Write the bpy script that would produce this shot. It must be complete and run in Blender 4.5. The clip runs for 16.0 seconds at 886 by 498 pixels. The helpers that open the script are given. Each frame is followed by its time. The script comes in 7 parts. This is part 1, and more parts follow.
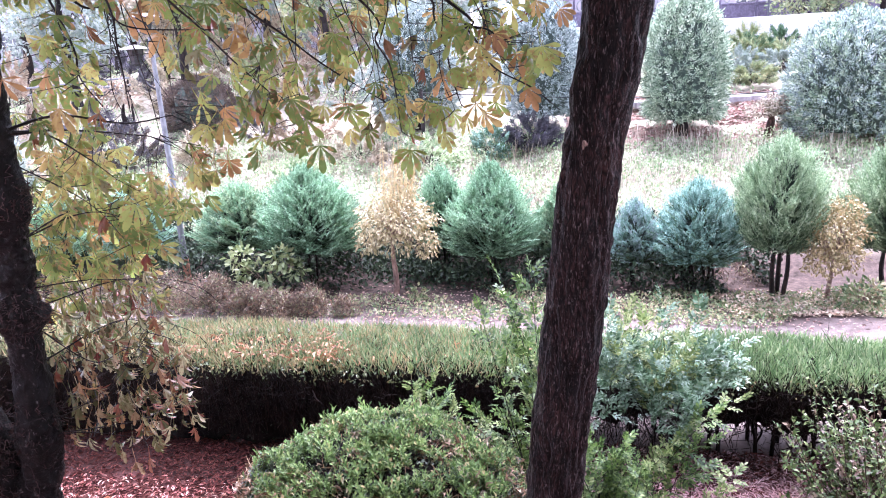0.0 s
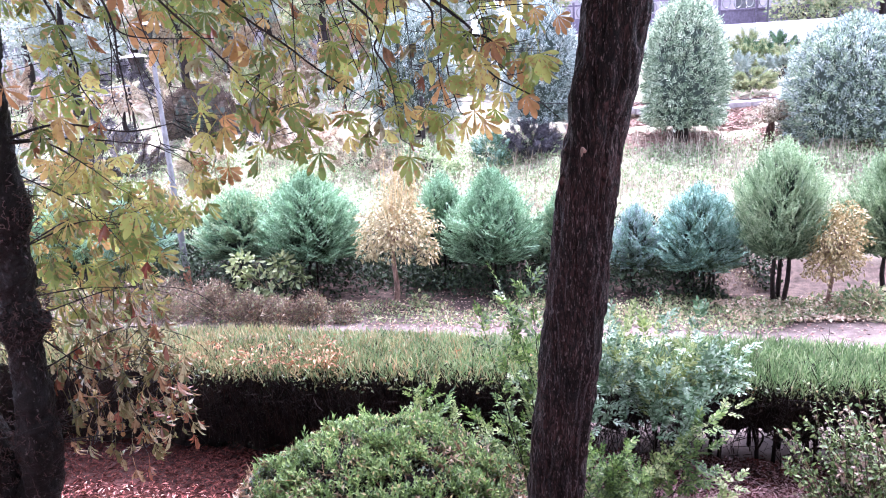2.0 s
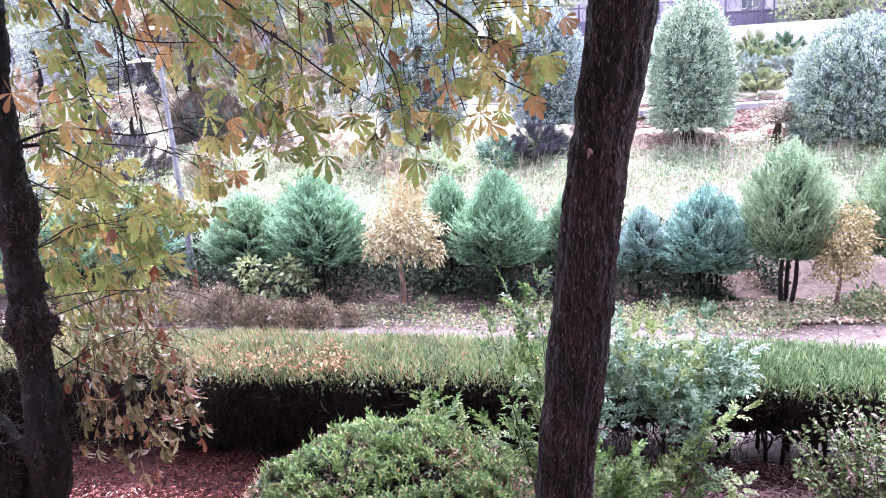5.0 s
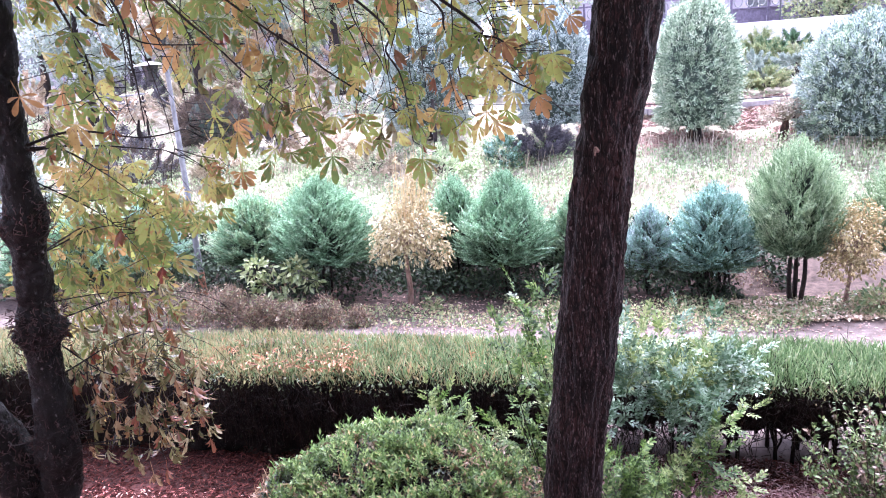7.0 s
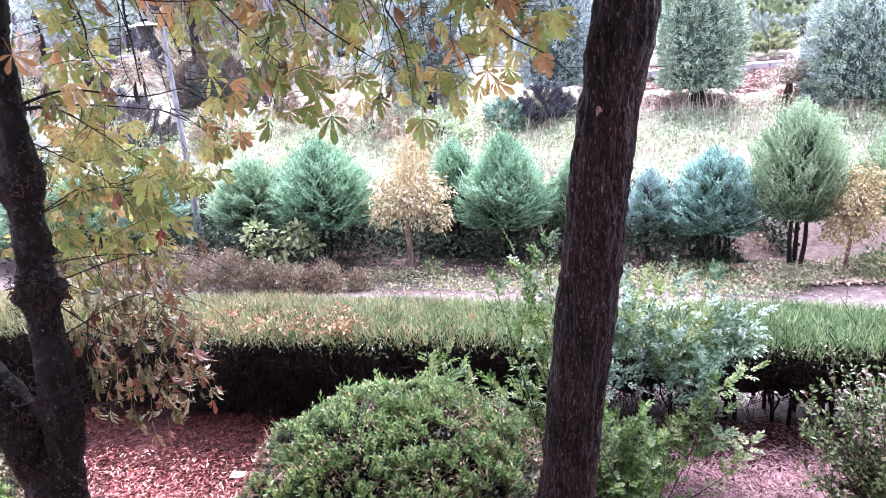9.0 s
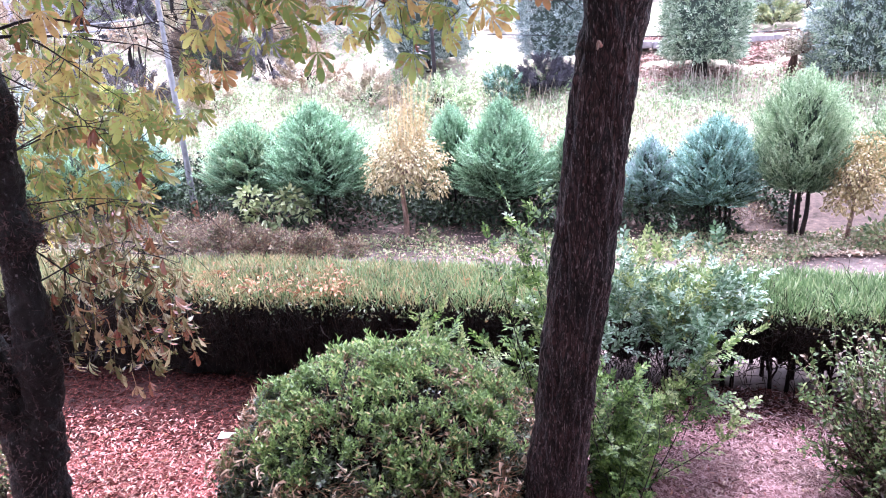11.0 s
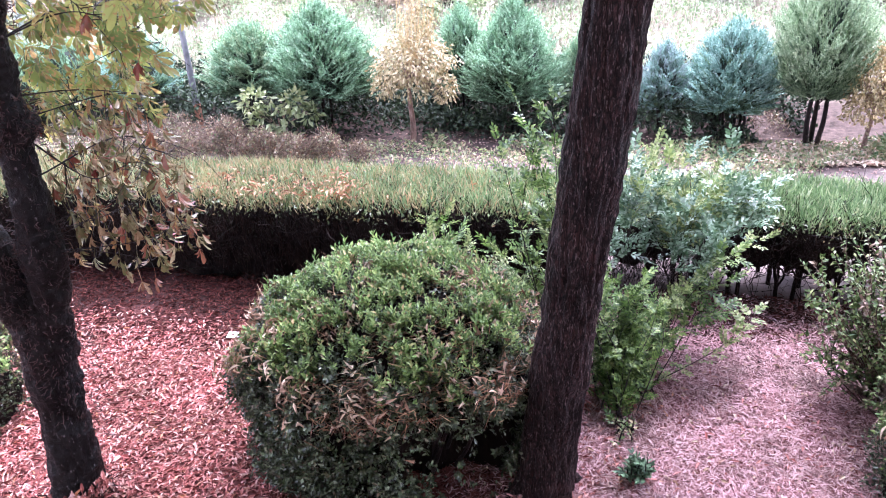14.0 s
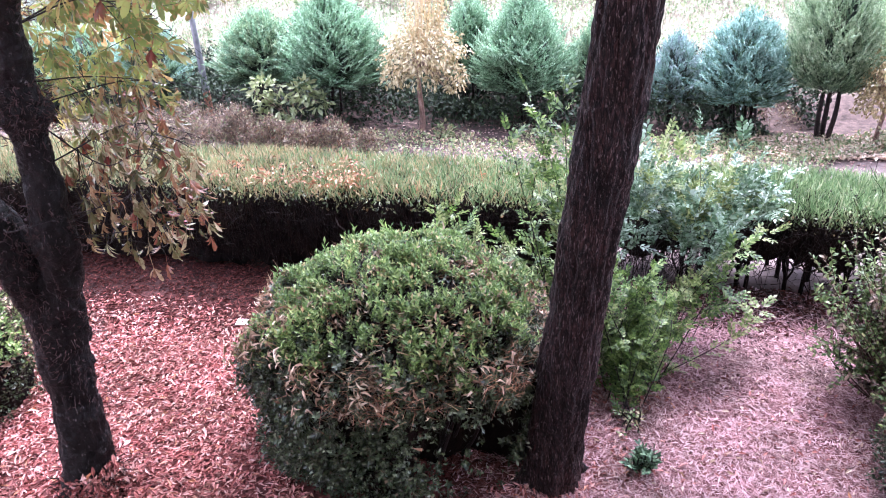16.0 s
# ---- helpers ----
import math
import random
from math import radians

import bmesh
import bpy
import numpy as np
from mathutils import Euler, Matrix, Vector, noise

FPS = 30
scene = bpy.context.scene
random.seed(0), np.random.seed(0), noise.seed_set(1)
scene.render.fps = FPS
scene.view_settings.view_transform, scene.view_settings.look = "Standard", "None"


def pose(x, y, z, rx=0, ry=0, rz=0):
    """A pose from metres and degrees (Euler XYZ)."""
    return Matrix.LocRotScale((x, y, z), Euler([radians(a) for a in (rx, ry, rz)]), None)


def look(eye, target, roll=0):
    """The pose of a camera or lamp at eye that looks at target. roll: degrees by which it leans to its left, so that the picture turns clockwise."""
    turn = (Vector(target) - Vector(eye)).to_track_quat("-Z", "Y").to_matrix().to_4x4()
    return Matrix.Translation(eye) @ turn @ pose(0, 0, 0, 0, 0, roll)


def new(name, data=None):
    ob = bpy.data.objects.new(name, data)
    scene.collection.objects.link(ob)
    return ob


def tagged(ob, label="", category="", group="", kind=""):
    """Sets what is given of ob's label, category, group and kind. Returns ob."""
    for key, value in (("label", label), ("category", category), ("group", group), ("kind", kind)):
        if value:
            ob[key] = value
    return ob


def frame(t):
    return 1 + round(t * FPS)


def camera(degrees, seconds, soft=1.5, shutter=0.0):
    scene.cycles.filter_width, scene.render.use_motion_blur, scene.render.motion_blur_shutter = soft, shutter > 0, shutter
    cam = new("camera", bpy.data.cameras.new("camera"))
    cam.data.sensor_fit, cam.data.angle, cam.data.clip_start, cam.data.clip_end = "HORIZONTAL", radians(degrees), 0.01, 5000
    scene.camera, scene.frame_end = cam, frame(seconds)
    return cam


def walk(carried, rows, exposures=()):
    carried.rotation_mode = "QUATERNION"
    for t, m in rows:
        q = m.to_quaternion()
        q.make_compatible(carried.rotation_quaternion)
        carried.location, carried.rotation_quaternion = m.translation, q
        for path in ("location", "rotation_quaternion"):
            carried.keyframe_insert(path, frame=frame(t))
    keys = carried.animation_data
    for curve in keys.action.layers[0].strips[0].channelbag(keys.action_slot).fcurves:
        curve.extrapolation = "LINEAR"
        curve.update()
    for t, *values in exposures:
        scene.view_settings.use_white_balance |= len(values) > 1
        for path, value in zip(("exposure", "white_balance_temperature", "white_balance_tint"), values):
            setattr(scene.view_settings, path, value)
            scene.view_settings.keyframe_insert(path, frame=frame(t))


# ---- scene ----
cam = camera(62.8, 16.0, soft=1.0)
PATH = [
    (0, (0.013, -0.24, 4.324), (-0.093, 1.684, 3.79), -3.4),
    (0.5, (0.014, -0.241, 4.325), (-0.096, 1.684, 3.795), -3.4),
    (1, (0.019, -0.23, 4.324), (-0.094, 1.696, 3.798), -3.5),
    (1.5, (0.026, -0.241, 4.326), (-0.087, 1.686, 3.804), -3.6),
    (2, (0.022, -0.247, 4.328), (-0.086, 1.682, 3.811), -3.6),
    (2.5, (0.023, -0.244, 4.327), (-0.089, 1.686, 3.813), -3.6),
    (3, (0.027, -0.242, 4.331), (-0.088, 1.688, 3.819), -3.8),
    (3.5, (0.022, -0.233, 4.321), (-0.094, 1.698, 3.81), -3.9),
    (4, (0.021, -0.238, 4.322), (-0.098, 1.693, 3.812), -3.9),
    (6.5, (0.016, -0.246, 4.321), (-0.122, 1.685, 3.816), -4.3),
    (7, (0.018, -0.247, 4.317), (-0.125, 1.683, 3.812), -4.5),
    (7.5, (0.02, -0.25, 4.315), (-0.121, 1.681, 3.812), -4.6),
    (8, (0.023, -0.246, 4.312), (-0.122, 1.68, 3.791), -4.7),
    (8.5, (0.018, -0.235, 4.31), (-0.131, 1.677, 3.742), -4.7),
    (9, (0.013, -0.228, 4.294), (-0.135, 1.674, 3.696), -4.5),
    (9.5, (0.037, -0.201, 4.249), (-0.115, 1.692, 3.621), -4.1),
    (12, (0.036, -0.083, 4.002), (-0.112, 1.795, 3.329), -3.7),
    (12.5, (0.034, -0.079, 3.994), (-0.121, 1.78, 3.272), -3.8),
    (13, (0.02, -0.071, 3.977), (-0.138, 1.736, 3.134), -3.8),
    (13.5, (0.02, -0.053, 3.957), (-0.14, 1.743, 3.092), -3.6),
    (14, (0.024, -0.067, 3.975), (-0.148, 1.72, 3.093), -3.5),
    (14.5, (0.013, -0.081, 3.974), (-0.169, 1.701, 3.085), -3.4),
    (15, (0.013, -0.075, 3.971), (-0.177, 1.705, 3.078), -3.4),
    (15.5, (0.013, -0.079, 3.977), (-0.18, 1.697, 3.078), -3.4),
    (16, (0.007, -0.081, 3.98), (-0.184, 1.691, 3.075), -3.2),
]
EXPOSURES = [(0.0, 3.75, 5700, 31), (9.5, 3.75, 5700, 31), (12.0, 3.83, 5700, 31), (16.0, 3.83, 5700, 31)]
walk(cam, [(r[0], look(*r[1:])) for r in PATH], EXPOSURES)

# ---- sky and light: an overcast, rainy day ----
world = bpy.data.worlds.new("overcast_sky")
scene.world = world
world.use_nodes = True
wt = world.node_tree
sky = wt.nodes.new("ShaderNodeTexSky")
sky.sky_type, sky.sun_disc = "NISHITA", False
sky.sun_elevation, sky.sun_rotation = radians(58), radians(15)
sky.air_density, sky.dust_density, sky.ozone_density = 1.0, 1.0, 1.0
grey = wt.nodes.new("ShaderNodeHueSaturation")
grey.inputs["Saturation"].default_value = 0.35
wt.links.new(sky.outputs[0], grey.inputs["Color"])
wt.links.new(grey.outputs[0], wt.nodes["Background"].inputs[0])
wt.nodes["Background"].inputs[1].default_value = 0.115
sun = new("sun", bpy.data.lights.new("sun", "SUN"))
sun.data.energy, sun.data.angle, sun.data.color = 1.5, radians(30), (1.0, 0.98, 0.96)
sun.matrix_world = look((4, 20, 28), (0, 8, 0))

# ---- tools ----
rng = np.random.default_rng(11)


def unit(v):
    return v / np.maximum(np.linalg.norm(v, axis=-1, keepdims=True), 1e-9)


def mesh(name, verts, faces, material, smooth=True):
    """A mesh from an array of points and one or more arrays of triangles or quads."""
    faces = faces if isinstance(faces, (list, tuple)) else [faces]
    faces = [np.asarray(f, dtype=np.int32) for f in faces if len(f)]
    verts = np.asarray(verts, dtype=np.float32)
    me = bpy.data.meshes.new(name)
    me.vertices.add(len(verts))
    me.vertices.foreach_set("co", verts.ravel())
    loops = np.concatenate([f.ravel() for f in faces])
    sizes = np.concatenate([np.full(len(f), f.shape[1]) for f in faces])
    me.loops.add(len(loops))
    me.loops.foreach_set("vertex_index", loops)
    me.polygons.add(len(sizes))
    me.polygons.foreach_set("loop_start", np.concatenate([[0], np.cumsum(sizes)[:-1]]).astype(np.int32))
    me.update(calc_edges=True)
    me.validate()
    me.polygons.foreach_set("use_smooth", np.full(len(me.polygons), smooth))
    me.materials.append(material)
    return me


def join(*pieces):
    """Several (points, faces) joined; faces of all pieces have the same number of corners."""
    verts, faces, k = [], [], 0
    for v, f in pieces:
        verts.append(v), faces.append(np.asarray(f) + k)
        k += len(v)
    return np.concatenate(verts), np.concatenate(faces)


def thing(name, place, label, category, group="", kind=""):
    ob = new(name)
    ob.location = place
    ob.empty_display_size = 0.1
    return tagged(ob, label, category, group, kind)


MANY = {"shoot_mass", "yellowing_growth", "young_growth", "leaf_mass", "dead_leaf_mass", "fallen_needle_mass", "twig_mass", "dead_shoot_mass", "stalk_mass", "upright_growth", "shoot_foliage", "branch_mass", "crown_branch_mass"}


def part(name, data, parent, label="", place=(0, 0, 0), kind=""):
    ob = new(name, data)
    if name in MANY:
        kind = "stuff"
    ob.parent = parent
    ob.location = place
    return tagged(ob, label, kind=kind)


def scatter(template, tris, places, along, normal, size):
    """Copies of a small shape: y of the shape runs along, z near normal."""
    y = unit(along)
    x = unit(np.cross(y, normal))
    z = np.cross(x, y)
    size = np.asarray(size, dtype=float)
    size = np.broadcast_to(size.reshape(len(size), -1) if size.ndim else size, (len(places), 3)) if size.ndim < 2 or size.shape[1] == 1 else size
    t = np.asarray(template, dtype=float)[None] * size[:, None, :]
    v = places[:, None, :] + t[..., 0:1] * x[:, None] + t[..., 1:2] * y[:, None] + t[..., 2:3] * z[:, None]
    f = np.asarray(tris)[None] + (np.arange(len(places)) * t.shape[1])[:, None, None]
    return v.reshape(-1, 3), f.reshape(-1, f.shape[-1])


def spline(points, n):
    p = np.asarray(points, dtype=float)
    p = np.vstack([2 * p[0] - p[1], p, 2 * p[-1] - p[-2]])
    out = []
    for u in np.linspace(0, len(p) - 3 - 1e-6, n):
        i, f = int(u), u - int(u)
        a, b, c, d = p[i:i + 4]
        out.append(0.5 * (2 * b + (c - a) * f + (2 * a - 5 * b + 4 * c - d) * f * f + (3 * b - a - 3 * c + d) * f ** 3))
    return np.array(out)


def tube(points, radii, n=12, seg=6, rough=None):
    """A round limb along a spline; rough(place, angle, height) gives an extra radius."""
    axis = spline(points, n)
    r = np.interp(np.linspace(0, 1, n), np.linspace(0, 1, len(radii)), radii)
    tangent = unit(np.gradient(axis, axis=0))
    side = np.array([1.0, 0.0, 0.0]) if abs(tangent[0][0]) < 0.8 else np.array([0.0, 1.0, 0.0])
    rings = []
    for i in range(n):
        side = unit(side - tangent[i] * np.dot(side, tangent[i]))
        other = np.cross(tangent[i], side)
        a = np.linspace(0, 2 * math.pi, seg, endpoint=False)
        ring = axis[i] + r[i] * (np.cos(a)[:, None] * side + np.sin(a)[:, None] * other)
        if rough:
            way = unit(ring - axis[i])
            ring = ring + way * np.array([rough(p, i / (n - 1)) for p in ring])[:, None]
        rings.append(ring)
    v = np.concatenate(rings)
    i, j = np.meshgrid(np.arange(n - 1), np.arange(seg), indexing="ij")
    k = (j + 1) % seg
    f = np.stack([i * seg + j, i * seg + k, (i + 1) * seg + k, (i + 1) * seg + j], -1).reshape(-1, 4)
    return v, f


def sticks(starts, ends, radius, bend=0.0):
    """Many thin three-sided twigs in one go."""
    n = len(starts)
    d = ends - starts
    y = unit(d)
    x = unit(np.cross(y, rng.normal(size=(n, 3))))
    z = np.cross(x, y)
    mid = (starts + ends) / 2 + rng.normal(size=(n, 3)) * bend * np.linalg.norm(d, axis=1, keepdims=True)
    radius = np.broadcast_to(np.asarray(radius, dtype=float), (n,))[:, None]
    rows = []
    for c, k in ((starts, 1.0), (mid, 0.8), (ends, 0.45)):
        for a in (0, 2.094, 4.189):
            rows.append(c + radius * k * (math.cos(a) * x + math.sin(a) * z))
    v = np.stack(rows, 1)
    f = []
    for r in (0, 3):
        for j in range(3):
            f.append([r + j, r + (j + 1) % 3, r + 3 + (j + 1) % 3, r + 3 + j])
    f = np.array(f)[None] + (np.arange(n) * 9)[:, None, None]
    return v.reshape(-1, 3), f.reshape(-1, 4)


def fbm(p, scale, octaves=3):
    return noise.fractal(Vector(p) * scale, 0.6, 2.0, octaves)


# small shapes: length along y, width along x
LEAF = np.array([(0, 0, 0), (-0.24, 0.42, 0.07), (0, 0.5, 0), (0.24, 0.42, 0.07), (-0.14, 0.78, 0.0), (0.14, 0.78, 0.0), (0, 1, -0.1)])
LEAF_F = np.array([(0, 2, 1), (0, 3, 2), (1, 2, 4), (2, 3, 5), (4, 2, 6), (2, 5, 6)])
CARD = np.array([(0, 0, 0), (-0.27, 0.5, 0.06), (0, 1, -0.06), (0.27, 0.5, 0.06)])
CARD_F = np.array([(0, 2, 1), (0, 3, 2)])
BLADE = np.array([(-0.5, 0, 0), (0.5, 0, 0), (-0.35, 0.55, 0.06), (0.35, 0.55, 0.06), (0, 1, 0.2)])
BLADE_F = np.array([(0, 1, 3), (0, 3, 2), (2, 3, 4)])


def sprig_shape(count=14, spread=0.62, width=0.055):
    """A flat spray of a conifer: short side shoots along one axis."""
    v, f = [], []
    for i in range(count):
        s = -1 if i % 2 else 1
        y0 = 0.06 + 0.78 * i / count
        ln = 0.46 * (1 - 0.55 * i / count)
        d = np.array([s * math.sin(spread), math.cos(spread), 0.18 * (-1) ** (i // 2)])
        if i == count - 1:
            d, ln = np.array([0.0, 1.0, 0.0]), 0.3
        n = np.array([d[1], -d[0], 0.0]) * width * 0.5
        a = np.array([0, y0, 0.0])
        b = a + d * ln
        m = a + d * ln * 0.55
        k = len(v)
        v += [a, m + n, b, m - n]
        f += [(k, k + 1, k + 2), (k, k + 2, k + 3)]
    k = len(v)
    v += [np.array([-0.02, 0, 0]), np.array([0.02, 0, 0]), np.array([0, 0.9, 0])]
    f += [(k, k + 1, k + 2)]
    return np.array(v), np.array(f)


SPRIG, SPRIG_F = sprig_shape(10, 0.55, 0.065)
FAR_SPRIG, FAR_SPRIG_F = sprig_shape(6, 0.7, 0.13)


def ground_height(x, y):
    """Level garden, then a bank that rises behind the row of shrubs."""
    s = y + 0.165 * x
    return np.interp(s, [-500, 13.2, 14.0, 23.0, 30.0, 60.0, 900.0], [0, 0, 0.15, 2.5, 3.9, 5.0, 7.0])


# ---- materials ----
def material(name):
    m = bpy.data.materials.new(name)
    m.use_nodes = True
    t = m.node_tree
    return m, t, t.nodes["Principled BSDF"]


def ramp_node(t, source, colours, spread=None):
    r = t.nodes.new("ShaderNodeValToRGB")
    e = r.color_ramp.elements
    stops = spread or [i / max(1, len(colours) - 1) for i in range(len(colours))]
    while len(e) < len(colours):
        e.new(0.5)
    for k, c in enumerate(colours):
        e[k].position, e[k].color = stops[k], (*c, 1)
    t.links.new(source, r.inputs[0])
    return r.outputs[0]


def noise_node(t, scale, detail=4, stretch=(1, 1, 1), rough=0.6):
    c = t.nodes.new("ShaderNodeTexCoord")
    mp = t.nodes.new("ShaderNodeMapping")
    mp.inputs["Scale"].default_value = stretch
    n = t.nodes.new("ShaderNodeTexNoise")
    n.inputs["Scale"].default_value, n.inputs["Detail"].default_value, n.inputs["Roughness"].default_value = scale, detail, rough
    t.links.new(c.outputs["Object"], mp.inputs[0])
    t.links.new(mp.outputs[0], n.inputs["Vector"])
    return n.outputs["Fac"]


def mixed(t, fac, a, b, mode="MIX"):
    m = t.nodes.new("ShaderNodeMix")
    m.data_type, m.blend_type = "RGBA", mode
    for sock, val in ((m.inputs[0], fac), (m.inputs[6], a), (m.inputs[7], b)):
        if isinstance(val, (int, float)):
            sock.default_value = val
        elif isinstance(val, tuple):
            sock.default_value = (*val, 1)
        else:
            t.links.new(val, sock)
    return m.outputs[2]


def bump(t, bsdf, height, strength=0.4, distance=0.01):
    b = t.nodes.new("ShaderNodeBump")
    b.inputs["Strength"].default_value, b.inputs["Distance"].default_value = strength, distance
    t.links.new(height, b.inputs["Height"])
    t.links.new(b.outputs[0], bsdf.inputs["Normal"])


def leaf_material(name, colours, spread=None, by_object=False, rough=0.45, through_light=0.3, blotch=None, patch=2.0, gloss=0.5):
    """Leaves: the colour differs from leaf to leaf, with drifts over the plant; some light passes."""
    m, t, b = material(name)
    if by_object:
        src = t.nodes.new("ShaderNodeObjectInfo").outputs["Random"]
    else:
        src = t.nodes.new("ShaderNodeNewGeometry").outputs["Random Per Island"]
    col = ramp_node(t, src, colours, spread)
    drift = ramp_node(t, noise_node(t, patch, 2), [(0.62, 0.66, 0.6), (1.25, 1.2, 1.2)], [0.3, 0.72])
    col = mixed(t, 1.0, col, drift, "MULTIPLY")
    if blotch:
        col = mixed(t, ramp_node(t, noise_node(t, 22, 3), [(0, 0, 0), (1, 1, 1)], [0.52, 0.62]), col, blotch)
    t.links.new(col, b.inputs["Base Color"])
    b.inputs["Roughness"].default_value = rough
    b.inputs["Specular IOR Level"].default_value = gloss
    tr = t.nodes.new("ShaderNodeBsdfTranslucent")
    t.links.new(col, tr.inputs[0])
    mx = t.nodes.new("ShaderNodeMixShader")
    mx.inputs[0].default_value = through_light
    t.links.new(b.outputs[0], mx.inputs[1])
    t.links.new(tr.outputs[0], mx.inputs[2])
    t.links.new(mx.outputs[0], t.nodes["Material Output"].inputs[0])
    return m


def bark_material(name, dark, light, glint_and_lichen=None, scale=14.0, rough=0.5, stretch=(1, 1, 0.22), cracks=0.0, fleck=(30, 1.0, 0.62, 0.7), gloss=0.15):
    m, t, b = material(name)
    fine = noise_node(t, scale, 6, stretch, 0.7)
    col = ramp_node(t, fine, [dark, tuple(a * 0.7 + c * 0.3 for a, c in zip(dark, light)), light], [0.42, 0.52, 0.66])
    broad = noise_node(t, 1.6, 3)
    col = mixed(t, ramp_node(t, broad, [(0, 0, 0), (1, 1, 1)], [0.45, 0.65]), col, mixed(t, 0.5, col, light))
    col = mixed(t, 1.0, col, ramp_node(t, noise_node(t, 7, 3, (1, 1, 0.6)), [(0.5, 0.48, 0.48), (1.35, 1.28, 1.25)], [0.36, 0.66]), "MULTIPLY")
    if cracks:
        c = t.nodes.new("ShaderNodeTexCoord")
        mp = t.nodes.new("ShaderNodeMapping")
        mp.inputs["Scale"].default_value = (1, 1, 0.2)
        wob = t.nodes.new("ShaderNodeVectorMath")
        wob.operation = "ADD"
        n3 = t.nodes.new("ShaderNodeTexNoise")
        n3.inputs["Scale"].default_value = 9
        sc = t.nodes.new("ShaderNodeVectorMath")
        sc.operation = "SCALE"
        sc.inputs["Scale"].default_value = 0.05
        vor = t.nodes.new("ShaderNodeTexVoronoi")
        vor.feature = "DISTANCE_TO_EDGE"
        vor.inputs["Scale"].default_value = cracks
        t.links.new(c.outputs["Object"], n3.inputs["Vector"])
        t.links.new(n3.outputs["Color"], sc.inputs[0])
        t.links.new(c.outputs["Object"], wob.inputs[0])
        t.links.new(sc.outputs[0], wob.inputs[1])
        t.links.new(wob.outputs[0], mp.inputs[0])
        t.links.new(mp.outputs[0], vor.inputs["Vector"])
        gap = ramp_node(t, vor.outputs["Distance"], [(0.12, 0.1, 0.1), (0.9, 0.9, 0.9), (1.9, 1.75, 1.75), (0.9, 0.9, 0.9)], [0.02, 0.10, 0.15, 0.3])
        col = mixed(t, 1.0, col, gap, "MULTIPLY")
    # Pale flecks: lichen, with wet highlights painted into the colour.
    if glint_and_lichen:
        col = mixed(t, ramp_node(t, noise_node(t, fleck[0], 4, (1, 1, fleck[1])), [(0, 0, 0), (1, 1, 1)], [fleck[2], fleck[3]]), col, glint_and_lichen)
    t.links.new(col, b.inputs["Base Color"])
    b.inputs["Roughness"].default_value = rough
    b.inputs["Specular IOR Level"].default_value = gloss
    bump(t, b, fine, 1.0, 0.03)
    return m


def plain_material(name, a, b_col, scale=6.0, rough=0.7, metal=0.0, relief=0.2):
    m, t, b = material(name)
    n = noise_node(t, scale, 5)
    t.links.new(ramp_node(t, n, [a, b_col], [0.35, 0.68]), b.inputs["Base Color"])
    b.inputs["Roughness"].default_value, b.inputs["Metallic"].default_value = rough, metal
    bump(t, b, noise_node(t, scale * 8, 4), relief, 0.006)
    return m


def ground_material():
    m, t, b = material("garden_soil")
    c = t.nodes.new("ShaderNodeTexCoord")
    sep = t.nodes.new("ShaderNodeSeparateXYZ")
    t.links.new(c.outputs["Object"], sep.inputs[0])

    def op(kind, x, y):
        n = t.nodes.new("ShaderNodeMath")
        n.operation = kind
        for s, v in zip(n.inputs, (x, y)):
            if isinstance(v, (int, float)):
                s.default_value = v
            else:
                t.links.new(v, s)
        return n.outputs[0]

    s = op("ADD", sep.outputs[1], op("MULTIPLY", sep.outputs[0], 0.165))
    s = op("ADD", s, op("MULTIPLY", op("SUBTRACT", noise_node(t, 0.9, 4), 0.5), 1.4))
    fine = noise_node(t, 9, 6)
    litter = ramp_node(t, fine, [(0.06, 0.02, 0.018), (0.19, 0.075, 0.068)], [0.35, 0.7])
    path = ramp_node(t, noise_node(t, 5, 6), [(0.085, 0.066, 0.061), (0.175, 0.14, 0.13)], [0.35, 0.7])
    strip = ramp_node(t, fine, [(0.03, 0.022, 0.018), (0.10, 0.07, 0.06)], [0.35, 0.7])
    bank = ramp_node(t, noise_node(t, 2.2, 6), [(0.15, 0.135, 0.095), (0.34, 0.30, 0.235)], [0.35, 0.66])

    def step(at):
        return ramp_node(t, op("ADD", op("MULTIPLY", op("SUBTRACT", s, at), 1.2), 0.5), [(0, 0, 0), (1, 1, 1)])

    # Dark soil at the hedge foot, with the shade there put into its colour.
    shaded_humus = ramp_node(t, fine, [(0.009, 0.0035, 0.003), (0.030, 0.011, 0.009)], [0.35, 0.7])
    col = mixed(t, step(5.6), litter, shaded_humus)
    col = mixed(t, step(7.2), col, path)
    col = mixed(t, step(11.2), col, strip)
    col = mixed(t, step(14.4), col, bank)
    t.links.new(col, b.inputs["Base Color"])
    b.inputs["Roughness"].default_value = 0.85
    b.inputs["Specular IOR Level"].default_value = 0.1
    bump(t, b, noise_node(t, 25, 6), 0.6, 0.02)
    return m


SOIL = ground_material()
PINE_BARK = bark_material("pine_bark", (0.0018, 0.0011, 0.0013), (0.033, 0.0175, 0.017), glint_and_lichen=(0.125, 0.097, 0.094), scale=50, rough=0.55, stretch=(1, 1, 0.34), cracks=34.0, fleck=(110, 0.24, 0.585, 0.65))
CHESTNUT_BARK = bark_material("chestnut_bark", (0.0015, 0.0012, 0.0012), (0.0085, 0.0066, 0.0066), glint_and_lichen=(0.11, 0.10, 0.098), scale=20, stretch=(1, 1, 0.5), fleck=(48, 0.5, 0.62, 0.69))
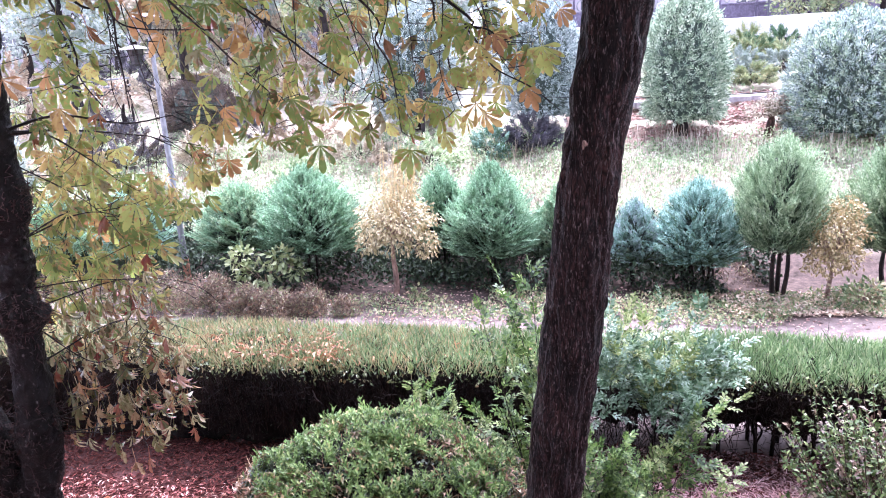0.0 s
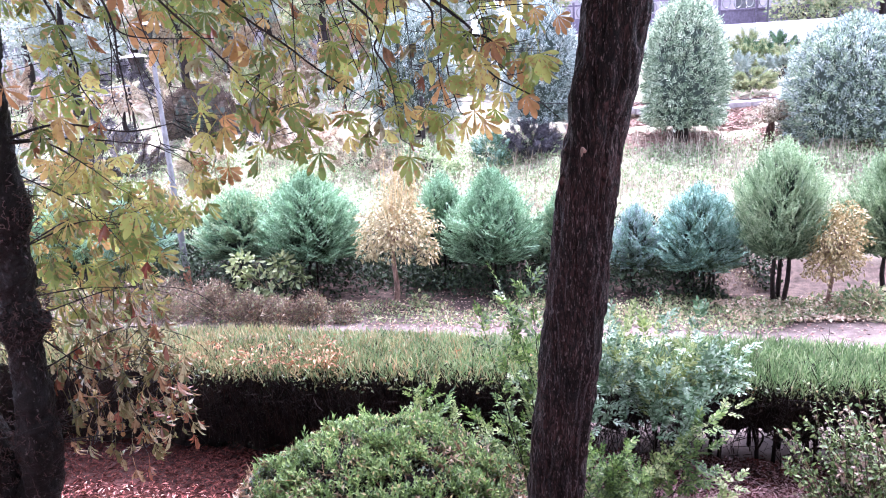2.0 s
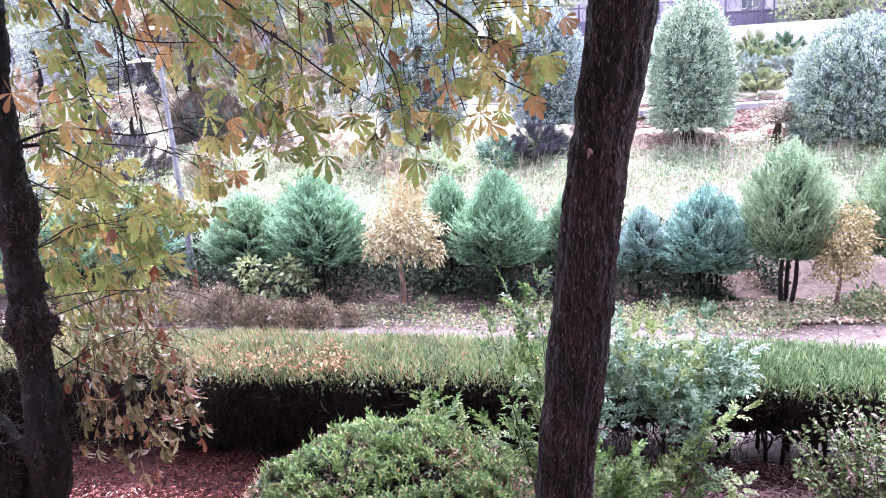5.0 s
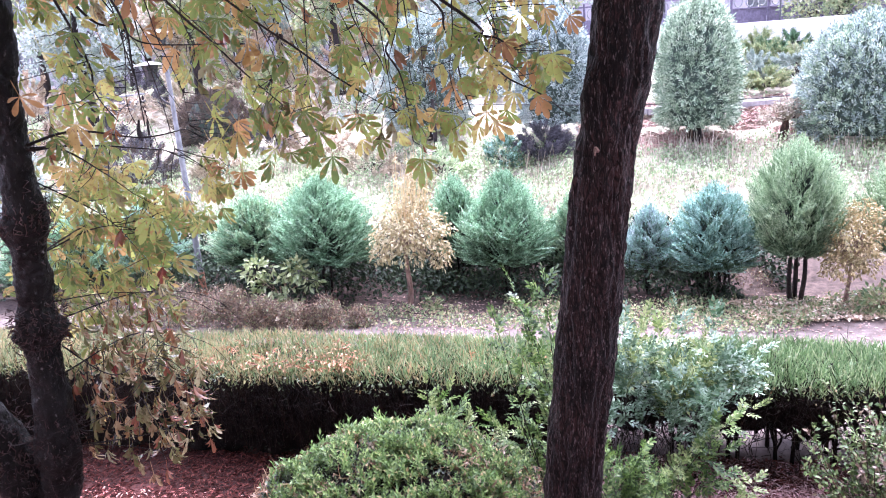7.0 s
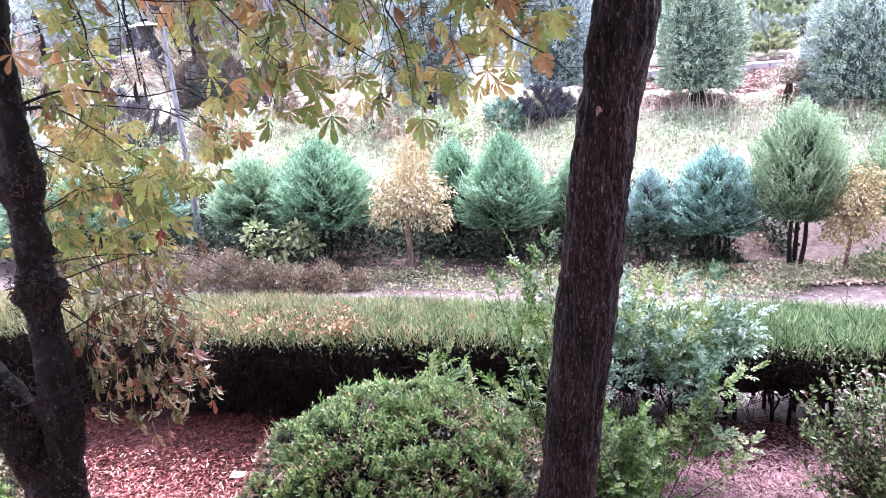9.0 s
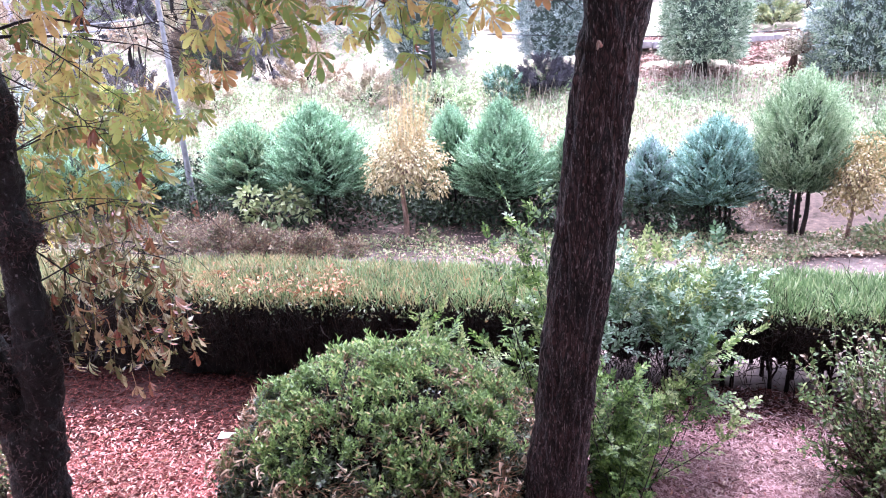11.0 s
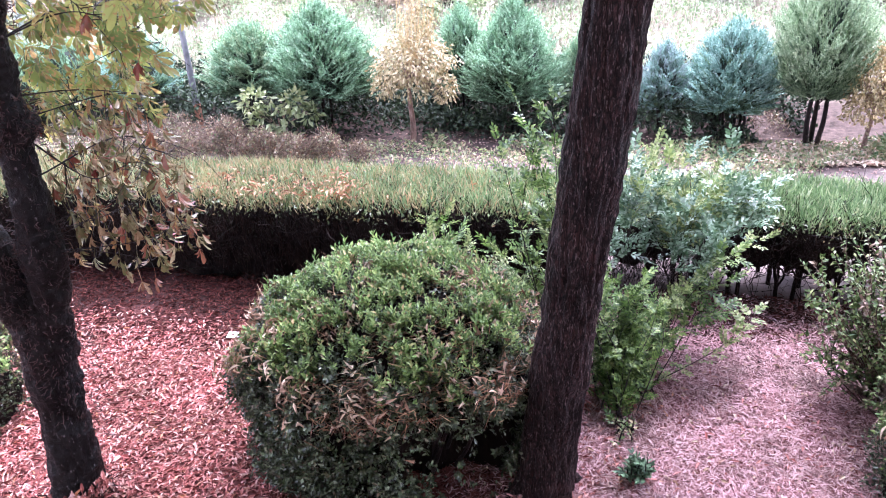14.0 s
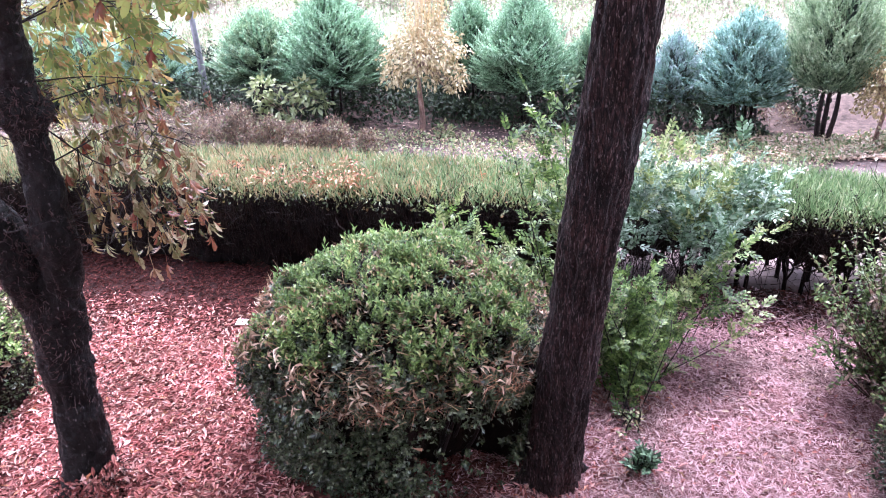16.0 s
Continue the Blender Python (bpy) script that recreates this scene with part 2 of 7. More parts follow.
TWIG = bark_material("dark_twig", (0.006, 0.0045, 0.0045), (0.03, 0.02, 0.018), scale=30)
TAN_STEM = bark_material("tan_stem", (0.16, 0.10, 0.08), (0.38, 0.27, 0.22), scale=30)
RUST_BARK = bark_material("brown_bark", (0.03, 0.016, 0.012), (0.14, 0.08, 0.06), scale=20)
BURL_TWIG = bark_material("reddish_shoot", (0.03, 0.018, 0.017), (0.14, 0.085, 0.08), scale=30)
FACE_TWIG = bark_material("face_twig", (0.009, 0.0055, 0.0045), (0.038, 0.024, 0.019), scale=20, rough=0.75, gloss=0.05)
# Bark of thin twigs; also colours the solid cores that stand in for shade.
TWIG_AND_SHADE = bark_material("twig_and_shade", (0.0032, 0.0023, 0.0021), (0.0155, 0.0100, 0.0082), scale=20, rough=0.75, gloss=0.06)
SHOOT = leaf_material("hedge_shoots", [(0.060, 0.118, 0.045), (0.135, 0.225, 0.095), (0.25, 0.335, 0.165), (0.40, 0.42, 0.27)], [0, 0.45, 0.85, 1])
SHOOT_DRY = leaf_material("yellowing_shoots", [(0.12, 0.13, 0.05), (0.25, 0.235, 0.115), (0.40, 0.32, 0.19), (0.38, 0.20, 0.11)], [0, 0.45, 0.85, 1])
EDGE_LEAF = leaf_material("hedge_edge_leaf", [(0.022, 0.04, 0.012), (0.07, 0.10, 0.03), (0.17, 0.17, 0.07), (0.24, 0.14, 0.06)], [0, 0.5, 0.85, 1])
SHADED_HEDGE_LEAF = leaf_material("shaded_hedge_leaf", [(0.004, 0.006, 0.003), (0.009, 0.012, 0.005), (0.016, 0.011, 0.007)], through_light=0.08, rough=0.75, gloss=0.12)
# Shade of the shrub sides and a few pale glints are in these colours.
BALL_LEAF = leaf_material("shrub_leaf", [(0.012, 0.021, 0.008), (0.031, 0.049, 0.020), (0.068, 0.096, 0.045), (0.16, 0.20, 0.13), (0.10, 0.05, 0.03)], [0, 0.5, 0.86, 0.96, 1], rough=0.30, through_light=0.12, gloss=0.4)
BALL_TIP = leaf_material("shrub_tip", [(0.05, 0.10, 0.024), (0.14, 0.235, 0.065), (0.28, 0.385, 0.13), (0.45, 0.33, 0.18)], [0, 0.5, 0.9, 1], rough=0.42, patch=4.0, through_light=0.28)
CONIFER = leaf_material("juniper_green", [(0.08, 0.18, 0.095), (0.22, 0.395, 0.24), (0.46, 0.64, 0.47)], rough=0.55, patch=1.2, through_light=0.28)
CONIFER_BLUE = leaf_material("juniper_blue", [(0.085, 0.19, 0.155), (0.23, 0.40, 0.35), (0.48, 0.66, 0.60)], rough=0.55, patch=1.2, through_light=0.28)
CONIFER_GREY = leaf_material("juniper_grey", [(0.13, 0.18, 0.20), (0.30, 0.385, 0.42), (0.58, 0.68, 0.72)], rough=0.55, patch=1.2, through_light=0.28)
THUJA = leaf_material("thuja_green", [(0.10, 0.18, 0.085), (0.27, 0.39, 0.225), (0.54, 0.65, 0.47)], rough=0.55, patch=1.2, through_light=0.32)
DARK_OR_SHADED_GREEN = leaf_material("dark_or_shaded_green", [(0.03, 0.07, 0.035), (0.075, 0.15, 0.08), (0.15, 0.25, 0.14)], rough=0.6, patch=1.2, through_light=0.15)
TOPIARY = leaf_material("topiary_leaf", [(0.07, 0.115, 0.075), (0.26, 0.365, 0.255), (0.53, 0.62, 0.48), (0.66, 0.70, 0.60)], [0, 0.4, 0.85, 1], patch=2.2, through_light=0.22)
TOPIARY_BLUE = leaf_material("topiary_blue_leaf", [(0.075, 0.105, 0.105), (0.24, 0.31, 0.31), (0.50, 0.58, 0.57), (0.63, 0.68, 0.66)], [0, 0.4, 0.85, 1], patch=2.2, through_light=0.22)
YELLOW = leaf_material("yellow_leaf", [(0.20, 0.16, 0.075), (0.40, 0.34, 0.18), (0.60, 0.54, 0.36), (0.44, 0.32, 0.16)], [0, 0.45, 0.85, 1], patch=5, through_light=0.22)
ORANGE = leaf_material("orange_leaf", [(0.20, 0.17, 0.075), (0.36, 0.28, 0.13), (0.50, 0.41, 0.24)], patch=3, through_light=0.22)
PINNATE = leaf_material("fresh_leaf", [(0.024, 0.060, 0.012), (0.082, 0.155, 0.034), (0.18, 0.28, 0.072), (0.36, 0.43, 0.17)], [0, 0.42, 0.85, 1], rough=0.45, through_light=0.35)
PINNATE_PALE = leaf_material("pale_fresh_leaf", [(0.08, 0.13, 0.035), (0.19, 0.26, 0.085), (0.36, 0.40, 0.18)], rough=0.42, through_light=0.35)
PINNATE_BLUE = leaf_material("wet_bluish_leaf", [(0.031, 0.078, 0.038), (0.094, 0.177, 0.093), (0.251, 0.365, 0.263), (0.438, 0.540, 0.482)], [0, 0.4, 0.85, 1], rough=0.35)
RIGHT_LEAF = leaf_material("oval_leaf", [(0.032, 0.062, 0.016), (0.088, 0.14, 0.045), (0.18, 0.235, 0.09), (0.32, 0.34, 0.16)], [0, 0.5, 0.85, 1], rough=0.5, through_light=0.25, gloss=0.3)
PALE_LEAF = leaf_material("pale_leaf", [(0.12, 0.16, 0.06), (0.22, 0.27, 0.12), (0.36, 0.39, 0.22)], rough=0.4)
BANK_LEAF = leaf_material("bank_leaf", [(0.12, 0.20, 0.085), (0.29, 0.41, 0.215), (0.48, 0.55, 0.35), (0.61, 0.60, 0.48)], [0, 0.35, 0.7, 1], patch=0.6)
BEIGE_LEAF = leaf_material("beige_withered_leaf", [(0.20, 0.155, 0.11), (0.40, 0.335, 0.25), (0.56, 0.50, 0.39)], patch=1)
GREY_DRY = leaf_material("grey_beige_leaf", [(0.14, 0.11, 0.085), (0.34, 0.29, 0.23), (0.56, 0.50, 0.42)], patch=2)
STRIP_LEAF = leaf_material("low_ivy_leaf", [(0.075, 0.14, 0.055), (0.20, 0.26, 0.115), (0.37, 0.36, 0.21), (0.44, 0.30, 0.21)], [0, 0.4, 0.75, 1], patch=1.5)
DRY_STEM = leaf_material("dry_stems", [(0.05, 0.03, 0.022), (0.145, 0.10, 0.072), (0.30, 0.225, 0.165)], patch=3)
LITTER = leaf_material("fallen_leaf", [(0.07, 0.018, 0.016), (0.27, 0.092, 0.083), (0.50, 0.236, 0.217), (0.58, 0.41, 0.38), (0.44, 0.195, 0.105)], [0, 0.33, 0.70, 0.93, 1], rough=0.7, through_light=0.05, patch=1.6, gloss=0.12)
# Old leaves whose colour also carries the shade under hedge and shrub.
SHADED_OLD_LITTER = leaf_material("shaded_old_leaf", [(0.020, 0.0055, 0.005), (0.058, 0.0175, 0.015), (0.115, 0.038, 0.032)], rough=0.8, through_light=0.03, patch=1.0, gloss=0.1)
TAN_DEAD = leaf_material("tan_dead_leaf", [(0.17, 0.085, 0.045), (0.34, 0.23, 0.16), (0.58, 0.47, 0.38)], rough=0.6, through_light=0.1)
NEEDLES = leaf_material("fallen_needles", [(0.085, 0.033, 0.036), (0.30, 0.165, 0.172), (0.54, 0.375, 0.395)], rough=0.7, through_light=0.05, patch=1.6, gloss=0.2)
RUST_NEEDLES = leaf_material("rusty_needles", [(0.09, 0.036, 0.018), (0.19, 0.088, 0.042), (0.36, 0.24, 0.14)], rough=0.6, through_light=0.1)
PINK_LITTER = leaf_material("pinkish_fallen_leaf", [(0.20, 0.11, 0.10), (0.36, 0.23, 0.20), (0.48, 0.36, 0.32)], rough=0.8, through_light=0.05, patch=1.0, gloss=0.2)
PALE_LITTER = leaf_material("pale_fallen_leaf", [(0.34, 0.22, 0.15), (0.52, 0.40, 0.30), (0.66, 0.56, 0.45)], through_light=0.1)
CHESTNUT_LEAF = leaf_material("chestnut_leaf", [(0.115, 0.16, 0.046), (0.23, 0.285, 0.075), (0.40, 0.41, 0.125), (0.56, 0.45, 0.16), (0.48, 0.25, 0.11), (0.30, 0.15, 0.075)], [0, 0.36, 0.64, 0.82, 0.93, 1], by_object=True, rough=0.32, through_light=0.64, blotch=(0.30, 0.17, 0.07), patch=3)
CHESTNUT_DRY = leaf_material("withering_leaf", [(0.08, 0.085, 0.035), (0.19, 0.18, 0.075), (0.40, 0.35, 0.21), (0.32, 0.15, 0.08), (0.20, 0.035, 0.037), (0.50, 0.37, 0.15)], [0, 0.24, 0.46, 0.66, 0.84, 1], by_object=True, rough=0.26, through_light=0.22, blotch=(0.16, 0.09, 0.045), patch=3)
CHESTNUT_MASS = leaf_material("chestnut_leaf_mass", [(0.085, 0.125, 0.038), (0.17, 0.215, 0.06), (0.30, 0.32, 0.095), (0.44, 0.28, 0.12)], [0, 0.45, 0.8, 1], rough=0.35, through_light=0.45, blotch=(0.26, 0.165, 0.07), patch=3)
WITHERED_MASS = leaf_material("withered_leaf_mass", [(0.065, 0.075, 0.032), (0.16, 0.15, 0.065), (0.38, 0.34, 0.21), (0.25, 0.11, 0.065), (0.15, 0.03, 0.03)], [0, 0.32, 0.6, 0.84, 1], rough=0.26, through_light=0.2, patch=3)
CROWN_LEAF = leaf_material("crown_leaf", [(0.14, 0.18, 0.045), (0.24, 0.28, 0.07), (0.40, 0.34, 0.10)], patch=1)
RED_LEAF = leaf_material("reddish_autumn_leaf", [(0.17, 0.105, 0.075), (0.33, 0.245, 0.18), (0.46, 0.395, 0.30)], patch=1)
SHADED_UNDER_LEAF = leaf_material("shaded_undergrowth", [(0.007, 0.016, 0.008), (0.017, 0.034, 0.016), (0.038, 0.066, 0.030)], patch=1, rough=0.85, through_light=0.1)
PURPLE_LEAF = leaf_material("purple_leaf", [(0.035, 0.032, 0.045), (0.085, 0.078, 0.10), (0.16, 0.155, 0.185)], patch=1)
DARK_CLUMP = leaf_material("brown_clipped_leaf", [(0.03, 0.021, 0.018), (0.075, 0.05, 0.04), (0.13, 0.095, 0.07)], patch=1, through_light=0.1)
FAR_LEAF = leaf_material("far_leaf", [(0.12, 0.18, 0.08), (0.23, 0.28, 0.15), (0.38, 0.36, 0.20)], patch=0.5)
FAR_PALE = leaf_material("far_pale_leaf", [(0.16, 0.22, 0.19), (0.28, 0.34, 0.31), (0.42, 0.46, 0.43)], patch=0.5)
PINK_DRY = leaf_material("pink_dry_leaf", [(0.42, 0.34, 0.28), (0.58, 0.50, 0.43), (0.68, 0.62, 0.54)], patch=2)
STEEL = plain_material("galvanised_steel", (0.12, 0.124, 0.134), (0.21, 0.215, 0.225), 9, 0.5, 0.4)
RUST = plain_material("rusty_steel", (0.16, 0.07, 0.04), (0.34, 0.16, 0.10), 14, 0.8, 0.2)
BLACK_IRON = plain_material("black_iron", (0.02, 0.02, 0.025), (0.05, 0.05, 0.055), 20, 0.5, 0.4)
LAMP_WHITE = plain_material("lamp_hood_enamel", (0.34, 0.29, 0.24), (0.44, 0.39, 0.33), 8, 0.45)
LAMP_GLASS = plain_material("dusty_lamp_glass", (0.03, 0.034, 0.034), (0.07, 0.075, 0.072), 8, 0.25)
CONCRETE = plain_material("pale_concrete", (0.36, 0.345, 0.345), (0.50, 0.48, 0.48), 3, 0.8, 0.0, 0.4)
RECESS_SHADE = plain_material("recess_shade", (0.03, 0.03, 0.036), (0.07, 0.068, 0.078), 5, 0.8, 0.0, 0.5)
GREY_STONE = plain_material("grey_stone", (0.26, 0.25, 0.27), (0.45, 0.43, 0.45), 5, 0.8, 0.0, 0.5)
PLASTER = plain_material("lilac_plaster", (0.22, 0.20, 0.235), (0.32, 0.29, 0.335), 1.2, 0.9)
FENCE_PAINT = plain_material("purple_fence_paint", (0.07, 0.06, 0.10), (0.13, 0.11, 0.17), 10, 0.5, 0.2)
DARK_GLASS = plain_material("dark_window", (0.04, 0.045, 0.055), (0.07, 0.075, 0.09), 2, 0.15)
PAPER = plain_material("white_paper", (0.78, 0.80, 0.84), (0.88, 0.90, 0.92), 20, 0.6)
PALE_WOOD = plain_material("pale_sawn_wood", (0.42, 0.34, 0.27), (0.60, 0.52, 0.44), 18, 0.8)
# Even dark colours that stand in for shade deep inside the foliage.
CORE_SHADE = plain_material("core_shade", (0.010, 0.016, 0.011), (0.026, 0.040, 0.028), 10, 0.9, 0.0, 0.8)
CORE_SHADE_GREEN = plain_material("green_core_shade", (0.022, 0.034, 0.026), (0.05, 0.075, 0.058), 14, 0.9, 0.0, 0.8)
HOUSE_PLASTER = plain_material("house_plaster", (0.40, 0.37, 0.34), (0.52, 0.48, 0.44), 2, 0.9)


# ---- the ground ----
def ground_sheet():
    xs = np.concatenate([[-600, -200, -80, -40, -25], np.arange(-16, 16.01, 0.16), [25, 40, 80, 200, 600]])
    ys = np.concatenate([[-300, -80, -20, -6], np.arange(-2, 26.01, 0.16), [28, 30, 33, 38, 45, 60, 100, 200, 400, 900]])
    gx, gy = np.meshgrid(xs, ys, indexing="ij")
    gz = ground_height(gx, gy)
    near = (np.abs(gx) < 16) & (gy > -2) & (gy < 26)
    rough = np.array([fbm((x, y, 0), 0.9, 4) for x, y in zip(gx.ravel(), gy.ravel())]).reshape(gx.shape)
    gz = gz + np.where(near, rough * np.where(gy + 0.165 * gx > 13.5, 0.09, 0.025), 0)
    v = np.stack([gx, gy, gz], -1).reshape(-1, 3)
    n = len(ys)
    i, j = np.meshgrid(np.arange(len(xs) - 1), np.arange(n - 1), indexing="ij")
    f = np.stack([i * n + j, (i + 1) * n + j, (i + 1) * n + j + 1, i * n + j + 1], -1).reshape(-1, 4)
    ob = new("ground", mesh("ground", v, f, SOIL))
    return tagged(ob, "damp garden soil with a trodden path and a bank", "ground", kind="structure")


ground = ground_sheet()


def on_ground(x, y, up=0.0):
    return np.stack([x, y, ground_height(x, y) + up], -1)


def flat_scatter(name, count, xr, sr, size, template, tris, mat, label, category, keep=None, lift=0.012, tilt=0.35, long=None):
    """Fallen leaves, needles or low plants strewn on the ground."""
    x = rng.uniform(*xr, count)
    s = rng.uniform(*sr, count)
    y = s - 0.165 * x
    if keep is not None:
        k = keep(x, y)
        x, y = x[k], y[k]
    n = len(x)
    p = on_ground(x, y) + np.stack([np.zeros(n), np.zeros(n), rng.uniform(0.2, 1, n) * lift], -1)
    a = rng.uniform(0, 2 * math.pi, n)
    d = np.stack([np.cos(a), np.sin(a), rng.normal(0, tilt, n) * 0.5], -1)
    nrm = np.stack([rng.normal(0, tilt, n), rng.normal(0, tilt, n), np.ones(n)], -1)
    sz = rng.uniform(size[0], size[1], n)
    if long:
        sz = np.stack([rng.uniform(*long, n), sz, sz], -1)
    v, f = scatter(template, tris, p, d, nrm, sz)
    return tagged(new(name, mesh(name, v, f, mat, False)), label, category, kind="stuff")


# ---- large trees ----
def pine_tree():
    t = thing("pine_tree", (0.275, 3.98, 0), "dark wet rough-barked trunk of a tall leaning pine", "tree")

    def rough(p, h):
        a = math.atan2(p[1], p[0])
        ridge = noise.noise(Vector((p[0] * 26, p[1] * 26, p[2] * 4.0)))
        plate = abs(noise.noise(Vector((p[0] * 11 + 5, p[1] * 11, p[2] * 2.2))))
        swell = 0.022 * noise.noise(Vector((math.cos(a), math.sin(a), p[2] * 1.1)))
        fibre = noise.noise(Vector((p[0] * 60, p[1] * 60, p[2] * 9)))
        flake = max(0.0, noise.noise(Vector((p[0] * 34 + 3, p[1] * 34, p[2] * 10))))
        return 0.020 * ridge + 0.030 * plate + 0.010 * fibre + 0.016 * flake - 0.022 + swell

    axis = [(-0.03, 0.02, -0.15), (0.0, 0, 0.05), (0.06, -0.05, 0.7), (0.122, -0.11, 1.4), (0.205, -0.17, 2.2), (0.285, -0.23, 3.0), (0.33, -0.28, 3.55), (0.37, -0.31, 3.85), (0.475, -0.36, 4.5), (0.75, -0.45, 6.2), (1.1, -0.5, 8.5)]
    v, f = tube(axis, [0.27, 0.225, 0.20, 0.188, 0.183, 0.180, 0.176, 0.168, 0.168, 0.155, 0.12], 560, 120, rough)
    part("trunk", mesh("trunk", v, f, PINE_BARK), t)
    # a small pale broken twig and root flare
    v, f = tube([(0.30, -0.44, 3.80), (0.28, -0.50, 3.82), (0.27, -0.54, 3.79)], [0.012, 0.01, 0.004], 6, 6)
    part("broken_twig", mesh("broken_twig", v, f, TAN_STEM), t, "short pale broken twig")
    for a in (0.3, 1.9, 3.4):
        c, s = math.cos(a), math.sin(a)
        v, f = tube([(c * 0.08, s * 0.08, 0.22), (c * 0.19, s * 0.19, 0.06), (c * 0.33, s * 0.33, -0.05)], [0.08, 0.06, 0.03], 14, 12, lambda p, h: 0.012 * noise.noise(Vector(p) * 14))
        part("root", mesh("root", v, f, PINE_BARK), t)
    # the crown, unseen high above, added to shade the near garden
    places, ways = [], []
    for k in range(34):
        z = 6.3 + 0.075 * k
        a = k * 2.4
        ln = np.interp(z, [6.3, 7.2, 8.9], [3.6, 4.6, 1.2])
        root = np.array([0.75 + 0.15 * (z - 6.2), -0.45, z])
        tip = root + np.array([math.cos(a) * ln, math.sin(a) * ln, 0.25 + 0.1 * math.sin(k)])
        v, f = tube([root, (root + tip) / 2 + np.array([0, 0, 0.12]), tip], [0.05, 0.03, 0.01], 10, 6)
        part("bough", mesh("bough", v, f, PINE_BARK), t)
        u = rng.uniform(0.15, 1.0, (170, 1))
        places.append(root * (1 - u) + tip * u + rng.normal(0, 1, (170, 3)) * np.array([0.5, 0.5, 0.2]))
        ways.append(unit(tip - root)[None] + rng.normal(0, 0.7, (170, 3)))
    v, f = scatter(FAR_SPRIG, FAR_SPRIG_F, np.concatenate(places), np.concatenate(ways), rng.normal(size=(34 * 170, 3)) + np.array([0, 0, 1.0]), rng.uniform(0.5, 0.95, 34 * 170))
    part("crown", mesh("crown", v, f, CONIFER, False), t)


pine_tree()


def palmate_shape(seed, count=7, length=0.17, droop=0.5, curl=0.0):
    """A horse chestnut leaf: a stalk and a fan of leaflets, hanging along +y."""
    r = random.Random(seed)
    v, f = [], []

    def strip(base, ang, ln, wide):
        d = np.array([math.sin(ang), math.cos(ang), 0.0])
        n = np.array([d[1], -d[0], 0.0])
        tw = r.uniform(-0.7, 0.7) + curl * r.uniform(-1, 1)
        sag = droop * r.uniform(0.2, 1.7)
        k = len(v)
        for u, w in ((0, 0.06), (0.3, 0.42), (0.55, 0.85), (0.75, 1.0), (0.9, 0.62), (1.0, 0.04)):
            bent = ang * (1 - 0.16 * u)
            c = base + np.array([math.sin(bent), math.cos(bent), 0.0]) * ln * u * (1 - 0.2 * sag * u) + np.array([0, 0, -sag * ln * 0.45 * u * u])
            fold = 0.22 + 0.5 * curl
            for sgn in (-1, 0, 1):
                off = n * sgn * w * wide * 0.5 * math.cos(fold)
                v.append(c + off * math.cos(tw) + np.array([0, 0, abs(sgn) * w * wide * 0.5 * math.sin(fold) + sgn * w * wide * 0.5 * math.sin(tw)]))
        for i in range(5):
            for j in range(2):
                a = k + i * 3 + j
                f.append((a, a + 1, a + 4, a + 3))

    base = np.array([0, 0.09, 0.0])
    span = r.uniform(1.25, 1.75) * (0.42 if curl > 0.5 else 1.0)
    for i in range(count):
        u = (i / (count - 1)) * 2 - 1
        ln = length * (1 - 0.45 * abs(u) ** 1.4) * r.uniform(0.88, 1.1)
        strip(base, u * span * r.uniform(0.9, 1.08), ln, ln * r.uniform(0.25, 0.31))
    k = len(v)
    w = 0.0022
    v += [np.array(q) for q in ((-w, -0.02, 0), (w, -0.02, 0), (w, 0.09, 0), (-w, 0.09, 0), (0, -0.02, w), (0, 0.09, w))]
    f += [(k, k + 1, k + 2, k + 3), (k, k + 4, k + 5, k + 3)]
    return np.array(v), np.array(f)


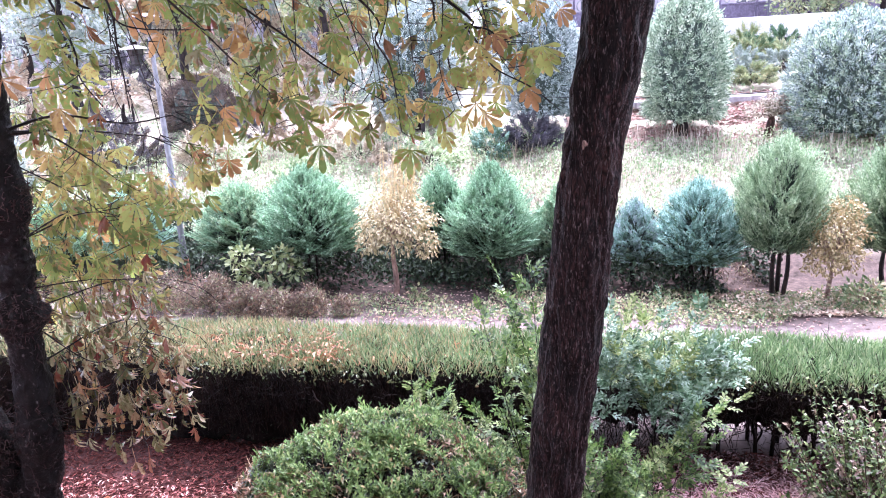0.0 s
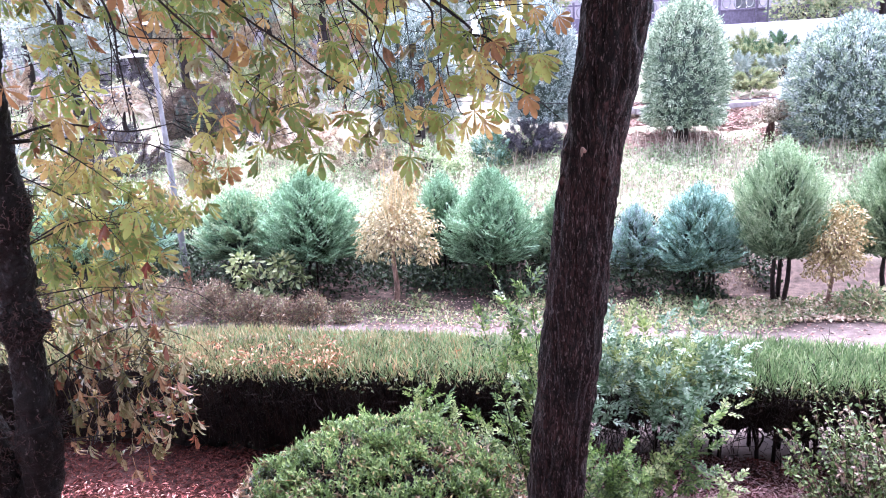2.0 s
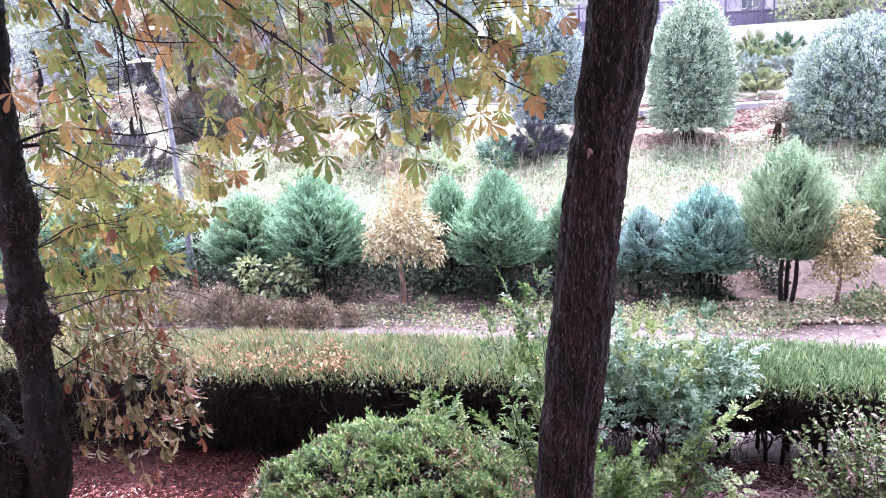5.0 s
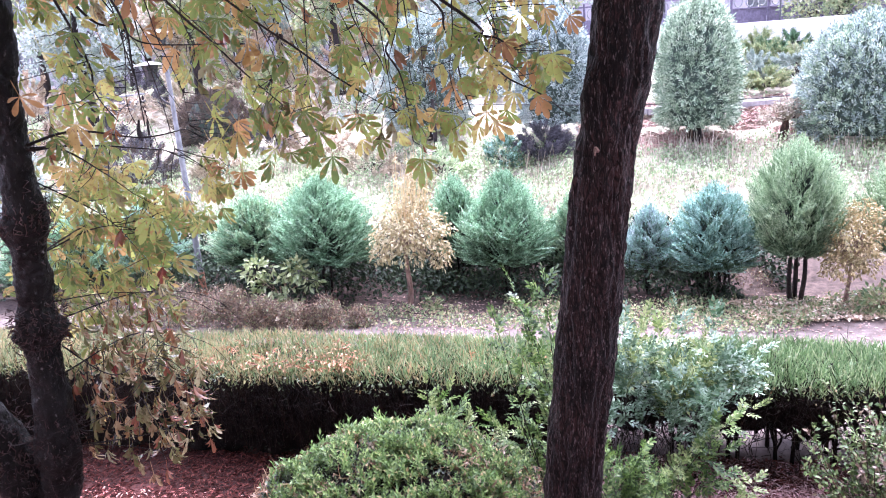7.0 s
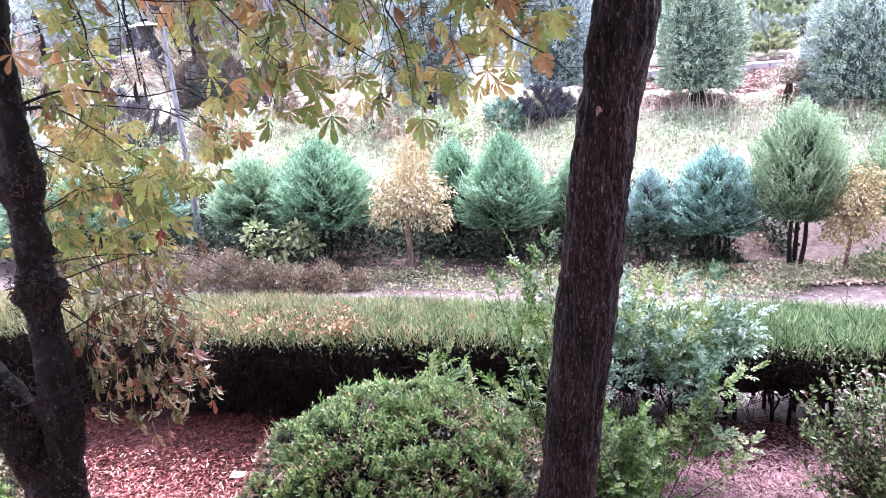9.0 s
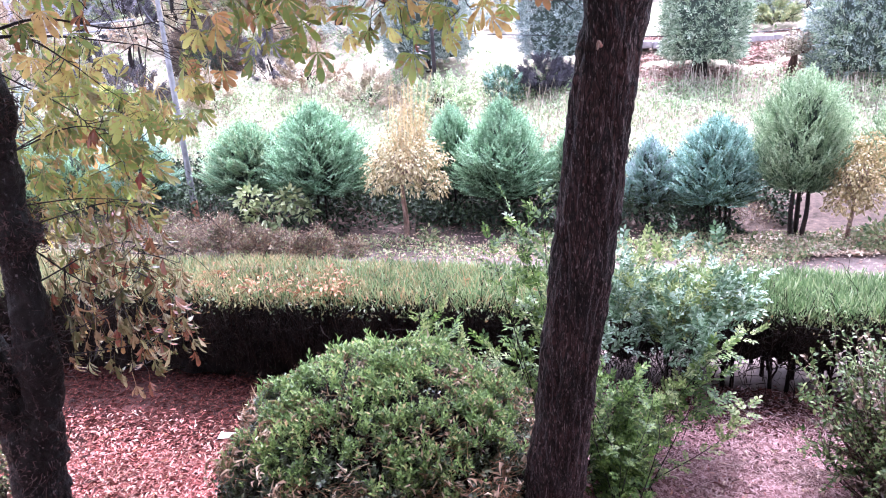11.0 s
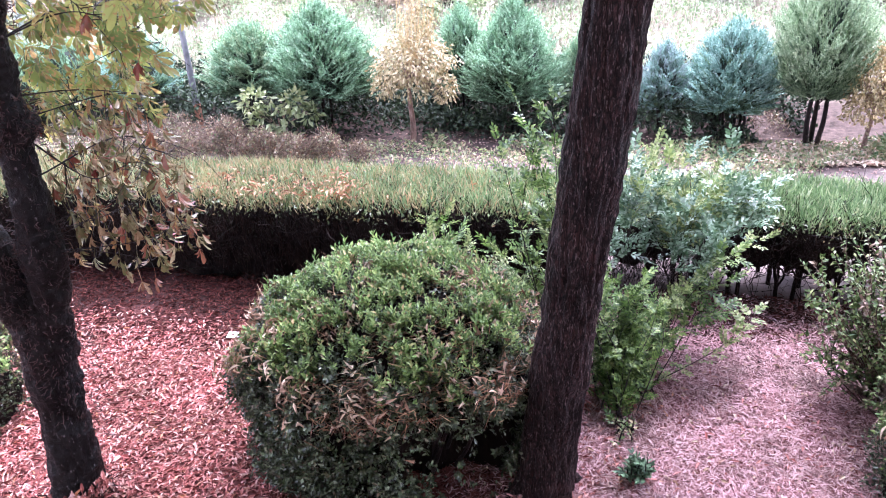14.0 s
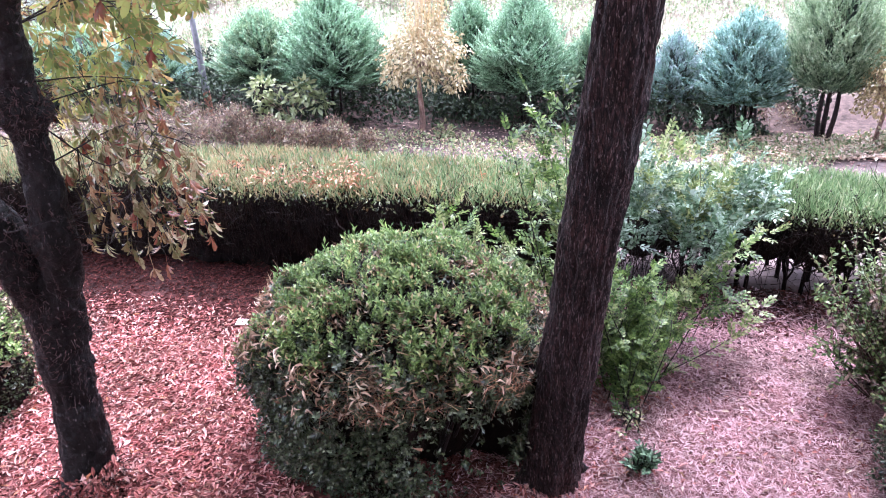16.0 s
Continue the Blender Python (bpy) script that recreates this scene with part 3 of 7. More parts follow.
def chestnut_tree():
    base = np.array([-3.17, 3.79, 0.0])
    t = thing("chestnut_tree", base, "dark forked horse chestnut with yellowing hanging leaves", "tree")

    def rough(p, h):
        return 0.014 * noise.noise(Vector((p[0] * 22, p[1] * 22, p[2] * 7))) + 0.022 * noise.noise(Vector(p) * 6) + 0.010 * noise.noise(Vector(p) * 38)

    def knots(p, h):
        z = p[2]
        burl = 0.055 * math.exp(-((z - 3.60) / 0.10) ** 2) + 0.06 * math.exp(-((z - 2.93) / 0.10) ** 2) + 0.03 * math.exp(-((z - 2.1) / 0.2) ** 2)
        return rough(p, h) + burl * (0.55 + 0.9 * abs(noise.noise(Vector(p) * 9)))

    def limb(name, points, radii, n, seg, how=rough, mat=CHESTNUT_BARK):
        v, f = tube([np.array(q) - base for q in points], radii, n, seg, how and (lambda p, h: how(np.asarray(p) + base, h)))
        return part(name, mesh(name, v, f, mat), t)

    limb("trunk", [(-3.18, 3.78, -0.15), (-3.17, 3.79, 0.05), (-3.16, 3.83, 0.4), (-3.16, 3.88, 0.75), (-3.15, 3.91, 1.2), (-3.06, 3.89, 1.6), (-3.00, 3.86, 1.85)], [0.28, 0.215, 0.17, 0.155, 0.165, 0.145, 0.09], 200, 72)
    limb("stem", [(-3.02, 3.90, 1.25), (-2.97, 3.87, 1.62), (-2.89, 3.84, 1.97), (-2.82, 3.80, 2.5), (-2.765, 3.75, 2.89), (-2.72, 3.70, 3.12), (-2.665, 3.65, 3.37), (-2.60, 3.60, 3.67), (-2.55, 3.55, 4.07), (-2.49, 3.5, 4.36), (-2.41, 3.45, 4.76), (-2.2, 3.3, 6.2), (-2.1, 3.2, 8.0)], [0.09, 0.112, 0.112, 0.104, 0.098, 0.096, 0.092, 0.09, 0.086, 0.084, 0.08, 0.065, 0.04], 420, 48, knots)
    limb("limb", [(-3.12, 3.93, 1.0), (-3.15, 3.90, 1.45), (-3.19, 3.86, 1.80), (-3.23, 3.8, 2.15), (-3.42, 3.75, 2.6), (-3.8, 3.7, 3.6), (-4.3, 3.6, 5.0)], [0.14, 0.155, 0.150, 0.145, 0.13, 0.11, 0.07], 200, 48)
    # curled dry leaves and old shoots heaped round the foot
    n = 150
    a = rng.normal(-1.0, 0.8, n)
    st = np.stack([np.cos(a) * 0.21, np.sin(a) * 0.21, rng.uniform(0.0, 0.22, n)], -1)
    en = st + np.stack([np.cos(a), np.sin(a), rng.uniform(-0.6, 1.0, n)], -1) * rng.uniform(0.04, 0.12, (n, 1))
    v, f = sticks(st, en, 0.004, 0.2)
    part("dead_shoot_mass", mesh("dead_shoot_mass", v, f, TWIG), t, "dry brown shoots round the foot")
    n = 420
    a = rng.normal(-0.75, 0.6, n)
    z = 0.24 * rng.random(n) ** 1.3
    r = 0.21 + (0.26 - z) * 0.35 * rng.random(n)
    p = np.stack([np.cos(a) * r, np.sin(a) * r, z + 0.01], -1)
    v, f = scatter(LEAF * np.array([0.8, 1, 3.0]), LEAF_F, p, rng.normal(size=(n, 3)), np.stack([np.cos(a), np.sin(a), np.ones(n)], -1) + rng.normal(0, 0.6, (n, 3)), rng.uniform(0.04, 0.085, n))
    part("dead_leaf_mass", mesh("dead_leaf_mass", v, f, LITTER, False), t, "reddish dry leaves heaped round the foot")

    # tufts of short dead shoots on the burls
    for at, high, size, count in (((-2.61, 3.60, 3.62), 0.09, 0.125, 160), ((-2.75, 3.74, 2.94), 0.10, 0.135, 260), ((-2.86, 3.82, 2.15), 0.16, 0.13, 110), ((-3.02, 3.90, 1.35), 0.30, 0.19, 240), ((-3.12, 3.94, 0.85), 0.2, 0.17, 90), ((-3.19, 3.86, 1.80), 0.28, 0.16, 420), ((-3.22, 3.81, 2.12), 0.16, 0.15, 200)):
        a = rng.uniform(-2.6, 0.6, count)
        st = np.stack([np.cos(a) * size, np.sin(a) * size, rng.normal(0, high, count)], -1) + np.array(at) - base
        en = st + np.stack([np.cos(a), np.sin(a), rng.normal(0.1, 0.8, count)], -1) * rng.uniform(0.015, 0.055, (count, 1))
        v, f = sticks(st, en, 0.0035, 0.25)
        part("dead_shoot_mass", mesh("dead_shoot_mass", v, f, BURL_TWIG), t)

    # the crown above, also out of view and added to dim the near garden
    n = 9000
    way = unit(rng.normal(size=(n, 3)))
    pc = np.array([0.6, -0.8, 7.6]) + way * np.array([3.4, 3.0, 1.6]) * rng.uniform(0.35, 1.0, (n, 1)) ** 0.5
    v, f = scatter(LEAF, LEAF_F, pc, way + rng.normal(0, 0.6, (n, 3)) - np.array([0, 0, 0.6]), rng.normal(0, 0.5, (n, 3)) + np.array([0, 0, 1.0]), rng.uniform(0.22, 0.4, n))
    part("crown", mesh("crown", v, f, CROWN_LEAF, False), t)
    v, f = sticks(np.repeat(np.array([[1.1, -0.7, 6.3]]), 160, 0), pc[:160], 0.02, 0.06)
    part("crown_branch_mass", mesh("crown_branch_mass", v, f, TWIG), t)

    # main boughs hang in from the crown above the view
    hanging_boughs = [
        [(-2.3, 3.4, 5.2), (-2.12, 3.5, 4.75), (-2.06, 3.6, 4.44), (-2.08, 3.65, 4.28), (-2.01, 3.7, 4.12)],
        [(-2.3, 3.4, 5.2), (-2.02, 3.58, 4.68), (-1.9, 3.66, 4.62), (-1.79, 3.74, 4.52), (-1.41, 3.9, 4.49)],
        [(-2.2, 3.3, 5.4), (-1.78, 3.4, 4.72), (-1.73, 3.4, 4.39), (-1.72, 3.4, 4.1)],
        [(-2.2, 3.35, 5.5), (-1.57, 3.6, 4.69), (-1.42, 3.65, 4.52), (-1.26, 3.7, 4.32), (-1.11, 3.8, 4.14)],
        [(-2.2, 3.3, 5.6), (-1.27, 3.6, 4.69), (-0.98, 3.7, 4.44), (-0.77, 3.8, 4.25), (-0.38, 4.0, 3.96)],
        [(-2.15, 3.3, 5.8), (-0.63, 3.7, 4.65), (-0.49, 3.7, 4.37), (-0.42, 3.7, 4.22), (-0.39, 3.7, 3.9)],
    ]
    crown_boughs = [
        [(-2.15, 3.3, 6.0), (-0.17, 3.6, 4.6), (-0.02, 3.67, 4.42), (0.06, 3.73, 4.31), (0.13, 3.8, 4.2), (0.32, 3.75, 4.09), (0.46, 3.7, 3.97)],
        [(-2.15, 3.3, 5.9), (-0.4, 3.65, 4.75), (-0.17, 3.7, 4.45), (-0.1, 3.7, 4.16), (-0.06, 3.7, 4.02)],
        [(-0.02, 3.67, 4.42), (0.09, 3.6, 4.4), (0.16, 3.6, 4.34)],
        [(-2.50, 3.55, 4.03), (-2.23, 3.63, 4.09), (-1.93, 3.77, 4.02), (-1.72, 3.9, 4.04)],
        [(-2.50, 3.55, 4.02), (-2.25, 3.75, 4.0), (-1.92, 4.0, 3.92)],
        [(-2.50, 3.55, 4.01), (-2.27, 3.55, 4.0), (-2.07, 3.6, 3.84)],
    ]
    side_boughs = [
        [(-2.52, 3.6, 3.85), (-2.19, 3.7, 3.59), (-2.09, 3.9, 3.27)],
        [(-2.78, 3.8, 2.2), (-2.59, 3.75, 2.27), (-2.31, 3.8, 2.43), (-2.08, 3.9, 2.72)],
        [(-3.1, 3.7, 2.2), (-2.92, 3.55, 2.26), (-2.65, 3.7, 2.29), (-2.34, 3.9, 2.33), (-2.06, 4.1, 2.48)],
        [(-2.8, 3.8, 2.1), (-2.5, 3.83, 2.11), (-2.22, 3.97, 2.1), (-2.08, 4.1, 2.17)],
        [(-2.85, 3.8, 2.05), (-2.62, 3.8, 2.1), (-2.4, 3.85, 2.05), (-2.25, 3.95, 1.95)],
        [(-2.9, 3.8, 1.9), (-2.75, 3.85, 2.0), (-2.6, 3.95, 1.98)],
    ]
    lower_boughs = [
        [(-2.70, 3.75, 2.85), (-2.45, 3.87, 2.55), (-2.25, 4.03, 2.56), (-1.99, 4.2, 2.22)],
        [(-2.66, 3.7, 3.1), (-2.4, 4.0, 3.05), (-2.1, 4.3, 2.9), (-1.9, 4.5, 2.65)],
        [(-2.62, 3.65, 3.4), (-2.45, 4.1, 3.5), (-2.3, 4.5, 3.35), (-2.1, 4.8, 3.0)],
        [(-2.70, 3.8, 2.9), (-2.95, 4.2, 3.0), (-3.1, 4.7, 2.8)],
        [(-2.53, 3.58, 3.9), (-2.8, 3.9, 4.2), (-3.0, 4.3, 4.1)],
        [(-2.7, 3.8, 2.95), (-2.4, 4.3, 2.95), (-2.05, 4.6, 2.8), (-1.85, 4.75, 2.5)],
    ]
    inner_boughs = [
        [(-2.72, 3.8, 2.6), (-2.4, 4.2, 2.7), (-2.1, 4.5, 2.5), (-1.95, 4.6, 2.25)],
        [(-2.62, 3.65, 3.4), (-2.3, 3.9, 3.5), (-2.1, 4.2, 3.3), (-1.95, 4.4, 3.05)],
        [(-2.6, 3.7, 3.5), (-2.9, 4.2, 3.7), (-3.2, 4.7, 3.6)],
        [(-2.7, 3.8, 2.8), (-3.0, 4.4, 2.9), (-3.3, 5.0, 2.7)],
    ]
    boughs = hanging_boughs + crown_boughs + side_boughs + lower_boughs + inner_boughs
    for k in range(26):
        x0 = -2.15 + 2.1 * k / 25 + rng.normal(0, 0.06)
        y0 = rng.uniform(3.45, 3.95)
        dx = rng.uniform(-0.05, 0.4)
        dz = rng.uniform(0.45, 0.95)
        boughs.append([(x0 - 0.25, y0 - 0.1, 5.15), (x0, y0, 4.85), (x0 + dx * 0.45, y0 + 0.05, 4.85 - dz * 0.4), (x0 + dx * 0.75 + rng.normal(0, 0.04), y0 + 0.1, 4.85 - dz * 0.75), (x0 + dx, y0 + 0.1, 4.85 - dz)])
    nodes = []
    for i, q in enumerate(boughs):
        top = 0.0105 if i < 12 else 0.0055
        limb("branch", q, [top, top * 0.62, top * 0.45, top * 0.28], 40, 7, lambda p, h: 0.0022 * noise.noise(Vector(p) * 45), TWIG)
        nodes.append(spline(q, 60)[6:])
    nodes = np.concatenate(nodes)

    green = [mesh("leaf", *palmate_shape(k, (5, 6, 7)[k % 3], 0.165 + 0.012 * (k % 4), 0.5 + 0.1 * (k % 3)), CHESTNUT_LEAF) for k in range(12)]
    dry = [mesh("leaf", *palmate_shape(50 + k, (5, 6, 5, 7)[k % 4], 0.15 + 0.014 * (k % 3), 1.25, 0.8), CHESTNUT_DRY) for k in range(8)]

    def lower(x):
        return np.interp(x, [-2.3, -1.5, -1.25, -1.0, -0.75, -0.5, -0.3, -0.1, 0.05, 0.25, 0.5], [3.88, 3.90, 3.88, 3.86, 3.92, 3.94, 3.82, 3.80, 3.96, 4.06, 4.14])

    tips, kinds = [], []

    def fill(n, xr, yr, zr, ok, kind, far=0.42):
        done, tries = 0, 0
        while done < n and tries < 60 * n:
            tries += 1
            p = np.array([rng.uniform(*xr), rng.uniform(*yr), rng.uniform(*zr)])
            if not ok(p) or np.min(np.linalg.norm(nodes - p, axis=1)) > far:
                continue
            if tips and np.min(np.linalg.norm(np.array(tips) - p, axis=1)) < 0.05:
                continue
            tips.append(p), kinds.append(kind)
            done += 1

    def clear(p):
        u = p[..., 0] * 3.7 / p[..., 1]
        h = 4.3 + (p[..., 2] - 4.3) * 3.7 / p[..., 1]
        low = 3.97 + (p[..., 2] - 3.97) * 3.7 / p[..., 1]
        return ~(((u > -1.97) & (u < -1.58) & (h > 3.80) & (h < 4.62)) | ((u > -1.84) & (low > 2.72) & (low < 3.5)) | ((u > -1.74) & (low < 2.8)))

    fill(235, (-1.5, 0.42), (3.5, 4.15), (3.8, 4.95), lambda p: p[2] > lower(p[0]) + 0.02, 0)
    fill(115, (-2.45, -1.45), (3.4, 4.2), (3.75, 4.95), clear, 0)
    fill(60, (-2.75, -1.85), (3.75, 4.9), (2.95, 3.75), lambda p: (p[1] > 4.0 or p[0] > -2.4) and clear(p), 0, 0.5)
    fill(12, (-3.3, -2.6), (4.0, 4.9), (2.7, 4.5), lambda p: True, 0, 0.5)
    fill(125, (-2.75, -1.8), (3.8, 4.5), (1.98, 3.0), lambda p: clear(p) and p[2] > 2.0 + 0.35 * max(0, p[0] + 2.15), 1, 0.5)
    fill(30, (-2.75, -2.0), (3.75, 4.2), (1.9, 2.4), lambda p: True, 1, 0.5)
    tips_a = np.array(tips)
    starts = np.array([nodes[np.argmin(np.linalg.norm(nodes - p, axis=1) + 0.6 * np.maximum(0, p[2] + 0.02 - nodes[:, 2]))] for p in tips_a])
    v, f = sticks(starts - base, tips_a - base, 0.0032, 0.06)
    part("twig_mass", mesh("twig_mass", v, f, TWIG), t)
    for p, kind in zip(tips, kinds):
        lean = 0.22 if kind else 0.42
        d = Vector((rng.normal(0, lean), rng.normal(0, lean), -1.0)).normalized()
        nr = Vector((rng.normal(0, 0.75), -1.0 + rng.normal(0, 0.6), rng.normal(0.25, 0.3))).normalized()
        x = d.cross(nr).normalized()
        nr = x.cross(d)
        k = rng.uniform(0.6, 0.94)
        pool = dry if kind or rng.random() < 0.10 else green
        ob = part("leaf", pool[int(rng.integers(len(pool)))], t)
        ob.matrix_basis = Matrix.Translation(Vector(p - base)) @ Matrix((x, d, nr)).transposed().to_4x4() @ Matrix.Diagonal((k, k, k, 1))

    # the many leaves behind, too tangled to tell apart
    def mass(name, n, centre, spread, mat, dry, keep):
        p = np.array(centre) + rng.uniform(-1, 1, (n, 3)) * np.array(spread)
        p = p[keep(p)]
        p = p[np.min(np.linalg.norm(nodes[None] - p[:, None], axis=2), axis=1) < 0.42]
        n = len(p)
        d = rng.normal(0, 0.45, (n, 3)) + np.array([0, 0, -1.0])
        nr = np.stack([rng.normal(0, 0.8, n), rng.normal(-1, 0.6, n), rng.normal(0.3, 0.4, n)], -1)
        pieces = []
        for k in range(4):
            q = np.arange(n) % 4 == k
            if not q.any():
                continue
            tv, tf = palmate_shape(80 + k, (5, 6, 7, 5)[k], 0.16, 1.2 if dry else 0.6, 0.75 if dry else 0.1)
            pieces.append(scatter(tv, tf, p[q] - base, d[q], nr[q], rng.uniform(0.6, 0.95, q.sum())))
        v, f = join(*pieces)
        part(name, mesh(name, v, f, mat), t, kind="stuff")
        near = nodes[np.argmin(np.linalg.norm(nodes[None] - p[:, None], axis=2), axis=1)]
        v, f = sticks((near * 0.4 + p * 0.6) - base, p - base, 0.002, 0.08)
        part("twig_mass", mesh("twig_mass", v, f, TWIG), t, kind="stuff")

    mass("leaf_mass", 520, (-2.25, 4.5, 3.45), (0.75, 0.7, 0.55), CHESTNUT_MASS, False, lambda p: (p[:, 0] > -2.95) & (p[:, 1] > 3.95) & clear(p))
    mass("leaf_mass", 220, (-3.0, 4.6, 3.5), (0.55, 0.6, 0.9), CHESTNUT_MASS, False, lambda p: p[:, 1] > 4.1)
    mass("leaf_mass", 22, (-1.0, 4.25, 4.55), (1.3, 0.3, 0.4), CHESTNUT_MASS, False, lambda p: p[:, 2] > lower(p[:, 0]) + 0.12)
    mass("withered_leaf_mass", 190, (-2.38, 4.4, 2.5), (0.55, 0.5, 0.48), WITHERED_MASS, True, lambda p: (p[:, 1] > 3.95) & (p[:, 2] > 2.08 + 0.25 * (p[:, 0] + 2.0)) & clear(p))


chestnut_tree()


# ---- the clipped hedge along the path ----
def hedge_front(x):
    return 6.87 - 0.165 * x + 0.05 * np.sin(x * 0.9)


def hedge_back(x):
    return 8.03 - 0.178 * x


def hedge():
    base = np.array([0.0, 7.4, 0.0])
    # solid dark sheet through the middle, standing in for the shade among the twigs
    t = thing("clipped_hedge", base, "long clipped hedge with grassy green top and dark bare sides", "hedge")
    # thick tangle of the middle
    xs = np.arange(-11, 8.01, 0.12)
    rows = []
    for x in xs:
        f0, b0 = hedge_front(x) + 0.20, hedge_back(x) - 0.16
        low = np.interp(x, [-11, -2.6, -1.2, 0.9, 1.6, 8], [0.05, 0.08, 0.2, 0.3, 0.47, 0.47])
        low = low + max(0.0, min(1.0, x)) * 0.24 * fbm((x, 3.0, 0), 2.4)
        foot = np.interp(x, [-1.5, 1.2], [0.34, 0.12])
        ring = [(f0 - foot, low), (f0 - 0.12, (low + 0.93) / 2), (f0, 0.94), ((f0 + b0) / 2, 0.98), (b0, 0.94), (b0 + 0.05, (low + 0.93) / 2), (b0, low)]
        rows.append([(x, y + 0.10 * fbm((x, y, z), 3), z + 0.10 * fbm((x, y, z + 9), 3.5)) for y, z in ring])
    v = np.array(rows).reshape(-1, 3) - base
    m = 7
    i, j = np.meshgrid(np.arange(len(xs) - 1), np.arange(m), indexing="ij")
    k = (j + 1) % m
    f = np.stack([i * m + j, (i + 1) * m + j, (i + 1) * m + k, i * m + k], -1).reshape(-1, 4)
    part("hedge_shade_core", mesh("hedge_shade_core", v, f, TWIG_AND_SHADE), t, "solid dark sheet standing in for the shaded twigs inside")

    def shoots(name, n, x0, x1, mat, thin=None):
        x = rng.uniform(x0, x1, n)
        if thin is not None:
            x = x[rng.random(n) < thin(x)]
        n = len(x)
        u = rng.uniform(-0.02, 1.02, n)
        y = hedge_front(x) * (1 - u) + hedge_back(x) * u
        edge = np.minimum(u, 1 - u)
        z = 0.98 + 0.035 * np.sin(x * 1.7) * np.cos(y * 2.1) - 0.05 * np.exp(-edge / 0.04) + rng.normal(0, 0.025, n)
        p = np.stack([x, y, z], -1) - base
        d = np.stack([rng.normal(0, 0.42, n), rng.normal(0, 0.42, n) - 0.25 * np.exp(-u / 0.05), np.ones(n)], -1)
        ln = rng.uniform(0.05, 0.15, n)
        v, f = scatter(BLADE, BLADE_F, p, d, rng.normal(size=(n, 3)), np.stack([rng.uniform(0.006, 0.016, n), ln, ln], -1))
        part(name, mesh(name, v, f, mat, False), t)

    shoots("shoot_mass", 64000, -9.5, 7.0, SHOOT, lambda x: np.interp(x, [-9.5, -3.2, -0.6, 0.6], [0.22, 0.28, 0.6, 1.0]))
    shoots("yellowing_growth", 32000, -9.5, 2.0, SHOOT_DRY, lambda x: np.interp(x, [-9.5, -3.2, -0.6, 1.2], [1.0, 0.9, 0.5, 0.05]))
    # leaves over the front edge
    n = 3600
    x = rng.uniform(-9.5, 7.0, n)
    x = x[np.sin(x * 3.1) + np.sin(x * 7.7 + 1) + 0.8 * np.sin(x * 17) > rng.uniform(-2.5, 1.2, n)]
    n = len(x)
    p = np.stack([x, hedge_front(x) + rng.uniform(-0.07, 0.06, n), 0.98 - 0.18 * rng.random(n) ** 1.6], -1) - base
    d = np.stack([rng.normal(0, 0.6, n), rng.normal(-0.8, 0.4, n), rng.normal(0.1, 0.6, n)], -1)
    v, f = scatter(LEAF, LEAF_F, p, d, rng.normal(0, 0.5, (n, 3)) + np.array([0, -0.3, 1.0]), rng.uniform(0.03, 0.065, n))
    part("edge_growth", mesh("edge_growth", v, f, EDGE_LEAF, False), t, "mixed leaves along the clipped edge", kind="stuff")
    # dull leaves and twigs on the faces; the leaf colour carries the face's shade
    n = 15000
    x = rng.uniform(-9.5, 7.0, n)
    front = rng.random(n) < 0.72
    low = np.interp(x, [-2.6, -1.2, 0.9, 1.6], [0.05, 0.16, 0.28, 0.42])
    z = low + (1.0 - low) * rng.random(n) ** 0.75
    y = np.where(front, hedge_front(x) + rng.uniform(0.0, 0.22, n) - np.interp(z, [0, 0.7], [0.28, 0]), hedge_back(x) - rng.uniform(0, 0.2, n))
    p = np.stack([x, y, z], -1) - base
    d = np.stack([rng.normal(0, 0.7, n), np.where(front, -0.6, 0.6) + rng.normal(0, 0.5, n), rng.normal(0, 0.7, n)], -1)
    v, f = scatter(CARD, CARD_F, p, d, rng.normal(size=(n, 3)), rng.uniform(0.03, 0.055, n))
    part("leaf_mass", mesh("leaf_mass", v, f, SHADED_HEDGE_LEAF, False), t, "small dull leaves with the shade of the face in their colour")
    n = 9000
    x = rng.uniform(-9.5, 7.0, n)
    u = np.where(rng.random(n) < 0.7, rng.uniform(-0.22, 0.16, n), rng.uniform(0.2, 1, n))
    y = hedge_front(x) * (1 - u) + hedge_back(x) * u
    low = np.interp(x, [-2.6, -1.2, 0.9, 1.6], [0.04, 0.2, 0.28, 0.32])
    st = np.stack([x, y, low + (0.88 - low) * rng.random(n)], -1) - base
    en = st + np.stack([rng.normal(0, 0.13, n), rng.normal(-0.02, 0.1, n), rng.uniform(-0.05, 0.35, n)], -1)
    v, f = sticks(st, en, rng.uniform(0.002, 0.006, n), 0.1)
    part("twig_mass", mesh("twig_mass", v, f, TWIG_AND_SHADE), t)
    n = 3200
    x = rng.uniform(-9.5, 7.0, n)
    z = rng.uniform(0.08, 0.75, n)
    st = np.stack([x, hedge_front(x) + rng.uniform(-0.04, 0.10, n) - np.interp(z, [0, 0.7], [0.22, 0.0]), z], -1) - base
    k = rng.random(n) < np.interp(x, [0.6, 1.4], [1.0, 0.25])
    st = st[k]
    en = st + np.stack([rng.normal(0, 0.05, len(st)), rng.normal(-0.01, 0.03, len(st)), rng.uniform(0.1, 0.3, len(st))], -1)
    v, f = sticks(st, en, rng.uniform(0.0025, 0.006, len(st)), 0.06)
    part("twig_mass", mesh("twig_mass", v, f, FACE_TWIG), t, "brown upright twigs on the bare face")
    # stems, each rooted on its own
    models = []
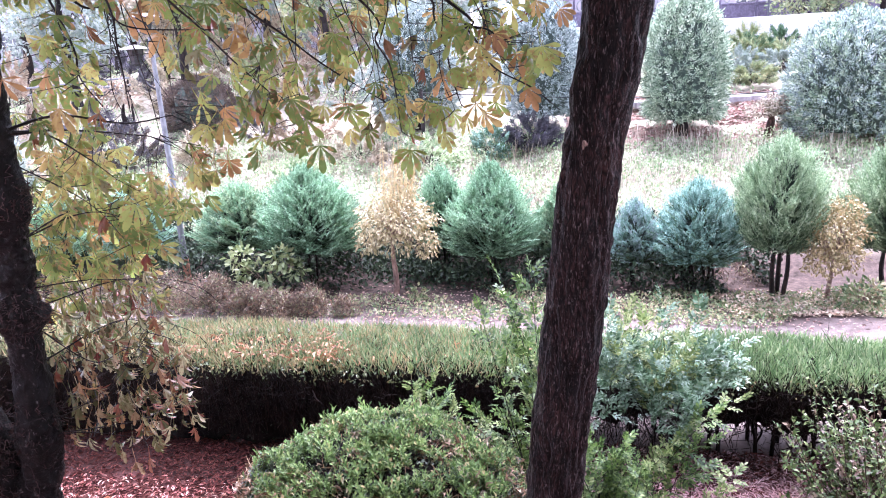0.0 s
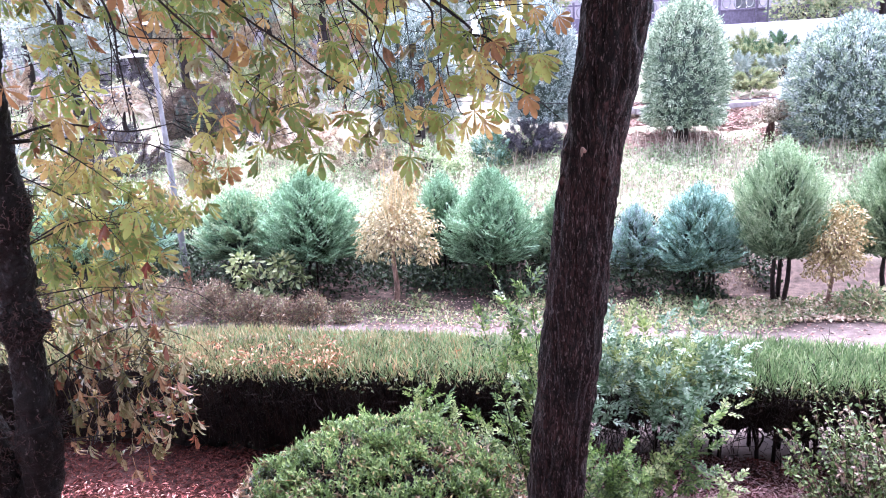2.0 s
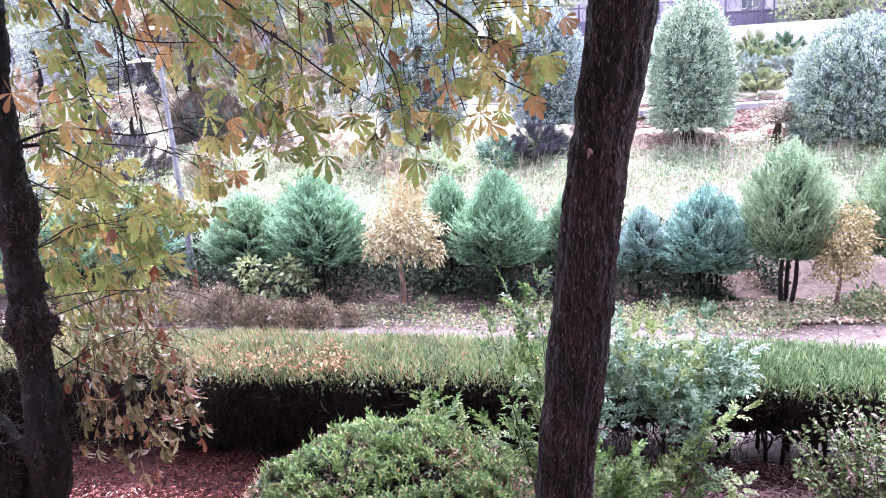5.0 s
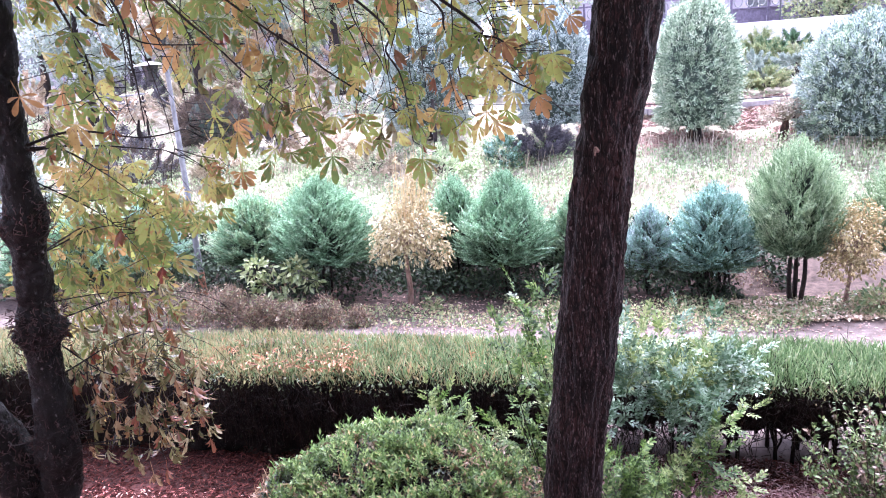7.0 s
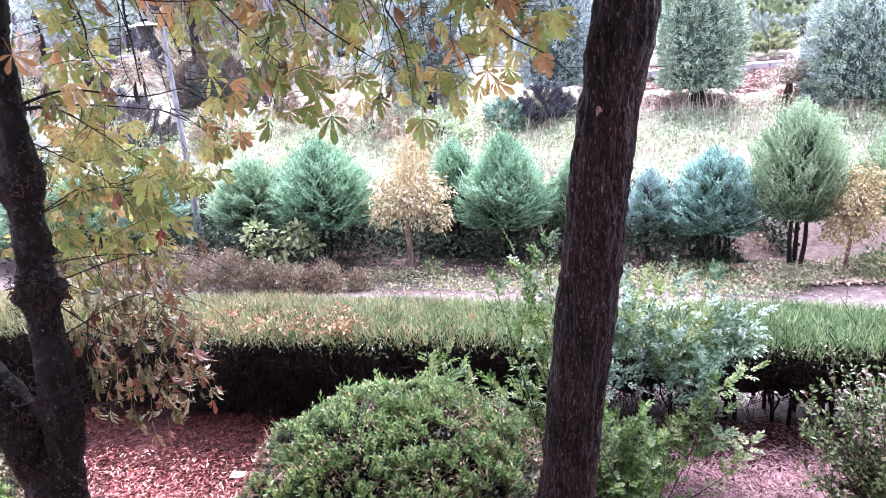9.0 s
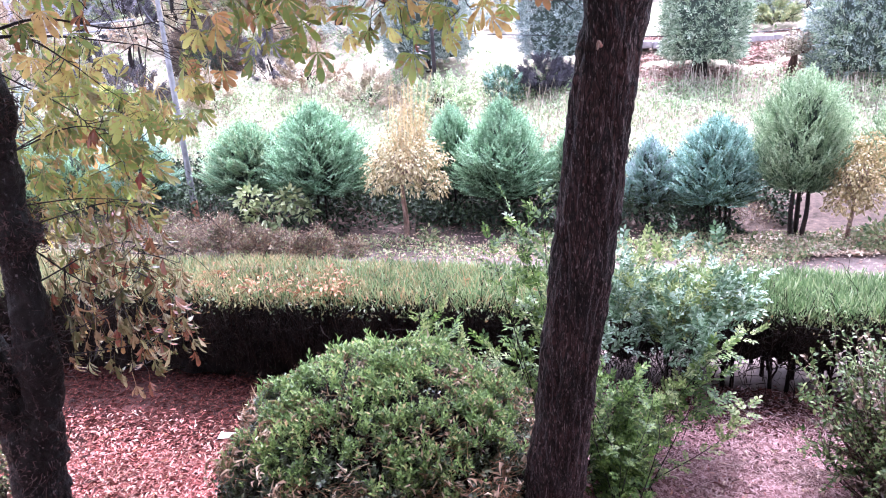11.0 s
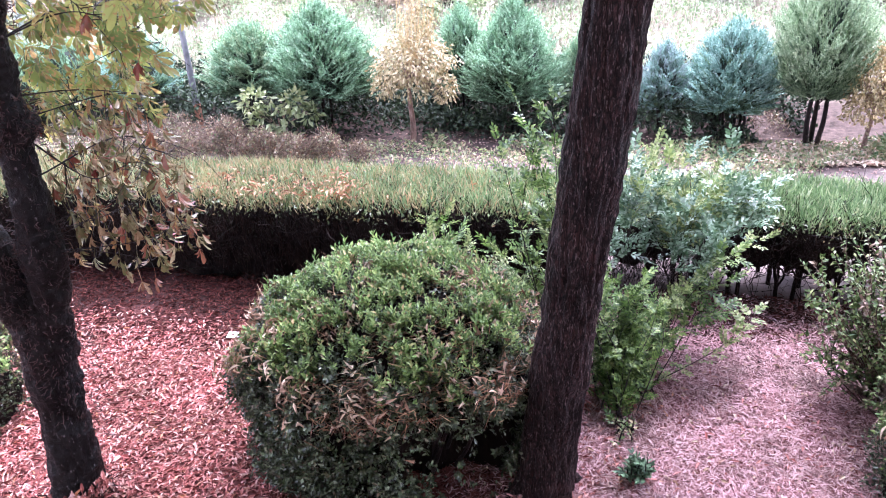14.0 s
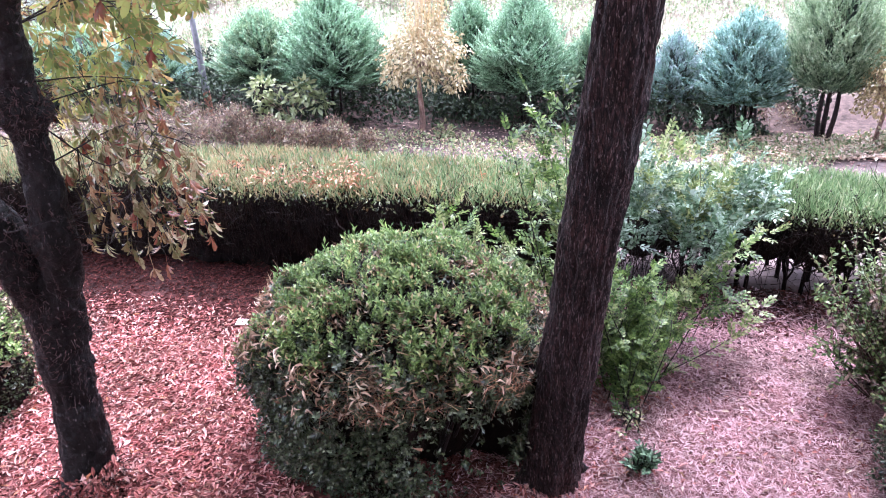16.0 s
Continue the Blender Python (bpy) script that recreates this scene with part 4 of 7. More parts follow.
    for k in range(5):
        pieces = [tube([(0, 0, -0.06), (rng.normal(0, 0.02), rng.normal(0, 0.02), 0.2), (rng.normal(0, 0.05), rng.normal(0, 0.05), 0.42), (rng.normal(0, 0.09), rng.normal(0, 0.07), 0.82)], [0.026, 0.02, 0.017, 0.01], 12, 7, lambda p, h: 0.004 * noise.noise(Vector(p) * 20))]
        for _ in range(3):
            z0 = rng.uniform(0.12, 0.35)
            pieces.append(tube([(0, 0, z0), (rng.normal(0, 0.07), rng.normal(0, 0.06), z0 + 0.17), (rng.normal(0, 0.15), rng.normal(0, 0.1), z0 + 0.42)], [0.013, 0.01, 0.006], 7, 5))
        v, f = join(*pieces)
        models.append(mesh("stem", v, f, TWIG_AND_SHADE))
    x = -9.0
    while x < 6.8:
        if x > 0.8 and math.sin(x * 3.7) + 0.6 * math.sin(x * 9.1) < -0.75:
            x += 0.19
            continue
        for u in (0.16, 0.5, 0.84):
            xx = x + rng.uniform(-0.12, 0.12)
            ob = part("stem", models[int(rng.integers(5))], t)
            y = hedge_front(xx) * (1 - u) + hedge_back(xx) * u + rng.uniform(-0.1, 0.1)
            ob.matrix_basis = Matrix.Translation((xx - base[0], y - base[1], 0)) @ Matrix.Rotation(rng.uniform(0, 6.28), 4, "Z") @ Matrix.Diagonal((1, 1, rng.uniform(0.9, 1.15), 1))
        x += 0.26 if x < -0.5 else 0.19
    # chestnut leaves caught on top
    n = 330
    x = rng.uniform(-4.6, 0.6, n)
    heap = rng.choice(np.array([-3.35, -2.75, -2.35, -1.8, -1.8, -1.95]), n)
    x = np.where(rng.random(n) < 0.88, rng.normal(heap, 0.13, n), x)
    u = np.clip(np.abs(rng.normal(0, 0.28, n)), 0, 1)
    y = hedge_front(x) * (1 - u) + hedge_back(x) * u
    p = np.stack([x, y, np.full(n, 1.08) + rng.normal(0, 0.03, n)], -1) - base
    a = rng.uniform(0, 6.28, n)
    v, f = scatter(LEAF, LEAF_F, p, np.stack([np.cos(a), np.sin(a), rng.normal(0, 0.3, n)], -1), np.stack([rng.normal(0, .5, n), rng.normal(0, .5, n), np.ones(n)], -1), np.stack([rng.uniform(0.03, 0.07, n), rng.uniform(0.04, 0.10, n), rng.uniform(0.1, 0.3, n)], -1))
    litter = tagged(new("caught_leaves", mesh("caught_leaves", v, f, DEAD)), "orange-brown fallen leaves caught on the hedge", "fallen leaves", kind="stuff")
    litter.location = base


DEAD = leaf_material("dead_leaf", [(0.13, 0.05, 0.022), (0.26, 0.12, 0.055), (0.33, 0.20, 0.11)], rough=0.7, through_light=0.15)
hedge()


# ---- shrubs ----
def drum(z):
    return np.interp(z, [0, 0.12, 0.35, 0.6, 0.78, 0.9, 0.97, 1.0], [0.98, 1.0, 1.0, 0.98, 0.86, 0.62, 0.36, 0.0])


def shoot_shape(leaves=9):
    pieces = []
    for i in range(leaves):
        a = i * 2.4
        y = 0.15 + 0.75 * i / leaves
        d = np.array([[math.cos(a) * 0.8, 0.65, math.sin(a) * 0.8]])
        pieces.append(scatter(CARD, CARD_F, np.array([[0, y, 0.0]]), d, np.array([[0.1, 1.0, 0.1]]), np.array([0.42])))
    return join(*pieces)


SHOOT_V, SHOOT_F = shoot_shape()


def clipped_shrub(name, place, rx, ry, h, leaves, label, hollow=None, group=""):
    t = thing(name, place, label, "shrub", group)

    def surface(n, zlo=0.03, zhi=1.0, depth=0.2):
        z = rng.uniform(zlo, zhi, n) ** 0.9
        a = rng.uniform(0, 2 * math.pi, n)
        lump = 1 + 0.07 * np.sin(3 * a + 5 * z) + 0.05 * np.sin(7 * a - 9 * z + 1) + 0.04 * np.sin(13 * a + 17 * z)
        r = drum(z) * lump * (1 - depth * rng.random(n) ** 2)
        dent = np.sin(4.3 * a + 2.1 * np.sin(8 * z)) * np.sin(11 * z + 3.1 * np.cos(2 * a)) + 0.6 * np.sin(9 * a - 6 * z)
        r = r * (1 + 0.06 * dent)
        full = (dent > -0.6) | (rng.random(n) < 0.35)
        z, a, r = z[full], a[full], r[full]
        n = len(z)
        p = np.stack([rx * r * np.cos(a), ry * r * np.sin(a), h * z], -1)
        out = unit(np.stack([np.cos(a), np.sin(a), np.interp(z, [0, 0.5, 0.8, 1], [-0.1, 0.15, 0.9, 4])], -1))
        if hollow:
            k = ~((np.abs(a - hollow[0]) < hollow[1]) & (z < hollow[2])) | (rng.random(n) < 0.12)
            p, out, z = p[k], out[k], z[k]
        return p, out, z

    # a solid dark sheet for the shaded inside
    zs, seg = np.array([0.02, 0.15, 0.3, 0.45, 0.6, 0.75, 0.86, 0.93]), 40
    v = []
    for z in zs:
        for a in np.linspace(0, 2 * math.pi, seg, endpoint=False):
            r = drum(z) * 0.80 * (1 + 0.10 * fbm((math.cos(a), math.sin(a), z * 2), 3))
            if hollow and abs(a - hollow[0]) < hollow[1] and z < hollow[2]:
                r *= 0.72
            v.append((rx * r * math.cos(a), ry * r * math.sin(a), h * z))
    i, j = np.meshgrid(np.arange(len(zs) - 1), np.arange(seg), indexing="ij")
    k = (j + 1) % seg
    f = np.stack([i * seg + j, i * seg + k, (i + 1) * seg + k, (i + 1) * seg + j], -1).reshape(-1, 4)
    m = len(zs) - 1
    f = np.vstack([f, [[m * seg + q, m * seg + q + 1, m * seg + seg - 2 - q, m * seg + seg - 1 - q] for q in range(seg // 2 - 1)]])
    part("shade_core", mesh("shade_core", np.array(v), f, TWIG_AND_SHADE), t, "solid dark sheet standing in for shade inside")
    p, out, z = surface(leaves)
    n = len(p)
    d = out * 0.7 + rng.normal(0, 0.55, (n, 3)) + np.array([0, 0, 0.25])
    # Lighter leaves become likelier towards the top: lit and shaded sides put into colour.
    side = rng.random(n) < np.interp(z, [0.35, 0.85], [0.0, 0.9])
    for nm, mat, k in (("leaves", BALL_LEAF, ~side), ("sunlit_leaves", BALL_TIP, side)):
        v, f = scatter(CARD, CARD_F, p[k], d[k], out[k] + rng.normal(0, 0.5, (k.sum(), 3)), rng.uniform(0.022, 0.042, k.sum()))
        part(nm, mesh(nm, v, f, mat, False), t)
    p, out, z = surface(leaves // 12, 0.45, 1.0, 0.06)
    n = len(p)
    v, f = scatter(SHOOT_V, SHOOT_F, p - out * 0.03, out * 0.6 + np.array([0, 0, 0.8]) + rng.normal(0, 0.25, (n, 3)), rng.normal(size=(n, 3)), rng.uniform(0.05, 0.11, n))
    part("young_growth", mesh("young_growth", v, f, BALL_TIP, False), t, "light green young shoots on top")
    n = leaves // 28
    p, out, z = surface(n, 0.45, 1.0, 0.02)
    k = np.sin(p[:, 0] * 5.1 + 1) * np.sin(p[:, 1] * 4.7) + np.sin(p[:, 0] * 9 - p[:, 1] * 7) * 0.5 > -0.1
    p, out, z = p[k], out[k], z[k]
    v, f = scatter(LEAF, LEAF_F, p + out * 0.015, np.cross(out, rng.normal(size=out.shape)), out + rng.normal(0, 0.8, out.shape), np.stack([rng.uniform(0.03, 0.09, len(p)), rng.uniform(0.04, 0.12, len(p)), rng.uniform(0.1, 0.25, len(p))], -1))
    part("dead_leaf_mass", mesh("dead_leaf_mass", v, f, TAN_DEAD), t, "dead tan leaves caught in the shrub")
    n = leaves // 30
    p, out, z = surface(n, 0.4, 0.98, 0.03)
    way = np.cross(out, rng.normal(size=out.shape)) * 0.09
    v, f = sticks(p - way * 0.5 + out * 0.012, p + way + out * rng.uniform(0, 0.04, (len(p), 1)), 0.0022, 0.1)
    part("twig_mass", mesh("twig_mass", v, f, TAN_STEM), t)
    return t


def round_shrub():
    """The clipped evergreen: leathery sides with their shade put into the colour, fresh shoots on the crown, dead
    needles and leaves caught on the shoulder.
    """
    rx, ry, h = 1.20, 1.16, 1.47
    t = thing("round_shrub", (-0.86, 4.66, 0), "clipped round evergreen shrub with dead leaves caught on top", "shrub")
    hollow = (5.28, 0.40, 0.52)

    def outline(a, z):
        prof = np.interp(z, [0, 0.1, 0.3, 0.5, 0.64, 0.76, 0.86, 0.94, 1.0], [0.90, 0.94, 0.99, 1.0, 0.96, 0.86, 0.70, 0.46, 0.0])
        prof = prof * (1 + 0.13 * np.clip(1 - z / 0.6, 0, 1) * np.exp(-((a - 5.5) / 0.55) ** 2))
        lump = 1 + 0.045 * np.sin(3 * a + 4 * z + 0.6) + 0.045 * np.sin(7 * a - 9 * z + 1) + 0.05 * np.sin(13 * a + 15 * z) * np.sin(9 * z + 2 * a) + 0.04 * np.sin(27 * a + 31 * z) * np.sin(5 * a - 21 * z)
        return prof * lump

    def shell(n, lo, hi, depth):
        z = rng.uniform(lo, hi, n)
        a = rng.uniform(0, 2 * math.pi, n)
        r = outline(a, z) * (1 - depth * rng.random(n) ** 1.5)
        inside = (np.abs(a - hollow[0]) < hollow[1] * (0.8 + 0.25 * np.sin(z * 21))) & (z < hollow[2] + 0.04 * np.sin(a * 31))
        k = ~inside | (rng.random(n) < 0.05)
        z, a, r = z[k], a[k], r[k]
        p = np.stack([rx * r * np.cos(a), ry * r * np.sin(a), h * z], -1)
        out = unit(np.stack([np.cos(a), np.sin(a), np.interp(z, [0, 0.5, 0.75, 1], [-0.05, 0.15, 0.9, 4])], -1))
        crown = z + 0.06 * np.sin(5 * a + 1.3) + 0.05 * np.sin(11 * a) + 0.03 * np.sin(23 * a + 9 * z)
        return p, out, z, crown

    # Solid dark sheet that gives the shade between leaves and in the hollow.
    zs, seg = np.array([0.0, 0.12, 0.28, 0.44, 0.6, 0.74, 0.86, 0.93]), 56
    v = []
    for z in zs:
        for a in np.linspace(0, 2 * math.pi, seg, endpoint=False):
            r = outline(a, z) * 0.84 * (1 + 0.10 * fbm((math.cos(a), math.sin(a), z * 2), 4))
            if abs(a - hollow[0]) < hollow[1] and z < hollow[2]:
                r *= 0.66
            v.append((rx * r * math.cos(a), ry * r * math.sin(a), h * z))
    i, j = np.meshgrid(np.arange(len(zs) - 1), np.arange(seg), indexing="ij")
    k = (j + 1) % seg
    f = np.stack([i * seg + j, i * seg + k, (i + 1) * seg + k, (i + 1) * seg + j], -1).reshape(-1, 4)
    m = len(zs) - 1
    f = np.vstack([f, [[m * seg + q, m * seg + q + 1, m * seg + seg - 2 - q, m * seg + seg - 1 - q] for q in range(seg // 2 - 1)]])
    part("shade_core", mesh("shade_core", np.array(v), f, TWIG_AND_SHADE), t, "solid dark sheet standing in for shade inside")
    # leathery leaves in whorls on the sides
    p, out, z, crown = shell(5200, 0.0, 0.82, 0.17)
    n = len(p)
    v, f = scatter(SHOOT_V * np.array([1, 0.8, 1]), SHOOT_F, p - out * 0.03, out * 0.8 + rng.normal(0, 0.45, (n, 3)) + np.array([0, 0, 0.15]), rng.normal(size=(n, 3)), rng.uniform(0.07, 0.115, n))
    part("leaf_mass", mesh("leaf_mass", v, f, BALL_LEAF, False), t, "glossy leaves on the sides, with shade and glints in their colour")
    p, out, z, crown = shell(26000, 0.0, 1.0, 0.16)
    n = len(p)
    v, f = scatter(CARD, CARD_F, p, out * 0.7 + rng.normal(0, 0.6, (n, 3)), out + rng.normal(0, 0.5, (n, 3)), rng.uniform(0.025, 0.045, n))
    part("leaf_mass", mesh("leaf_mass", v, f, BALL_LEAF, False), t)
    # fresh growth on the crown
    p, out, z, crown = shell(9800, 0.46, 1.0, 0.07)
    clump = np.sin(p[:, 0] * 9 + 2 * np.sin(p[:, 1] * 6)) * np.sin(p[:, 1] * 10 + 1) + 0.5 * np.sin(p[:, 0] * 23 + p[:, 1] * 19)
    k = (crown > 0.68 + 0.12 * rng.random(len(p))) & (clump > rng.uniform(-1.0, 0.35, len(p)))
    p, out, clump = p[k], out[k], clump[k]
    n = len(p)
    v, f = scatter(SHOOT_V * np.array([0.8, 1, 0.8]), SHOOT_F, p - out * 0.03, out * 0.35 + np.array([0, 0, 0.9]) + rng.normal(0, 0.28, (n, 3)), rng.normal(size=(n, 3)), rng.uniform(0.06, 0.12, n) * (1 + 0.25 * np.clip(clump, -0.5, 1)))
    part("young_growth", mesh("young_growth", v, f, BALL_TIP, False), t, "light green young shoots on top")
    p, out, z, crown = shell(70, 0.72, 0.99, 0.02)
    n = len(p)
    v, f = scatter(SHOOT_V * np.array([0.45, 1, 0.45]), SHOOT_F, p - out * 0.02, np.array([0, 0, 1.0]) + rng.normal(0, 0.2, (n, 3)), rng.normal(size=(n, 3)), rng.uniform(0.14, 0.24, n))
    part("young_growth", mesh("young_growth", v, f, BALL_TIP, False), t)
    # rusty needles and leaves caught in heaps round the shoulder
    ha = rng.uniform(0, 2 * math.pi, 70)
    hz = np.clip(rng.normal(0.77, 0.13, 70), 0.42, 0.97)
    j = rng.integers(0, 70, 4600)
    a = ha[j] + rng.normal(0, 0.10, 4600)
    z = np.clip(hz[j] + rng.normal(0, 0.03, 4600), 0.3, 0.98)
    r = outline(a, z) * rng.uniform(0.98, 1.055, 4600)
    p = np.stack([rx * r * np.cos(a), ry * r * np.sin(a), h * z + 0.01], -1)
    d = np.stack([-np.sin(a), np.cos(a), np.zeros(4600)], -1) * rng.choice([-1, 1], 4600)[:, None] + rng.normal(0, 0.7, (4600, 3)) - np.array([0, 0, 0.25])
    ln = rng.uniform(0.06, 0.14, 4600)
    v, f = scatter(BLADE, BLADE_F, p, d, rng.normal(size=(4600, 3)), np.stack([rng.uniform(0.004, 0.008, 4600), ln, ln], -1))
    part("fallen_needle_mass", mesh("fallen_needle_mass", v, f, RUST_NEEDLES, False), t, "rusty pine needles caught in heaps")
    j = rng.integers(0, 70, 620)
    a = ha[j] + rng.normal(0, 0.09, 620)
    z = np.clip(hz[j] + rng.normal(0.02, 0.05, 620), 0.35, 0.98)
    r = outline(a, z) * rng.uniform(1.01, 1.05, 620)
    p = np.stack([rx * r * np.cos(a), ry * r * np.sin(a), h * z + 0.015], -1)
    way = rng.normal(size=(620, 3))
    v, f = scatter(LEAF * np.array([0.9, 1, 5.0]), LEAF_F, p, way, np.stack([np.cos(a), np.sin(a), np.ones(620)], -1) + rng.normal(0, 0.7, (620, 3)), np.stack([rng.uniform(0.02, 0.06, 620), rng.uniform(0.03, 0.075, 620), rng.uniform(0.05, 0.12, 620)], -1))
    part("dead_leaf_mass", mesh("dead_leaf_mass", v, f, TAN_DEAD), t, "dead tan leaves caught in the shrub")
    n = 260
    j = rng.integers(0, 22, n)
    a = ha[j] + rng.normal(0, 0.06, n)
    z = np.clip(0.66 + 0.30 * (j / 22.0) + rng.normal(0, 0.02, n), 0.55, 0.98)
    r = outline(a, z) * rng.uniform(1.0, 1.05, n)
    p = np.stack([rx * r * np.cos(a), ry * r * np.sin(a), h * z + 0.02], -1)
    v, f = scatter(LEAF * np.array([1.0, 1, 4.0]), LEAF_F, p, rng.normal(size=(n, 3)), np.stack([np.cos(a), np.sin(a), np.ones(n)], -1) + rng.normal(0, 0.6, (n, 3)), np.stack([rng.uniform(0.025, 0.05, n), rng.uniform(0.04, 0.09, n), rng.uniform(0.04, 0.08, n)], -1))
    part("dead_leaf_mass", mesh("dead_leaf_mass", v, f, PALE_LITTER), t, "pale withered leaves caught on the crown")
    # bare stems in the hollow at the foot
    for k in range(7):
        a = hollow[0] + rng.uniform(-0.22, 0.22)
        r = rng.uniform(0.55, 0.8)
        v, f = tube([(rx * r * math.cos(a) * 0.7, ry * r * math.sin(a) * 0.7, -0.03), (rx * r * math.cos(a) * 0.9, ry * r * math.sin(a) * 0.9, 0.3), (rx * r * math.cos(a + 0.1), ry * r * math.sin(a + 0.1), 0.68)], [0.022, 0.016, 0.01], 10, 6)
        part("stem", mesh("stem", v, f, TWIG), t)


round_shrub()


def pinnate_shape(pairs=6, ln=0.30):
    pieces = []
    for i in range(pairs * 2 + 1):
        s = -1 if i % 2 else 1
        y = 0.18 + 0.72 * (i // 2) / pairs
        d = np.array([[s * 0.8, 0.6 + 0.15 * math.sin(i * 2.3), 0.3 * math.sin(i * 1.7)]])
        if i == pairs * 2:
            y, d = 0.88, np.array([[0, 1.0, -0.1]])
        pieces.append(scatter(LEAF, LEAF_F, np.array([[0, y, -0.1 * y * y]]), d, np.array([[0, 0.1, 1.0]]), np.array([ln * (1 - 0.25 * abs(y - 0.5))])))
    pieces.append((np.array([(-0.008, 0, 0), (0.008, 0, 0), (0, 0.95, -0.1)]), np.array([(0, 1, 2)])))
    return join(*pieces)


PINNATE_V, PINNATE_F = pinnate_shape()


def arching_shrub(name, place, tips, mats, label, leaf=(0.10, 0.21), per=17, simple=False, stem_mat=TWIG, start=0.25, spread=0.07, loose=0.22, thick=0.011):
    """A loose shrub: arching stems from one foot, each a part with its own leaves."""
    t = thing(name, place, label, "shrub")
    for i, tip in enumerate(tips):
        tip = np.array(tip, dtype=float) - np.array(place)
        foot = np.array([rng.normal(0, spread), rng.normal(0, spread), -0.03])
        mid = foot * 0.45 + tip * 0.55 + np.array([0, 0, 0.18 * np.linalg.norm(tip[:2])]) + rng.normal(0, 0.09, 3) * min(1.0, np.linalg.norm(tip))
        q = [foot, mid, tip]
        v, f = tube(q, [thick, thick * 0.6, thick * 0.25], 16, 5)
        stem = part("stem", mesh("stem", v, f, stem_mat), t)
        ax = spline(q, 60)
        tg = unit(np.gradient(ax, axis=0))
        k = np.clip((np.linspace(start, 1.0, per) * 59 + rng.normal(0, 1, per)).astype(int), 0, 59)
        sgn = np.where(np.arange(per) % 2, 1.0, -1.0)
        side = unit(np.cross(tg[k], np.array([0, 0, 1.0]))) * sgn[:, None]
        d = tg[k] * 0.65 + side * 0.7 + rng.normal(0, loose, (per, 3))
        d[-1] = tg[-1]
        nr = np.array([0, 0, 1.0]) + rng.normal(0, 0.35, (per, 3))
        size = rng.uniform(leaf[0], leaf[1], per)
        v, f = scatter(LEAF if simple else PINNATE_V, LEAF_F if simple else PINNATE_F, ax[k], d, nr, size)
        part("foliage", mesh("foliage", v, f, mats[i % len(mats)]), stem)
    return t


def around(centre, spread, n):
    return [tuple(np.array(centre) + rng.normal(0, 1, 3) * np.array(spread)) for _ in range(n)]


thin_tips = [(0.24, 5.5, 1.6), (-0.12, 5.4, 1.28), (0.0, 5.5, 1.12), (0.1, 5.45, 1.38), (0.43, 5.4, 1.7), (0.3, 5.4, 1.25), (-0.02, 5.4, 1.2), (0.16, 5.4, 1.1), (0.34, 5.45, 1.5)]
arching_shrub("side_sapling", (0.42, 5.4, 0), thin_tips, [PINNATE_PALE, PINNATE], "slender sapling with pale green feathery leaves behind the pine", leaf=(0.11, 0.20), per=16, start=0.4, thick=0.006, loose=0.4)
wild_tips = around((1.02, 5.2, 0.78), (0.13, 0.12, 0.20), 17) + around((0.93, 5.05, 0.38), (0.10, 0.10, 0.13), 10) + around((1.2, 5.3, 0.72), (0.14, 0.12, 0.13), 4) + around((0.72, 5.4, 1.0), (0.25, 0.12, 0.22), 14)
arching_shrub("wild_sapling", (0.95, 5.0, 0), wild_tips, [PINNATE], "bushy green sapling with feathery leaves beside the pine", leaf=(0.08, 0.17), per=22, start=0.12, thick=0.006, loose=0.5, spread=0.16)
low_tips = [(2.12, 5.4, 0.60), (1.86, 5.4, 0.68), (2.15, 5.45, 1.30), (1.92, 5.35, 1.25), (1.62, 5.35, 1.02), (1.76, 5.4, 1.12), (1.48, 5.3, 0.88), (1.9, 5.4, 0.95)]
arching_shrub("low_sapling", (1.05, 5.3, 0), low_tips, [PINNATE_PALE, PINNATE], "sapling with long arching pale green shoots", leaf=(0.11, 0.20), per=24, start=0.08, thick=0.005, loose=0.4, spread=0.1)
blue_tips = around((1.5, 6.1, 1.45), (0.38, 0.22, 0.17), 18) + around((1.95, 6.05, 1.36), (0.2, 0.2, 0.08), 12) + [(1.62, 6.1, 1.98), (1.1, 6.1, 1.95), (1.35, 6.1, 1.9), (2.28, 6.05, 1.34), (2.0, 6.1, 1.85), (1.85, 6.0, 1.7), (2.2, 6.1, 1.5)]
arching_shrub("wet_sapling", (1.25, 5.9, 0), blue_tips, [PINNATE_BLUE, PINNATE_BLUE, PINNATE_PALE], "sapling with wet bluish feathery leaves before the hedge", leaf=(0.12, 0.23), per=16, start=0.6, thick=0.004, loose=0.4, spread=0.22)
arching_shrub("side_shrub", (3.2, 4.95, 0), [(2.35, 5.2, 1.2), (2.5, 5.1, 1.36), (2.34, 5.0, 1.0), (2.45, 5.0, 0.75), (2.6, 4.8, 0.5)] + around((2.95, 5.05, 0.95), (0.24, 0.3, 0.28), 120) + around((3.05, 4.95, 0.45), (0.24, 0.25, 0.2), 80) + around((3.2, 5.3, 1.2), (0.3, 0.25, 0.2), 30), [RIGHT_LEAF, RIGHT_LEAF, RIGHT_LEAF, DRY_STEM], "loose shrub with small oval light green leaves", leaf=(0.03, 0.06), per=44, simple=True, stem_mat=RUST_BARK, start=0.35, spread=0.12, loose=1.2, thick=0.007)
